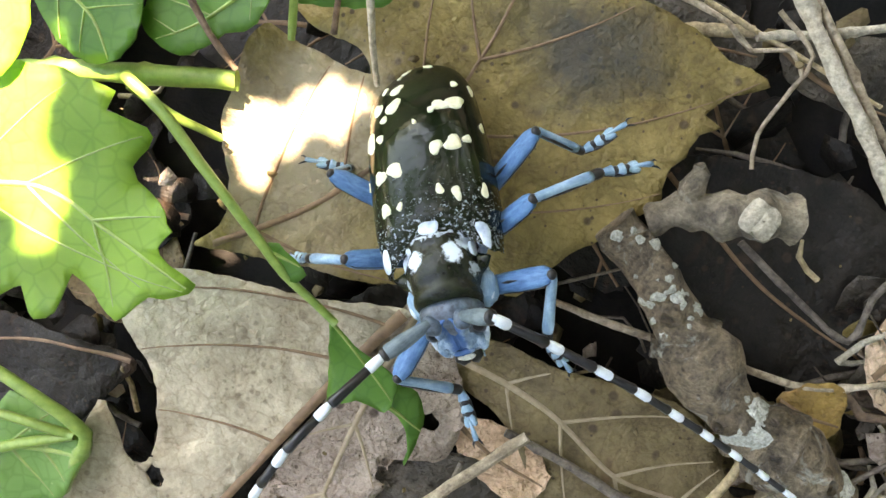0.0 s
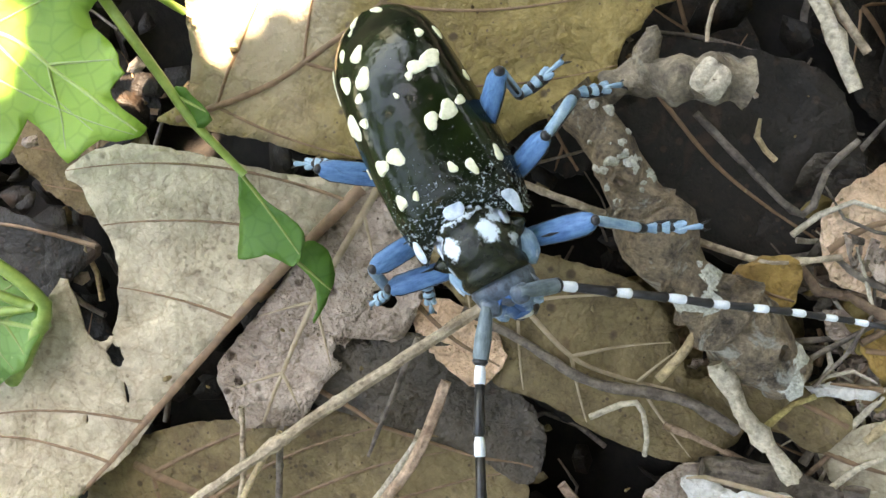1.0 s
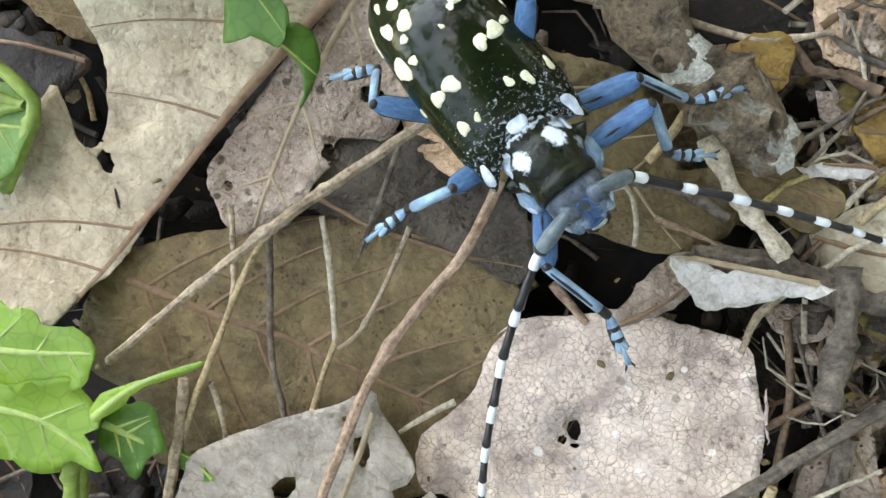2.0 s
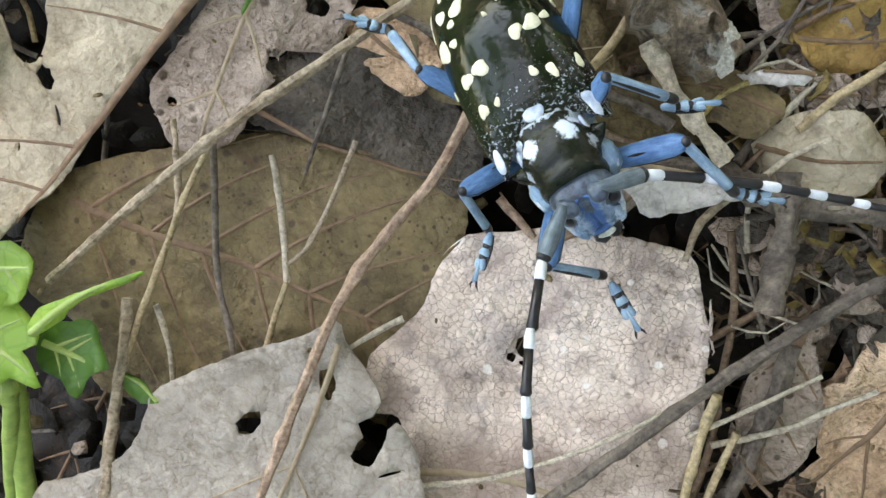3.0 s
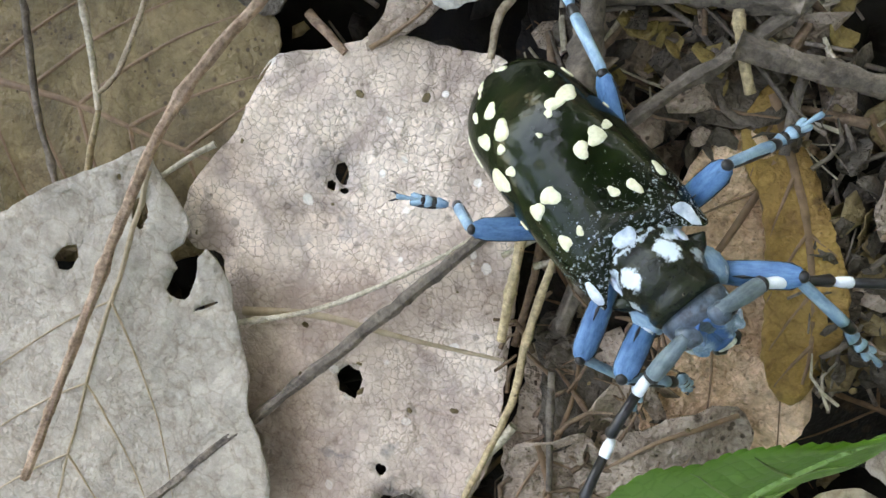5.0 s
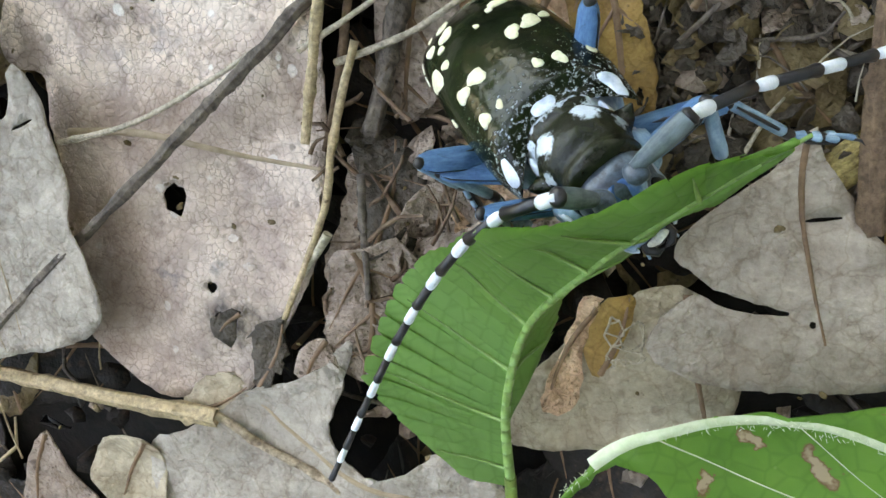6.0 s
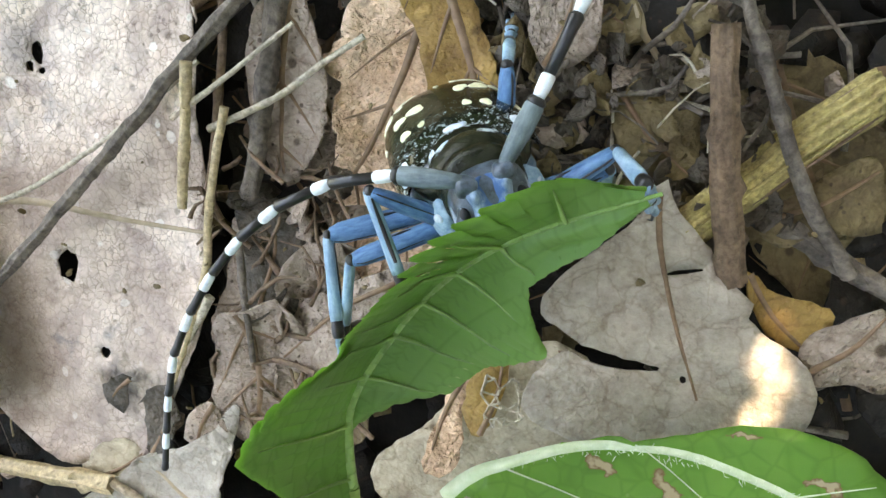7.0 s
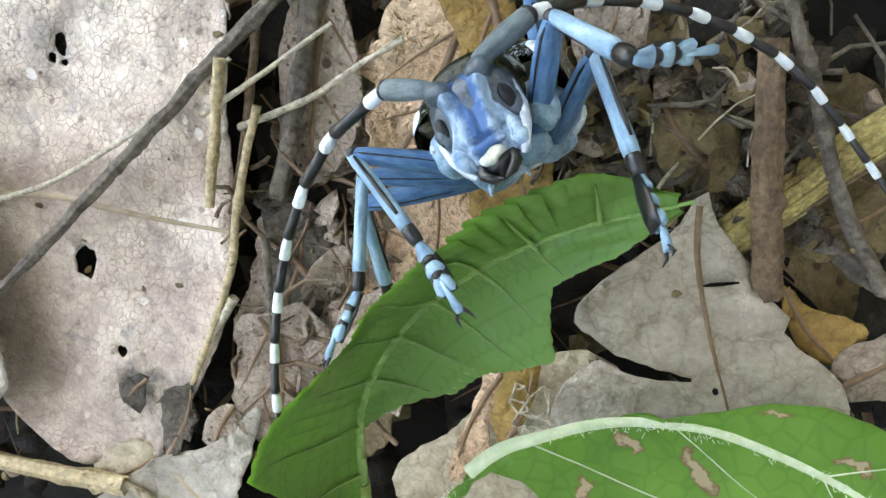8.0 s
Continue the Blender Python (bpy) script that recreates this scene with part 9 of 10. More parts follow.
    walk(MOVABLE["antenna_R3"], [
        (0, placed(13.04, 14.71, 3.31, -26.5, 11.2, -68.7)),
        (0.5, placed(8.78, 16.83, -4.80, -44.1, 28.6, -51.7)),
        (1, placed(7.53, 19.40, 4.74, 8.7, 28.3, -18.4)),
        (1.5, placed(9.10, 18.13, 2.31, -30.3, 21.7, -32.5)),
        (2, placed(13.18, 12.38, -3.44, -8.4, 20.1, -54.1)),
        (2.2, placed(11.98, 15.70, 2.73, -27.7, 19.5, -55.3)),
        (2.75, placed(10.68, 17.46, 2.17, -30.5, 21.7, -51.3)),
        (3.3, placed(9.02, 18.87, 1.57, -33.1, 24.1, -47.5)),
        (3.5, placed(10.97, 16.37, -0.15, -26.3, 21.7, -53.0)),
        (4, placed(9.94, 17.85, 3.99, -31.3, 23.7, -49.5)),
        (4.2, placed(8.94, 18.84, 3.01, 8.6, 22.2, -25.4)),
        (4.75, placed(13.60, 13.69, 0.93, 3.6, 25.7, -49.8)),
        (5.3, placed(14.86, 6.78, -0.83, -2.2, 27.0, -74.9)),
        (5.5, placed(14.38, 2.75, 0.04, -5.1, 26.6, -88.3)),
        (5.75, placed(12.79, 2.15, 0.64, -20.0, 21.8, -106.2)),
        (6, placed(9.17, 2.07, 0.56, -32.5, 13.2, -121.5)),
        (6.25, placed(10.62, -0.62, 0.83, -29.7, 13.6, -120.8)),
        (6.5, placed(10.73, -2.67, -0.08, -26.9, 13.9, -120.1)),
        (7, placed(13.17, 0.14, 2.60, -21.1, 14.6, -118.5)),
        (7.5, placed(12.99, 1.61, 6.75, 0.1, 15.4, -99.0)),
        (8, placed(12.90, 0.40, 1.81, -34.4, 7.3, -111.5)),
    ])
    walk(MOVABLE["antenna_R4"], [
        (0, placed(16.39, 16.41, 1.48, -31.0, 12.4, -70.3)),
        (0.5, placed(10.27, 19.79, -7.36, -46.2, 30.3, -53.9)),
        (1, placed(9.12, 23.23, 5.29, 4.5, 32.6, -20.6)),
        (1.5, placed(10.39, 21.59, 0.35, -32.6, 26.6, -32.7)),
        (2, placed(16.41, 14.98, -4.02, -16.0, 22.2, -58.0)),
        (2.2, placed(14.65, 18.34, 0.89, -26.1, 25.7, -50.5)),
        (2.75, placed(13.01, 20.32, 0.20, -33.2, 25.1, -51.6)),
        (3.3, placed(10.97, 21.92, -0.51, -40.4, 24.4, -52.5)),
        (3.5, placed(13.54, 19.18, -1.87, -29.3, 23.5, -54.1)),
        (4, placed(12.09, 20.84, 2.00, -48.0, 21.3, -56.4)),
        (4.2, placed(10.93, 22.47, 3.59, 3.8, 22.1, -27.6)),
        (4.75, placed(16.86, 16.29, 1.16, -0.0, 23.8, -50.6)),
        (5.3, placed(18.87, 7.94, -0.97, -4.0, 24.0, -73.8)),
        (5.5, placed(18.54, 3.04, -0.29, -5.7, 23.4, -85.8)),
        (5.75, placed(16.71, 1.56, -0.69, -19.0, 19.9, -98.5)),
        (6, placed(12.45, 0.66, -1.63, -31.0, 13.9, -109.5)),
        (6.25, placed(13.99, -2.07, -1.18, -30.9, 12.9, -111.3)),
        (6.5, placed(14.19, -4.15, -1.91, -30.7, 11.8, -113.2)),
        (7, placed(16.78, -1.39, 1.14, -30.1, 12.0, -112.9)),
        (7.5, placed(17.11, 0.95, 6.76, -9.0, 14.9, -97.3)),
        (8, placed(16.22, -0.59, -0.53, -47.3, 9.1, -102.9)),
    ])
    walk(MOVABLE["antenna_R5"], [
        (0, placed(19.39, 17.94, -0.48, -29.5, 13.2, -68.0)),
        (0.5, placed(11.61, 22.52, -9.78, -46.1, 29.4, -53.0)),
        (1, placed(10.64, 26.80, 5.55, 0.9, 32.6, -23.0)),
        (1.5, placed(11.37, 24.86, -1.52, -30.2, 28.9, -31.2)),
        (2, placed(19.37, 17.31, -5.01, -25.3, 20.0, -58.1)),
        (2.2, placed(16.88, 21.14, -0.65, -43.8, 18.5, -59.7)),
        (2.75, placed(15.00, 23.06, -1.73, -41.9, 22.0, -55.7)),
        (3.3, placed(12.69, 24.55, -2.81, -39.8, 25.4, -51.4)),
        (3.5, placed(15.85, 21.79, -3.62, -28.2, 24.8, -52.8)),
        (4, placed(13.67, 23.15, -0.70, -48.5, 22.8, -54.7)),
        (4.2, placed(12.81, 25.87, 3.83, -0.6, 25.2, -29.7)),
        (4.75, placed(19.87, 18.76, 1.16, -3.1, 25.8, -52.0)),
        (5.3, placed(22.57, 9.13, -1.22, -5.2, 25.7, -74.2)),
        (5.5, placed(22.40, 3.47, -0.64, -4.8, 25.4, -79.1)),
        (5.75, placed(20.42, 1.45, -1.88, -17.0, 22.7, -90.1)),
        (6, placed(15.75, 0.00, -3.58, -28.3, 18.1, -100.0)),
        (6.25, placed(17.26, -2.87, -3.13, -31.7, 16.3, -103.1)),
        (6.5, placed(17.43, -5.09, -3.86, -34.9, 14.3, -106.1)),
        (7, placed(20.04, -2.32, -0.77, -38.8, 16.0, -103.9)),
        (7.5, placed(20.95, 0.62, 6.17, -19.6, 17.2, -100.6)),
        (8, placed(18.89, -0.73, -3.36, -55.1, 11.3, -104.9)),
    ])
    walk(MOVABLE["antenna_R6"], [
        (0, placed(22.22, 19.54, -2.26, -26.6, 13.6, -64.8)),
        (0.5, placed(12.87, 25.12, -12.11, -45.4, 27.8, -51.2)),
        (1, placed(12.11, 30.20, 5.60, -1.7, 31.2, -24.8)),
        (1.5, placed(12.26, 28.07, -3.15, -26.7, 29.5, -29.0)),
        (2, placed(21.93, 19.53, -6.50, -25.1, 20.6, -56.6)),
        (2.2, placed(18.78, 23.19, -3.08, -44.5, 18.2, -59.3)),
        (2.75, placed(16.75, 25.38, -4.02, -41.0, 22.5, -54.1)),
        (3.3, placed(14.28, 27.12, -4.95, -37.0, 26.6, -48.5)),
        (3.5, placed(18.01, 24.34, -5.21, -26.2, 25.5, -50.8)),
        (4, placed(15.05, 25.45, -3.26, -44.1, 25.8, -50.6)),
        (4.2, placed(14.63, 29.10, 3.79, -4.4, 28.4, -31.8)),
        (4.75, placed(22.74, 21.11, 0.98, -5.6, 28.2, -53.5)),
        (5.3, placed(26.08, 10.28, -1.52, -6.1, 27.9, -74.8)),
        (5.5, placed(26.00, 4.30, -0.92, -15.4, 25.6, -86.3)),
        (5.75, placed(23.96, 1.85, -2.88, -19.9, 25.0, -88.0)),
        (6, placed(19.06, -0.03, -5.24, -24.3, 24.3, -89.7)),
        (6.25, placed(20.46, -3.06, -5.00, -31.3, 23.4, -91.5)),
        (6.5, placed(20.49, -5.43, -5.91, -38.2, 22.2, -93.1)),
        (7, placed(23.00, -2.40, -3.00, -46.7, 17.8, -97.6)),
        (7.5, placed(24.45, 0.34, 4.98, -34.8, 16.6, -99.5)),
        (8, placed(21.09, -0.70, -6.33, -67.2, 16.8, -99.3)),
    ])
    walk(MOVABLE["antenna_R7"], [
        (0, placed(24.91, 21.21, -3.78, -23.7, 13.5, -62.0)),
        (0.5, placed(14.06, 27.57, -14.32, -44.7, 26.2, -49.4)),
        (1, placed(13.53, 33.42, 5.51, -3.5, 29.6, -25.9)),
        (1.5, placed(13.10, 31.19, -4.53, -23.5, 29.2, -26.9)),
        (2, placed(24.30, 21.73, -7.90, -22.3, 21.8, -54.7)),
        (2.2, placed(20.54, 25.13, -5.42, -40.4, 20.3, -56.6)),
        (2.75, placed(18.38, 27.65, -6.15, -37.4, 24.1, -51.4)),
        (3.3, placed(15.76, 29.69, -6.84, -34.1, 27.6, -45.8)),
        (3.5, placed(20.03, 26.86, -6.61, -24.3, 26.3, -49.3)),
        (4, placed(16.32, 27.88, -5.46, -38.5, 28.6, -46.2)),
        (4.2, placed(16.37, 32.15, 3.55, -7.2, 30.6, -33.6)),
        (4.75, placed(25.45, 23.32, 0.68, -7.4, 29.9, -54.8)),
        (5.3, placed(29.41, 11.36, -1.85, -6.7, 29.4, -75.4)),
        (5.5, placed(29.35, 4.92, -1.77, -17.7, 26.6, -87.4)),
        (5.75, placed(27.25, 2.48, -3.97, -21.7, 26.0, -89.0)),
        (6, placed(22.26, 0.59, -6.56, -25.6, 25.4, -90.6)),
        (6.25, placed(23.48, -2.41, -6.68, -36.5, 21.7, -96.2)),
        (6.5, placed(23.29, -4.76, -7.93, -46.8, 17.2, -100.8)),
        (7, placed(25.49, -1.94, -5.43, -58.6, 14.1, -102.8)),
        (7.5, placed(27.39, 0.43, 3.05, -47.4, 16.3, -100.7)),
        (8, placed(22.59, 0.00, -9.44, -63.8, 4.4, -106.8)),
    ])
    walk(MOVABLE["antenna_R8"], [
        (0, placed(27.45, 22.92, -5.08, -21.4, 13.2, -59.8)),
        (0.5, placed(15.18, 29.90, -16.42, -44.1, 24.9, -48.0)),
        (1, placed(14.89, 36.45, 5.33, -4.6, 28.1, -26.5)),
        (1.5, placed(13.90, 34.20, -5.68, -21.0, 28.5, -25.3)),
        (2, placed(26.54, 23.88, -9.07, -19.1, 22.6, -52.9)),
        (2.2, placed(22.24, 27.15, -7.44, -35.2, 22.4, -53.2)),
        (2.75, placed(19.93, 29.94, -8.00, -33.5, 25.4, -48.5)),
        (3.3, placed(17.13, 32.23, -8.49, -31.6, 28.2, -43.5)),
        (3.5, placed(21.93, 29.29, -7.83, -22.8, 26.7, -47.9)),
        (4, placed(17.52, 30.39, -7.28, -33.2, 30.3, -42.0)),
        (4.2, placed(18.02, 35.01, 3.19, -14.0, 31.2, -37.8)),
        (4.75, placed(28.02, 25.40, 0.30, -11.1, 29.4, -57.1)),
        (5.3, placed(32.56, 12.37, -2.18, -7.0, 28.7, -75.7)),
        (5.5, placed(32.49, 5.52, -2.67, -17.1, 26.3, -86.0)),
        (5.75, placed(30.33, 3.07, -5.07, -21.5, 25.6, -88.2)),
        (6, placed(25.27, 1.17, -7.86, -25.8, 24.7, -90.3)),
        (6.25, placed(26.21, -1.97, -8.51, -37.7, 20.4, -96.5)),
        (6.5, placed(25.66, -4.48, -10.24, -48.7, 15.2, -101.4)),
        (7, placed(27.34, -1.65, -8.19, -62.1, 12.7, -102.8)),
        (7.5, placed(29.73, 0.69, 0.70, -51.5, 15.5, -100.5)),
        (8, placed(24.06, -0.21, -12.41, -62.7, 1.4, -108.0)),
    ])
    walk(MOVABLE["antenna_R9"], [
        (0, placed(29.84, 24.61, -6.20, -19.7, 12.9, -58.2)),
        (0.5, placed(16.24, 32.08, -18.40, -43.7, 23.8, -46.9)),
        (1, placed(16.18, 39.30, 5.11, -5.4, 26.9, -26.9)),
        (1.5, placed(14.67, 37.08, -6.67, -19.2, 27.8, -24.2)),
        (2, placed(28.66, 25.98, -10.01, -16.5, 23.1, -51.5)),
        (2.2, placed(23.88, 29.24, -9.11, -30.4, 23.9, -50.0)),
        (2.75, placed(21.39, 32.23, -9.56, -30.1, 26.2, -45.9)),
        (3.3, placed(18.41, 34.70, -9.94, -29.7, 28.4, -41.7)),
        (3.5, placed(23.71, 31.63, -8.92, -21.6, 26.7, -46.9)),
        (4, placed(18.63, 32.92, -8.76, -28.9, 31.1, -38.5)),
        (4.2, placed(19.57, 37.66, 2.54, -15.7, 31.0, -38.8)),
        (4.75, placed(30.44, 27.32, -0.22, -12.1, 28.9, -57.6)),
        (5.3, placed(35.53, 13.32, -2.52, -7.2, 28.1, -75.8)),
        (5.5, placed(35.46, 6.13, -3.50, -15.8, 26.2, -84.4)),
        (5.75, placed(33.23, 3.65, -6.11, -20.8, 25.3, -87.2)),
        (6, placed(28.09, 1.73, -9.10, -25.7, 24.1, -89.9)),
        (6.25, placed(28.75, -1.58, -10.31, -37.7, 20.1, -95.8)),
        (6.5, placed(27.81, -4.28, -12.51, -48.9, 15.1, -100.5)),
        (7, placed(28.90, -1.38, -10.89, -63.0, 12.6, -101.8)),
        (7.5, placed(31.76, 0.98, -1.66, -52.9, 14.8, -100.0)),
        (8, placed(25.45, -0.59, -15.20, -62.7, 1.5, -107.1)),
    ])
    walk(MOVABLE["antenna_L0"], [
        (0, placed(-1.50, 7.20, 1.75, 40.5, 16.5, 71.6)),
        (0.5, placed(-1.50, 7.20, 1.75, 35.0, 19.2, 67.7)),
        (0.75, placed(-1.50, 7.20, 1.75, -12.0, 17.5, 57.9)),
        (1, placed(-1.50, 7.20, 1.75, -57.3, 11.8, 54.0)),
        (1.5, placed(-1.50, 7.20, 1.75, -45.0, 27.6, 69.3)),
        (2, placed(-1.50, 7.20, 1.75, -51.9, 19.1, 61.6)),
        (2.2, placed(-1.50, 7.20, 1.75, -66.0, 37.9, 70.1)),
        (2.75, placed(-1.50, 7.20, 1.75, -54.9, 33.8, 66.4)),
        (3.3, placed(-1.50, 7.20, 1.75, -43.8, 30.4, 62.1)),
        (3.5, placed(-1.50, 7.20, 1.75, -57.3, 30.8, 62.4)),
        (4, placed(-1.50, 7.20, 1.75, -47.9, 33.0, 64.7)),
        (4.2, placed(-1.50, 7.20, 1.75, -38.8, 24.8, 51.7)),
        (4.75, placed(-1.50, 7.20, 1.75, -46.7, 30.7, 57.7)),
        (5.3, placed(-1.50, 7.20, 1.75, -54.6, 37.2, 62.9)),
        (5.5, placed(-1.50, 7.20, 1.75, -56.6, 50.6, 73.5)),
        (6, placed(-1.50, 7.20, 1.75, 16.6, 48.6, 97.7)),
        (6.5, placed(-1.50, 7.20, 1.75, 1.1, 51.0, 122.8)),
        (6.75, placed(-1.50, 7.20, 1.75, 33.7, 46.6, 134.9)),
        (7, placed(-1.50, 7.20, 1.75, 61.3, 39.4, 140.8)),
        (7.5, placed(-1.50, 7.20, 1.75, 41.7, 56.3, 119.7)),
        (7.75, placed(-1.50, 7.20, 1.75, 32.3, 52.9, 130.5)),
        (8, placed(-1.50, 7.20, 1.75, 22.1, 50.9, 140.9)),
    ])
    walk(MOVABLE["antenna_L1"], [
        (0, placed(-4.16, 8.86, 4.24, -55.7, -12.1, 81.8)),
        (0.5, placed(-4.24, 9.14, 3.92, -37.1, -16.5, 76.1)),
        (0.75, placed(-4.95, 9.07, 0.96, -40.1, -18.4, 73.7)),
        (1, placed(-3.65, 7.92, -1.54, -43.1, -20.5, 71.4)),
        (1.5, placed(-4.61, 6.98, -0.76, -35.4, -18.3, 74.7)),
        (2, placed(-4.16, 7.47, -1.22, -48.2, -24.6, 68.8)),
        (2.2, placed(-3.79, 5.64, -1.13, -53.6, 4.3, 91.7)),
        (2.75, placed(-4.34, 6.45, -0.97, -49.7, -3.1, 85.4)),
        (3.3, placed(-4.71, 7.31, -0.64, -45.0, -10.0, 78.6)),
        (3.5, placed(-4.21, 6.67, -1.14, -45.3, -7.3, 81.2)),
        (4, placed(-4.62, 6.89, -0.74, -27.2, -17.1, 63.4)),
        (4.2, placed(-4.60, 8.31, -0.53, -20.5, -22.2, 50.5)),
        (4.75, placed(-4.61, 7.41, -0.75, -34.7, -14.2, 63.5)),
        (5.3, placed(-4.46, 6.50, -0.85, -46.8, -3.8, 73.7)),
        (5.5, placed(-4.34, 5.35, -0.37, -46.8, 15.5, 91.1)),
        (6, placed(-5.41, 7.53, 2.51, -36.6, 16.9, 93.0)),
        (6.5, placed(-4.90, 5.09, 1.80, -0.3, 19.7, 124.1)),
        (6.75, placed(-4.99, 5.99, 3.27, 22.5, 20.2, 122.8)),
        (7, placed(-4.44, 7.12, 4.46, 45.4, 21.0, 121.9)),
        (7.5, placed(-5.19, 7.64, 3.23, 26.0, 33.1, 99.8)),
        (7.75, placed(-5.18, 6.30, 3.04, 13.9, 30.3, 124.5)),
        (8, placed(-4.74, 5.06, 2.70, -1.1, 32.7, 146.7)),
    ])
    walk(MOVABLE["antenna_L2"], [
        (0, placed(-6.99, 10.20, -0.06, -51.6, -15.6, 78.0)),
        (0.5, placed(-8.14, 11.05, 0.84, -42.1, -17.2, 76.1)),
        (0.75, placed(-8.55, 11.25, -2.29, -38.1, -19.7, 72.8)),
        (1, placed(-6.93, 10.36, -4.95, -33.9, -22.0, 69.2)),
        (1.5, placed(-8.54, 9.06, -3.68, -24.4, -22.0, 69.3)),
        (2, placed(-6.87, 10.29, -4.83, -32.8, -28.7, 58.8)),
        (2.2, placed(-6.93, 5.23, -5.41, -44.8, -5.5, 86.4)),
        (2.75, placed(-7.75, 6.94, -5.02, -39.8, -12.0, 78.6)),
        (3.3, placed(-8.27, 8.69, -4.34, -33.8, -17.8, 70.1)),
        (3.5, placed(-7.84, 7.72, -4.89, -33.5, -14.6, 75.2)),
        (4, placed(-8.53, 9.64, -3.06, -28.4, -20.3, 64.9)),
        (4.2, placed(-7.99, 12.02, -2.25, -14.0, -27.7, 41.5)),
        (4.75, placed(-8.19, 10.02, -3.69, -29.3, -20.3, 58.1)),
        (5.3, placed(-7.89, 7.76, -4.72, -41.6, -9.6, 71.3)),
        (5.5, placed(-7.97, 4.24, -4.10, -43.2, 4.5, 86.3)),
        (6, placed(-9.63, 6.39, -0.53, -33.0, 4.1, 85.7)),
        (6.5, placed(-9.30, 2.10, 1.77, -9.1, 8.6, 109.9)),
        (6.75, placed(-9.51, 3.91, 5.18, 16.8, 8.4, 110.4)),
        (7, placed(-8.33, 6.30, 8.00, 42.8, 8.1, 110.7)),
        (7.5, placed(-10.12, 8.09, 5.18, 22.2, 15.9, 93.1)),
        (7.75, placed(-9.80, 3.91, 4.14, 3.0, 15.8, 113.7)),
        (8, placed(-7.62, 0.58, 2.61, -17.4, 22.1, 131.5)),
    ])
    walk(MOVABLE["antenna_L3"], [
        (0, placed(-9.62, 11.76, -3.57, -50.3, -16.7, 76.5)),
        (0.5, placed(-11.27, 12.77, -2.14, -46.8, -16.5, 76.8)),
        (0.75, placed(-11.76, 13.26, -5.00, -40.4, -20.1, 72.4)),
        (1, placed(-10.20, 12.64, -7.36, -33.5, -23.2, 67.5)),
        (1.5, placed(-12.25, 11.23, -5.46, -23.4, -23.2, 67.7)),
        (2, placed(-9.59, 13.35, -7.04, -31.3, -30.4, 55.7)),
        (2.2, placed(-10.21, 5.75, -8.67, -40.4, -13.2, 81.2)),
        (2.75, placed(-11.13, 8.26, -7.94, -40.8, -16.1, 77.7)),
        (3.3, placed(-11.64, 10.75, -6.81, -41.1, -19.1, 74.2)),
        (3.5, placed(-11.42, 9.33, -7.38, -37.4, -17.3, 76.7)),
        (4, placed(-11.91, 12.08, -5.14, -27.3, -23.4, 65.3)),
        (4.2, placed(-10.59, 15.76, -3.25, -11.8, -31.3, 38.5)),
        (4.75, placed(-11.22, 12.84, -5.83, -26.0, -25.0, 56.0)),
        (5.3, placed(-11.02, 9.37, -7.76, -37.3, -15.5, 70.5)),
        (5.5, placed(-11.37, 4.21, -7.28, -41.4, -5.6, 82.4)),
        (6, placed(-13.54, 6.50, -3.06, -33.3, -0.7, 89.8)),
        (6.5, placed(-13.58, 0.43, 1.04, -19.2, 4.8, 105.4)),
        (6.75, placed(-13.75, 2.55, 6.52, 12.2, 4.7, 105.8)),
        (7, placed(-11.68, 5.51, 11.13, 43.5, 4.5, 106.1)),
        (7.5, placed(-14.45, 8.33, 6.87, 21.6, 10.2, 92.2)),
        (7.75, placed(-14.08, 2.10, 4.38, -3.5, 11.8, 110.4)),
        (8, placed(-10.60, -2.75, 1.33, -29.5, 20.0, 124.3)),
    ])
    walk(MOVABLE["antenna_L4"], [
        (0, placed(-12.00, 13.28, -6.65, -53.6, -18.2, 77.1)),
        (0.5, placed(-13.86, 14.27, -5.06, -51.8, -14.3, 80.3)),
        (0.75, placed(-14.51, 15.11, -7.54, -43.5, -18.8, 75.5)),
        (1, placed(-13.07, 14.81, -9.48, -34.5, -22.5, 69.9)),
        (1.5, placed(-15.55, 13.29, -6.99, -28.2, -22.8, 69.4)),
        (2, placed(-11.93, 16.27, -8.91, -36.7, -30.2, 59.1)),
        (2.2, placed(-13.26, 6.85, -11.31, -39.2, -17.1, 79.2)),
        (2.75, placed(-14.06, 9.67, -10.57, -40.2, -19.1, 76.8)),
        (3.3, placed(-14.43, 12.47, -9.40, -41.1, -21.0, 74.5)),
        (3.5, placed(-14.48, 10.83, -9.80, -36.3, -19.9, 76.1)),
        (4, placed(-14.96, 14.33, -6.90, -25.8, -25.4, 64.9)),
        (4.2, placed(-12.79, 19.23, -3.98, -11.3, -33.3, 37.7)),
        (4.75, placed(-13.90, 15.59, -7.49, -24.0, -28.0, 54.9)),
        (5.3, placed(-13.93, 11.12, -10.20, -34.0, -19.9, 69.5)),
        (5.5, placed(-14.44, 4.90, -10.03, -47.2, -6.6, 82.8)),
        (6, placed(-17.03, 6.54, -5.35, -30.3, -4.1, 87.1)),
        (6.5, placed(-17.35, -0.73, -0.33, -26.4, 3.5, 102.3)),
        (6.75, placed(-17.70, 1.50, 7.39, 9.1, 3.4, 102.7)),
        (7, placed(-14.66, 4.88, 14.00, 44.5, 3.1, 103.0)),
        (7.5, placed(-18.34, 8.45, 8.38, 21.3, 7.4, 92.2)),
        (7.75, placed(-17.98, 0.60, 4.13, -8.8, 10.3, 108.8)),
        (8, placed(-13.21, -5.39, -0.61, -39.6, 19.5, 119.7)),
    ])
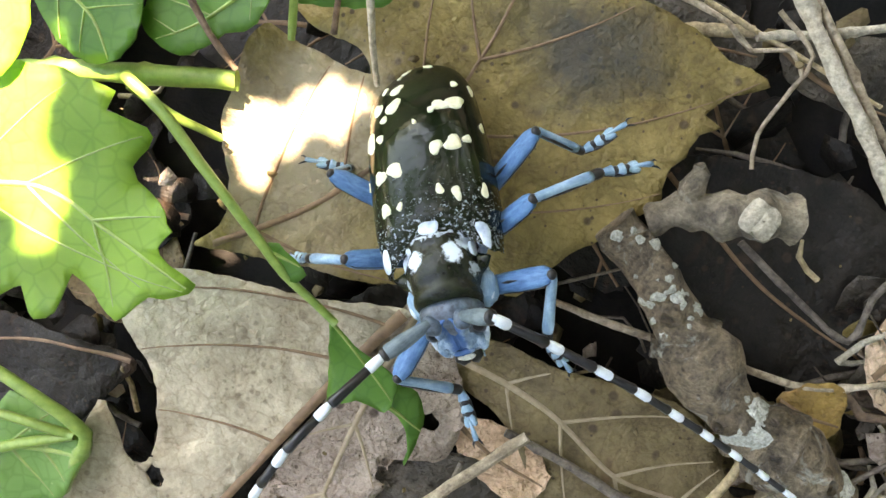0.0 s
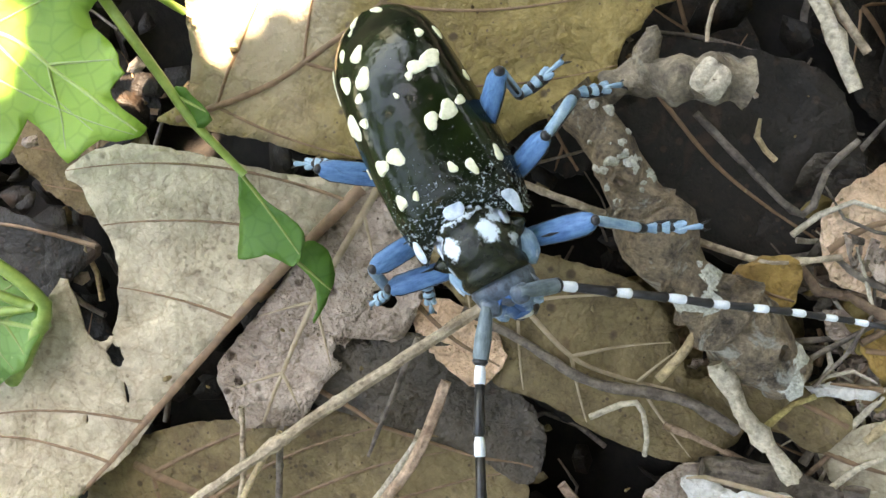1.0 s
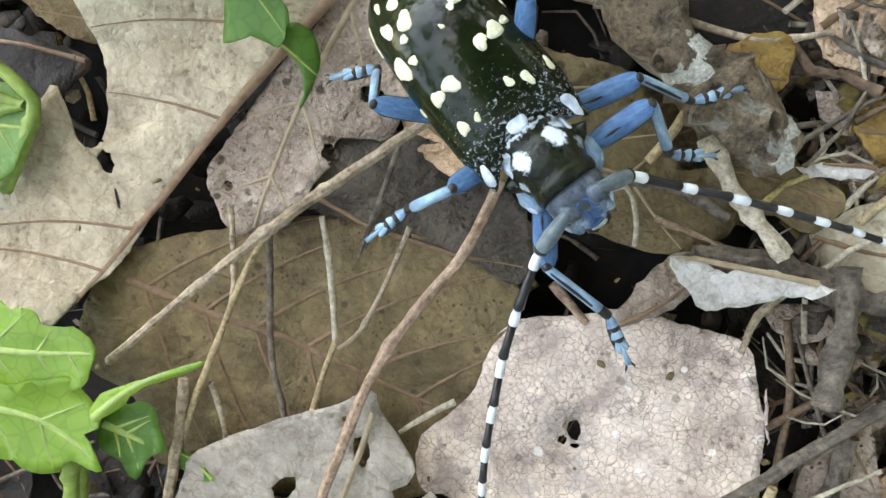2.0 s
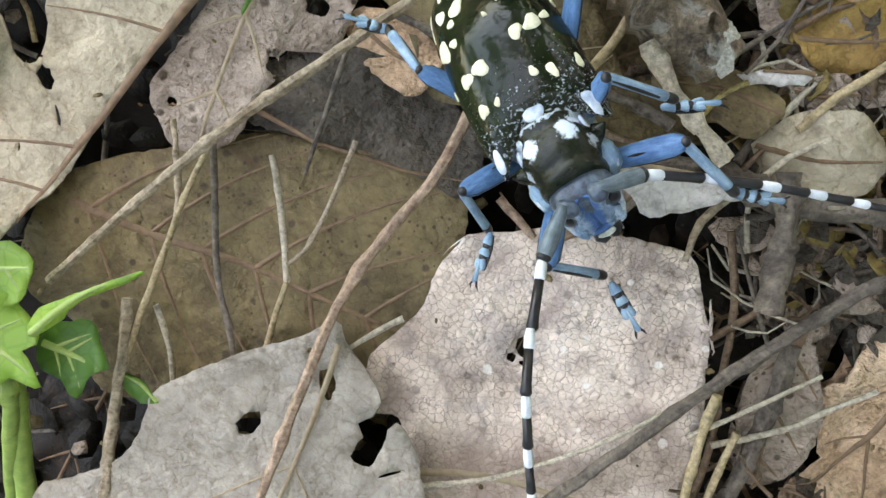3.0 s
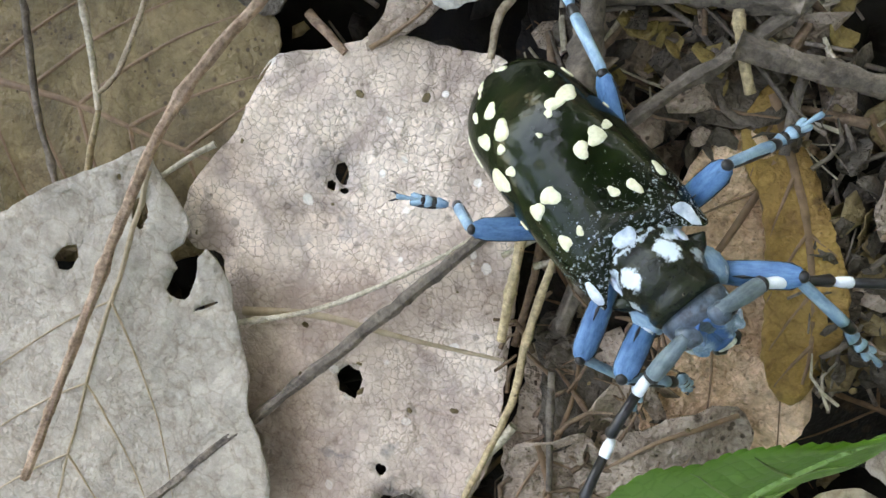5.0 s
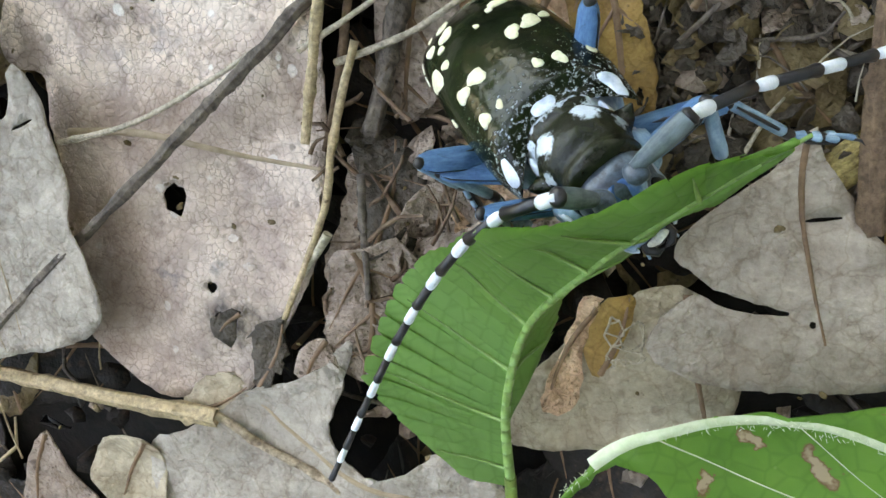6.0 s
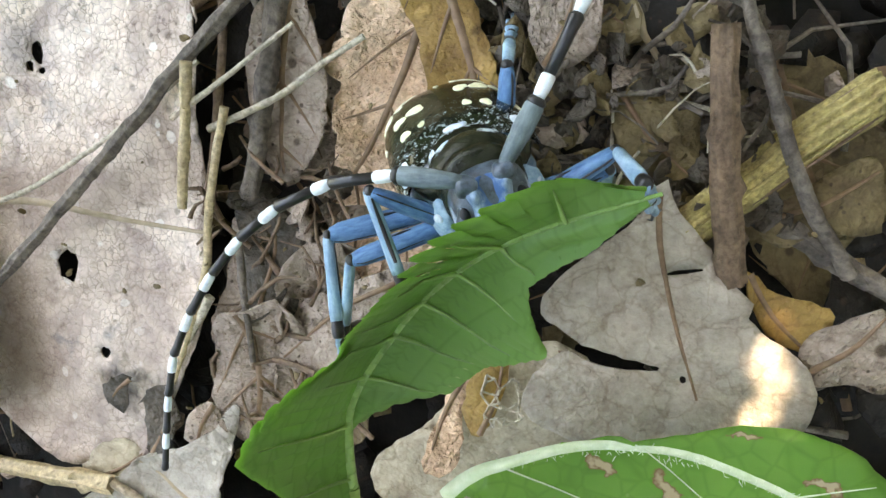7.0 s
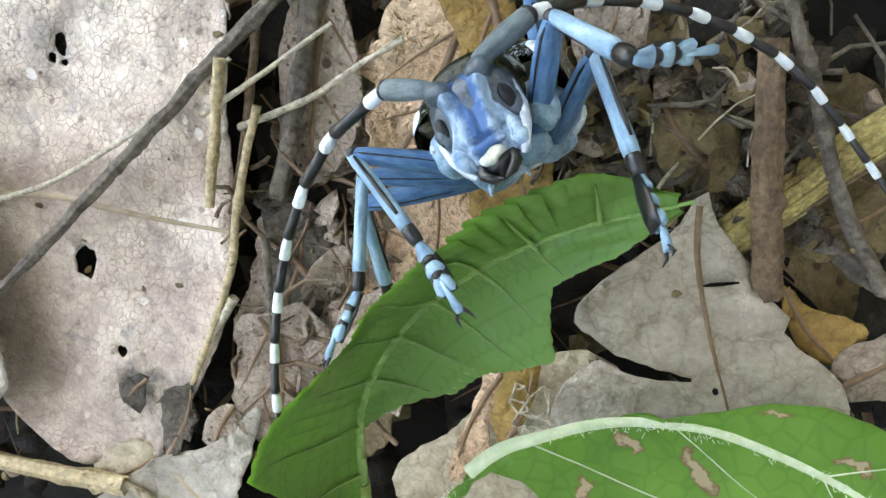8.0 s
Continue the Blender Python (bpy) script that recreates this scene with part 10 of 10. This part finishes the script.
    walk(MOVABLE["antenna_L5"], [
        (0, placed(-14.03, 14.75, -9.63, -52.5, -19.2, 75.9)),
        (0.5, placed(-16.11, 15.42, -8.03, -54.0, -14.5, 79.5)),
        (0.75, placed(-17.03, 16.66, -10.08, -43.1, -19.3, 74.3)),
        (1, placed(-15.79, 16.71, -11.52, -31.5, -22.9, 68.2)),
        (1.5, placed(-18.51, 15.16, -8.69, -24.2, -23.6, 66.5)),
        (2, placed(-14.00, 18.88, -10.93, -30.7, -31.3, 53.7)),
        (2.2, placed(-16.09, 8.12, -13.66, -35.1, -20.2, 74.2)),
        (2.75, placed(-16.77, 11.15, -12.94, -36.9, -20.9, 73.2)),
        (3.3, placed(-17.01, 14.14, -11.79, -38.7, -21.6, 72.2)),
        (3.5, placed(-17.34, 12.35, -11.97, -33.6, -20.7, 73.8)),
        (4, placed(-17.83, 16.47, -8.43, -24.0, -25.3, 63.6)),
        (4.2, placed(-14.80, 22.51, -4.62, -11.2, -32.7, 37.3)),
        (4.75, placed(-16.39, 18.24, -8.89, -22.2, -28.2, 53.3)),
        (5.3, placed(-16.69, 12.94, -12.25, -31.1, -21.3, 67.4)),
        (5.5, placed(-17.03, 5.55, -12.87, -45.7, -9.5, 80.0)),
        (6, placed(-20.38, 6.86, -7.32, -26.6, -8.0, 83.2)),
        (6.5, placed(-20.74, -1.58, -2.06, -30.6, -1.2, 94.8)),
        (6.75, placed(-21.46, 0.69, 8.01, 7.3, -1.3, 95.8)),
        (7, placed(-17.40, 4.40, 16.72, 45.3, -1.8, 96.3)),
        (7.5, placed(-21.98, 8.49, 9.78, 21.0, 0.4, 90.3)),
        (7.75, placed(-21.59, -0.74, 3.55, -14.5, 4.5, 105.6)),
        (8, placed(-15.40, -7.59, -2.95, -50.3, 14.4, 113.7)),
    ])
    walk(MOVABLE["antenna_L6"], [
        (0, placed(-15.98, 16.24, -12.41, -51.8, -21.0, 74.2)),
        (0.5, placed(-18.11, 16.56, -10.93, -58.0, -14.3, 78.7)),
        (0.75, placed(-19.41, 18.20, -12.47, -47.5, -19.2, 74.1)),
        (1, placed(-18.45, 18.58, -13.30, -36.3, -23.2, 68.5)),
        (1.5, placed(-21.37, 17.07, -10.08, -24.3, -25.0, 64.3)),
        (2, placed(-15.99, 21.55, -12.54, -41.9, -29.2, 59.3)),
        (2.2, placed(-18.81, 9.66, -15.66, -33.0, -24.1, 68.8)),
        (2.75, placed(-19.37, 12.77, -15.02, -34.7, -23.5, 69.8)),
        (3.3, placed(-19.50, 15.84, -13.94, -36.3, -22.9, 70.7)),
        (3.5, placed(-20.10, 13.91, -13.89, -31.3, -22.0, 72.3)),
        (4, placed(-20.58, 18.55, -9.79, -22.8, -25.9, 63.0)),
        (4.2, placed(-16.69, 25.64, -5.22, -11.5, -33.2, 37.5)),
        (4.75, placed(-18.74, 20.82, -10.12, -21.3, -29.1, 52.7)),
        (5.3, placed(-19.35, 14.81, -14.03, -29.2, -23.0, 66.3)),
        (5.5, placed(-19.50, 6.43, -15.48, -29.4, -22.7, 67.1)),
        (6, placed(-23.64, 7.48, -8.96, -23.8, -17.1, 82.1)),
        (6.5, placed(-23.92, -1.81, -3.94, -39.1, -13.5, 86.8)),
        (6.75, placed(-25.12, 0.31, 8.48, 4.2, -13.4, 84.8)),
        (7, placed(-19.98, 4.03, 19.36, 47.3, -12.4, 83.8)),
        (7.5, placed(-25.44, 8.48, 11.11, 21.5, -13.1, 85.6)),
        (7.75, placed(-25.02, -1.78, 2.62, -23.5, -6.4, 102.2)),
        (8, placed(-17.29, -9.19, -5.71, -67.1, 5.6, 107.2)),
    ])
    walk(MOVABLE["antenna_L7"], [
        (0, placed(-17.80, 17.78, -14.98, -48.3, -22.9, 70.9)),
        (0.5, placed(-19.79, 17.64, -13.82, -71.3, -16.2, 73.4)),
        (0.75, placed(-21.45, 19.67, -14.92, -55.4, -19.0, 71.4)),
        (1, placed(-20.78, 20.39, -15.21, -39.1, -21.1, 68.7)),
        (1.5, placed(-23.99, 19.01, -11.39, -20.6, -24.2, 60.4)),
        (2, placed(-17.65, 23.88, -14.59, -39.5, -28.0, 55.6)),
        (2.2, placed(-21.27, 11.46, -17.41, -31.1, -23.8, 63.8)),
        (2.75, placed(-21.81, 14.51, -16.85, -32.4, -22.6, 65.8)),
        (3.3, placed(-21.91, 17.54, -15.86, -33.7, -21.5, 67.8)),
        (3.5, placed(-22.76, 15.47, -15.58, -28.9, -20.5, 69.7)),
        (4, placed(-23.19, 20.56, -11.01, -21.5, -23.7, 61.4)),
        (4.2, placed(-18.48, 28.60, -5.81, -11.4, -30.5, 37.0)),
        (4.75, placed(-20.97, 23.30, -11.24, -20.1, -26.8, 51.1)),
        (5.3, placed(-21.90, 16.65, -15.61, -27.3, -21.4, 64.0)),
        (5.5, placed(-22.06, 8.24, -17.08, -23.5, -22.6, 60.9)),
        (6, placed(-26.77, 8.34, -10.31, -20.7, -17.5, 77.8)),
        (6.5, placed(-26.62, -1.14, -6.10, -36.2, -23.4, 69.6)),
        (6.75, placed(-28.61, 0.57, 8.73, 7.8, -23.4, 69.3)),
        (7, placed(-22.41, 3.74, 21.88, 51.8, -23.2, 69.2)),
        (7.5, placed(-28.72, 8.45, 12.37, 23.7, -27.8, 79.5)),
        (7.75, placed(-28.21, -2.31, 1.23, -29.6, -15.4, 108.6)),
        (8, placed(-18.50, -9.90, -8.93, -76.4, 5.5, 113.8)),
    ])
    walk(MOVABLE["antenna_L8"], [
        (0, placed(-19.58, 19.42, -17.27, -44.6, -24.2, 67.4)),
        (0.5, placed(-20.56, 18.79, -16.84, -72.9, -21.4, 68.4)),
        (0.75, placed(-22.96, 21.12, -17.51, -44.9, -25.6, 63.9)),
        (1, placed(-22.91, 22.03, -17.17, -16.0, -27.2, 58.3)),
        (1.5, placed(-26.46, 20.96, -12.46, -17.2, -27.1, 58.5)),
        (2, placed(-19.21, 26.15, -16.46, -16.2, -33.1, 40.3)),
        (2.2, placed(-23.52, 13.34, -18.98, -20.6, -29.0, 56.7)),
        (2.75, placed(-24.09, 16.29, -18.50, -26.8, -26.5, 62.5)),
        (3.3, placed(-24.22, 19.21, -17.58, -32.6, -23.6, 67.9)),
        (3.5, placed(-25.29, 17.00, -17.09, -27.9, -22.6, 69.8)),
        (4, placed(-25.68, 22.47, -12.13, -21.2, -25.7, 61.9)),
        (4.2, placed(-20.17, 31.41, -6.38, -11.8, -32.6, 37.6)),
        (4.75, placed(-23.08, 25.66, -12.26, -20.1, -29.0, 51.6)),
        (5.3, placed(-24.31, 18.45, -17.03, -26.8, -23.9, 64.5)),
        (5.5, placed(-24.48, 10.17, -18.30, -23.2, -25.2, 61.2)),
        (6, placed(-29.74, 9.34, -11.43, -18.8, -21.4, 76.0)),
        (6.5, placed(-28.86, 0.53, -7.90, -35.7, -28.3, 66.2)),
        (6.75, placed(-31.76, 1.56, 9.15, 9.6, -27.9, 64.0)),
        (7, placed(-24.70, 3.51, 24.28, 54.3, -26.8, 63.0)),
        (7.5, placed(-31.83, 8.39, 13.55, 25.2, -33.3, 76.8)),
        (7.75, placed(-31.09, -2.82, -0.35, -33.5, -20.4, 104.3)),
        (8, placed(-19.09, -10.50, -12.15, -83.4, -1.8, 106.6)),
    ])
    walk(MOVABLE["antenna_L9"], [
        (0, placed(-21.29, 21.11, -19.28, -41.3, -24.8, 64.5)),
        (0.5, placed(-21.01, 20.15, -19.64, -70.7, -26.3, 63.9)),
        (0.75, placed(-24.53, 22.95, -19.50, -40.2, -29.5, 59.9)),
        (1, placed(-25.26, 23.95, -17.94, -9.2, -30.2, 55.1)),
        (1.5, placed(-28.79, 22.89, -13.29, -14.3, -29.8, 56.9)),
        (2, placed(-20.79, 28.75, -17.19, -9.3, -34.7, 35.8)),
        (2.2, placed(-25.68, 15.39, -19.94, -17.5, -31.2, 54.6)),
        (2.75, placed(-26.28, 18.14, -19.76, -25.0, -28.6, 61.6)),
        (3.3, placed(-26.41, 20.82, -19.13, -31.9, -25.2, 68.1)),
        (3.5, placed(-27.70, 18.49, -18.44, -27.2, -24.3, 69.9)),
        (4, placed(-28.02, 24.28, -13.15, -21.1, -27.2, 62.2)),
        (4.2, placed(-21.77, 34.05, -6.92, -12.2, -34.3, 38.1)),
        (4.75, placed(-25.06, 27.90, -13.20, -20.1, -30.8, 52.1)),
        (5.3, placed(-26.59, 20.17, -18.32, -26.6, -25.8, 65.0)),
        (5.5, placed(-26.75, 12.02, -19.42, -24.3, -26.8, 62.8)),
        (6, placed(-32.53, 10.41, -12.37, -17.4, -23.9, 74.5)),
        (6.5, placed(-30.84, 2.35, -9.51, -36.1, -29.6, 66.4)),
        (6.75, placed(-34.64, 2.70, 9.61, 9.9, -29.1, 62.9)),
        (7, placed(-26.85, 3.32, 26.55, 55.0, -27.4, 61.4)),
        (7.5, placed(-34.76, 8.32, 14.67, 25.6, -34.6, 76.3)),
        (7.75, placed(-33.77, -2.88, -1.98, -34.5, -21.8, 102.9)),
        (8, placed(-19.46, -10.51, -15.26, -85.3, -4.1, 104.4)),
    ])
    bends = {
        5.5: ([(26.0, -50.6, 6.8), (29.2, -42.7, 8.8), (33.5, -35.4, 10.9), (38.7, -29.8, 15.0), (43.7, -24.9, 20.3), (50.3, -20.4, 23.9)], (28, 30, 54, 73), (24, -46, -56, -41)),
        6: ([(31.8, -55.1, 5.5), (32.1, -46.7, 7.8), (34.5, -38.9, 10.5), (39.7, -32.5, 18.0), (44.4, -28.0, 24.0), (50.5, -24.2, 24.8)], (5, -8, 38, 78), (-31, -70, -71, -58)),
        6.5: ([(31.8, -48.0, 11.7), (32.3, -40.4, 12.7), (36.3, -34.0, 14.2), (41.3, -29.6, 18.2), (46.6, -26.6, 22.9), (54.1, -24.9, 23.4)], (72, 83, 80, 41), (-37, -25, -10, -44)),
        7: ([(31.7, -47.1, 11.4), (32.6, -39.7, 12.2), (37.0, -33.8, 13.4), (42.1, -29.4, 16.9), (47.8, -26.4, 20.8), (54.8, -24.5, 22.9)], (77, 84, 80, 41), (-19, -11, -2, -22)),
        7.5: ([(30.1, -47.5, 10.1), (30.8, -40.2, 11.5), (34.7, -34.1, 13.1), (40.1, -29.8, 16.0), (46.3, -27.1, 19.2), (53.5, -24.9, 19.5)], (76, 84, 76, 34), (-50, -27, -6, -14)),
        8: ([(29.4, -47.0, 9.7), (30.3, -39.6, 11.3), (34.2, -33.4, 12.9), (39.7, -29.0, 15.4), (46.1, -26.0, 18.2), (53.1, -24.3, 20.2)], (74, 82, 70, 32), (-27, -4, 0, -3)),
    }
    times = sorted(bends)
    shapes = [(0, leaf_poses(*bends[times[0]]))]
    for t0, t1 in zip(times, times[1:]):
        shapes.append((t0, leaf_poses(*bends[t0])))
        half = [[tuple((u + v) / 2 for u, v in zip(p, q)) for p, q in zip(bends[t0][0], bends[t1][0])]]
        half += [tuple((u + v) / 2 for u, v in zip(bends[t0][k], bends[t1][k])) for k in (1, 2)]
        shapes.append(((t0 + t1) / 2, leaf_poses(*half)))
    shapes.append((times[-1], leaf_poses(*bends[times[-1]])))
    for key, piece in LEAF_PIECES.items():
        walk(piece, [(t, poses[key]) for t, poses in shapes])
    walk(vine, [
        (0, placed(4.3, -0.8, 0, 0, 0, 0)),
        (0.5, placed(2.0, -0.8, 0, 0, 0, 0)),
        (1.0, placed(0, 0, 0, 0, 0, 0)),
        (1.5, placed(0, 0, 0, 0, 0, 0)),
        (8.0, placed(0, 0, 0, 0, 0, 0)),
    ])
    walk(ribbed_leaf, [
        (0, placed(0.9, -5.4, 0, 0, 0, 0)),
        (5.5, placed(0.9, -5.4, 0, 0, 0, 0)),
        (6.0, placed(0.9, -5.2, 0, 0, 0, 0)),
        (6.5, placed(0.6, -3.1, 0, 0, 0, 0)),
        (7.0, placed(0.7, -2.5, 0, 0, 0, 0)),
        (7.5, placed(0.5, -1.0, 0, 0, 0, 0)),
        (8.0, placed(0, 0, 0, 0, 0, 0)),
    ])
    walk(holed_leaf, [
        (0, placed(-2.0, 1.6, 0, 0, 0, 0)),
        (2.0, placed(-2.1, 1.6, 0, 0, 0, 0)),
        (2.2, placed(-1.8, 1.25, 0, 0, 0, 0)),
        (3.3, placed(0, 0, 0, 0, 0, 0)),
        (8.0, placed(0, 0, 0, 0, 0, 0)),
    ])
    walk(arching_twig, [
        (0, placed(-30.0-5.0, -29.4, 5.6, 0, 0, 7)),
        (1.5, placed(-30.0-4.6, -29.4, 5.6, 0, 0, 7)),
        (2.0, placed(-30.0-2.5, -28.4, 5.6, 0, 0, 2)),
        (2.2, placed(-30.0-2.2, -28.6, 5.6, 0, 0, 1.8)),
        (3.3, placed(-30.0-0.3, -29.4, 5.6, 0, 0, 0.6)),
        (4.2, placed(-30.0, -29.4, 5.6, 0, 0, 0)),
        (5.3, placed(-30.0, -29.4, 5.6, 0, 0, -4)),
        (8.0, placed(-30.0, -29.4, 5.6, 0, 0, -4)),
    ])
    for thing, turn in ((leaning_stalk, -39), (stalk_foot, 0)):
        walk(thing, [
            (0, placed(-26.7, 1.0, 1.0, 0, 0, turn)),
            (1.5, placed(-26.7, 1.0, 1.0, 0, 0, turn)),
            (2.0, placed(-27.0, 0.65, 1.0, 0, 0, 0)),
            (2.2, placed(-25.9, -1.2, 1.0, 0, 0, 0)),
            (3.3, placed(-26.7, -1.8, 1.0, 0, 0, 0)),
            (8.0, placed(-26.7, -1.8, 1.0, 0, 0, 0)),
        ])
    # the added twig uncovers the sun fleck for a moment
    over = Vector((54.0, -41.0, 1.2)) + SUN_FROM * 262.0
    aside = Vector((0, 0, 1)).cross(SUN_FROM).normalized() * 40.0
    walk(swaying_sun_blocker, [
        (t, placed(*(over + aside * away), 0, 0, 0))
        for t, away in ((0, 0), (6.0, 0), (6.35, 1.0), (6.7, 1.0), (7.0, 0.25), (7.4, 0.1), (8.0, 0.0))
    ])


motions()
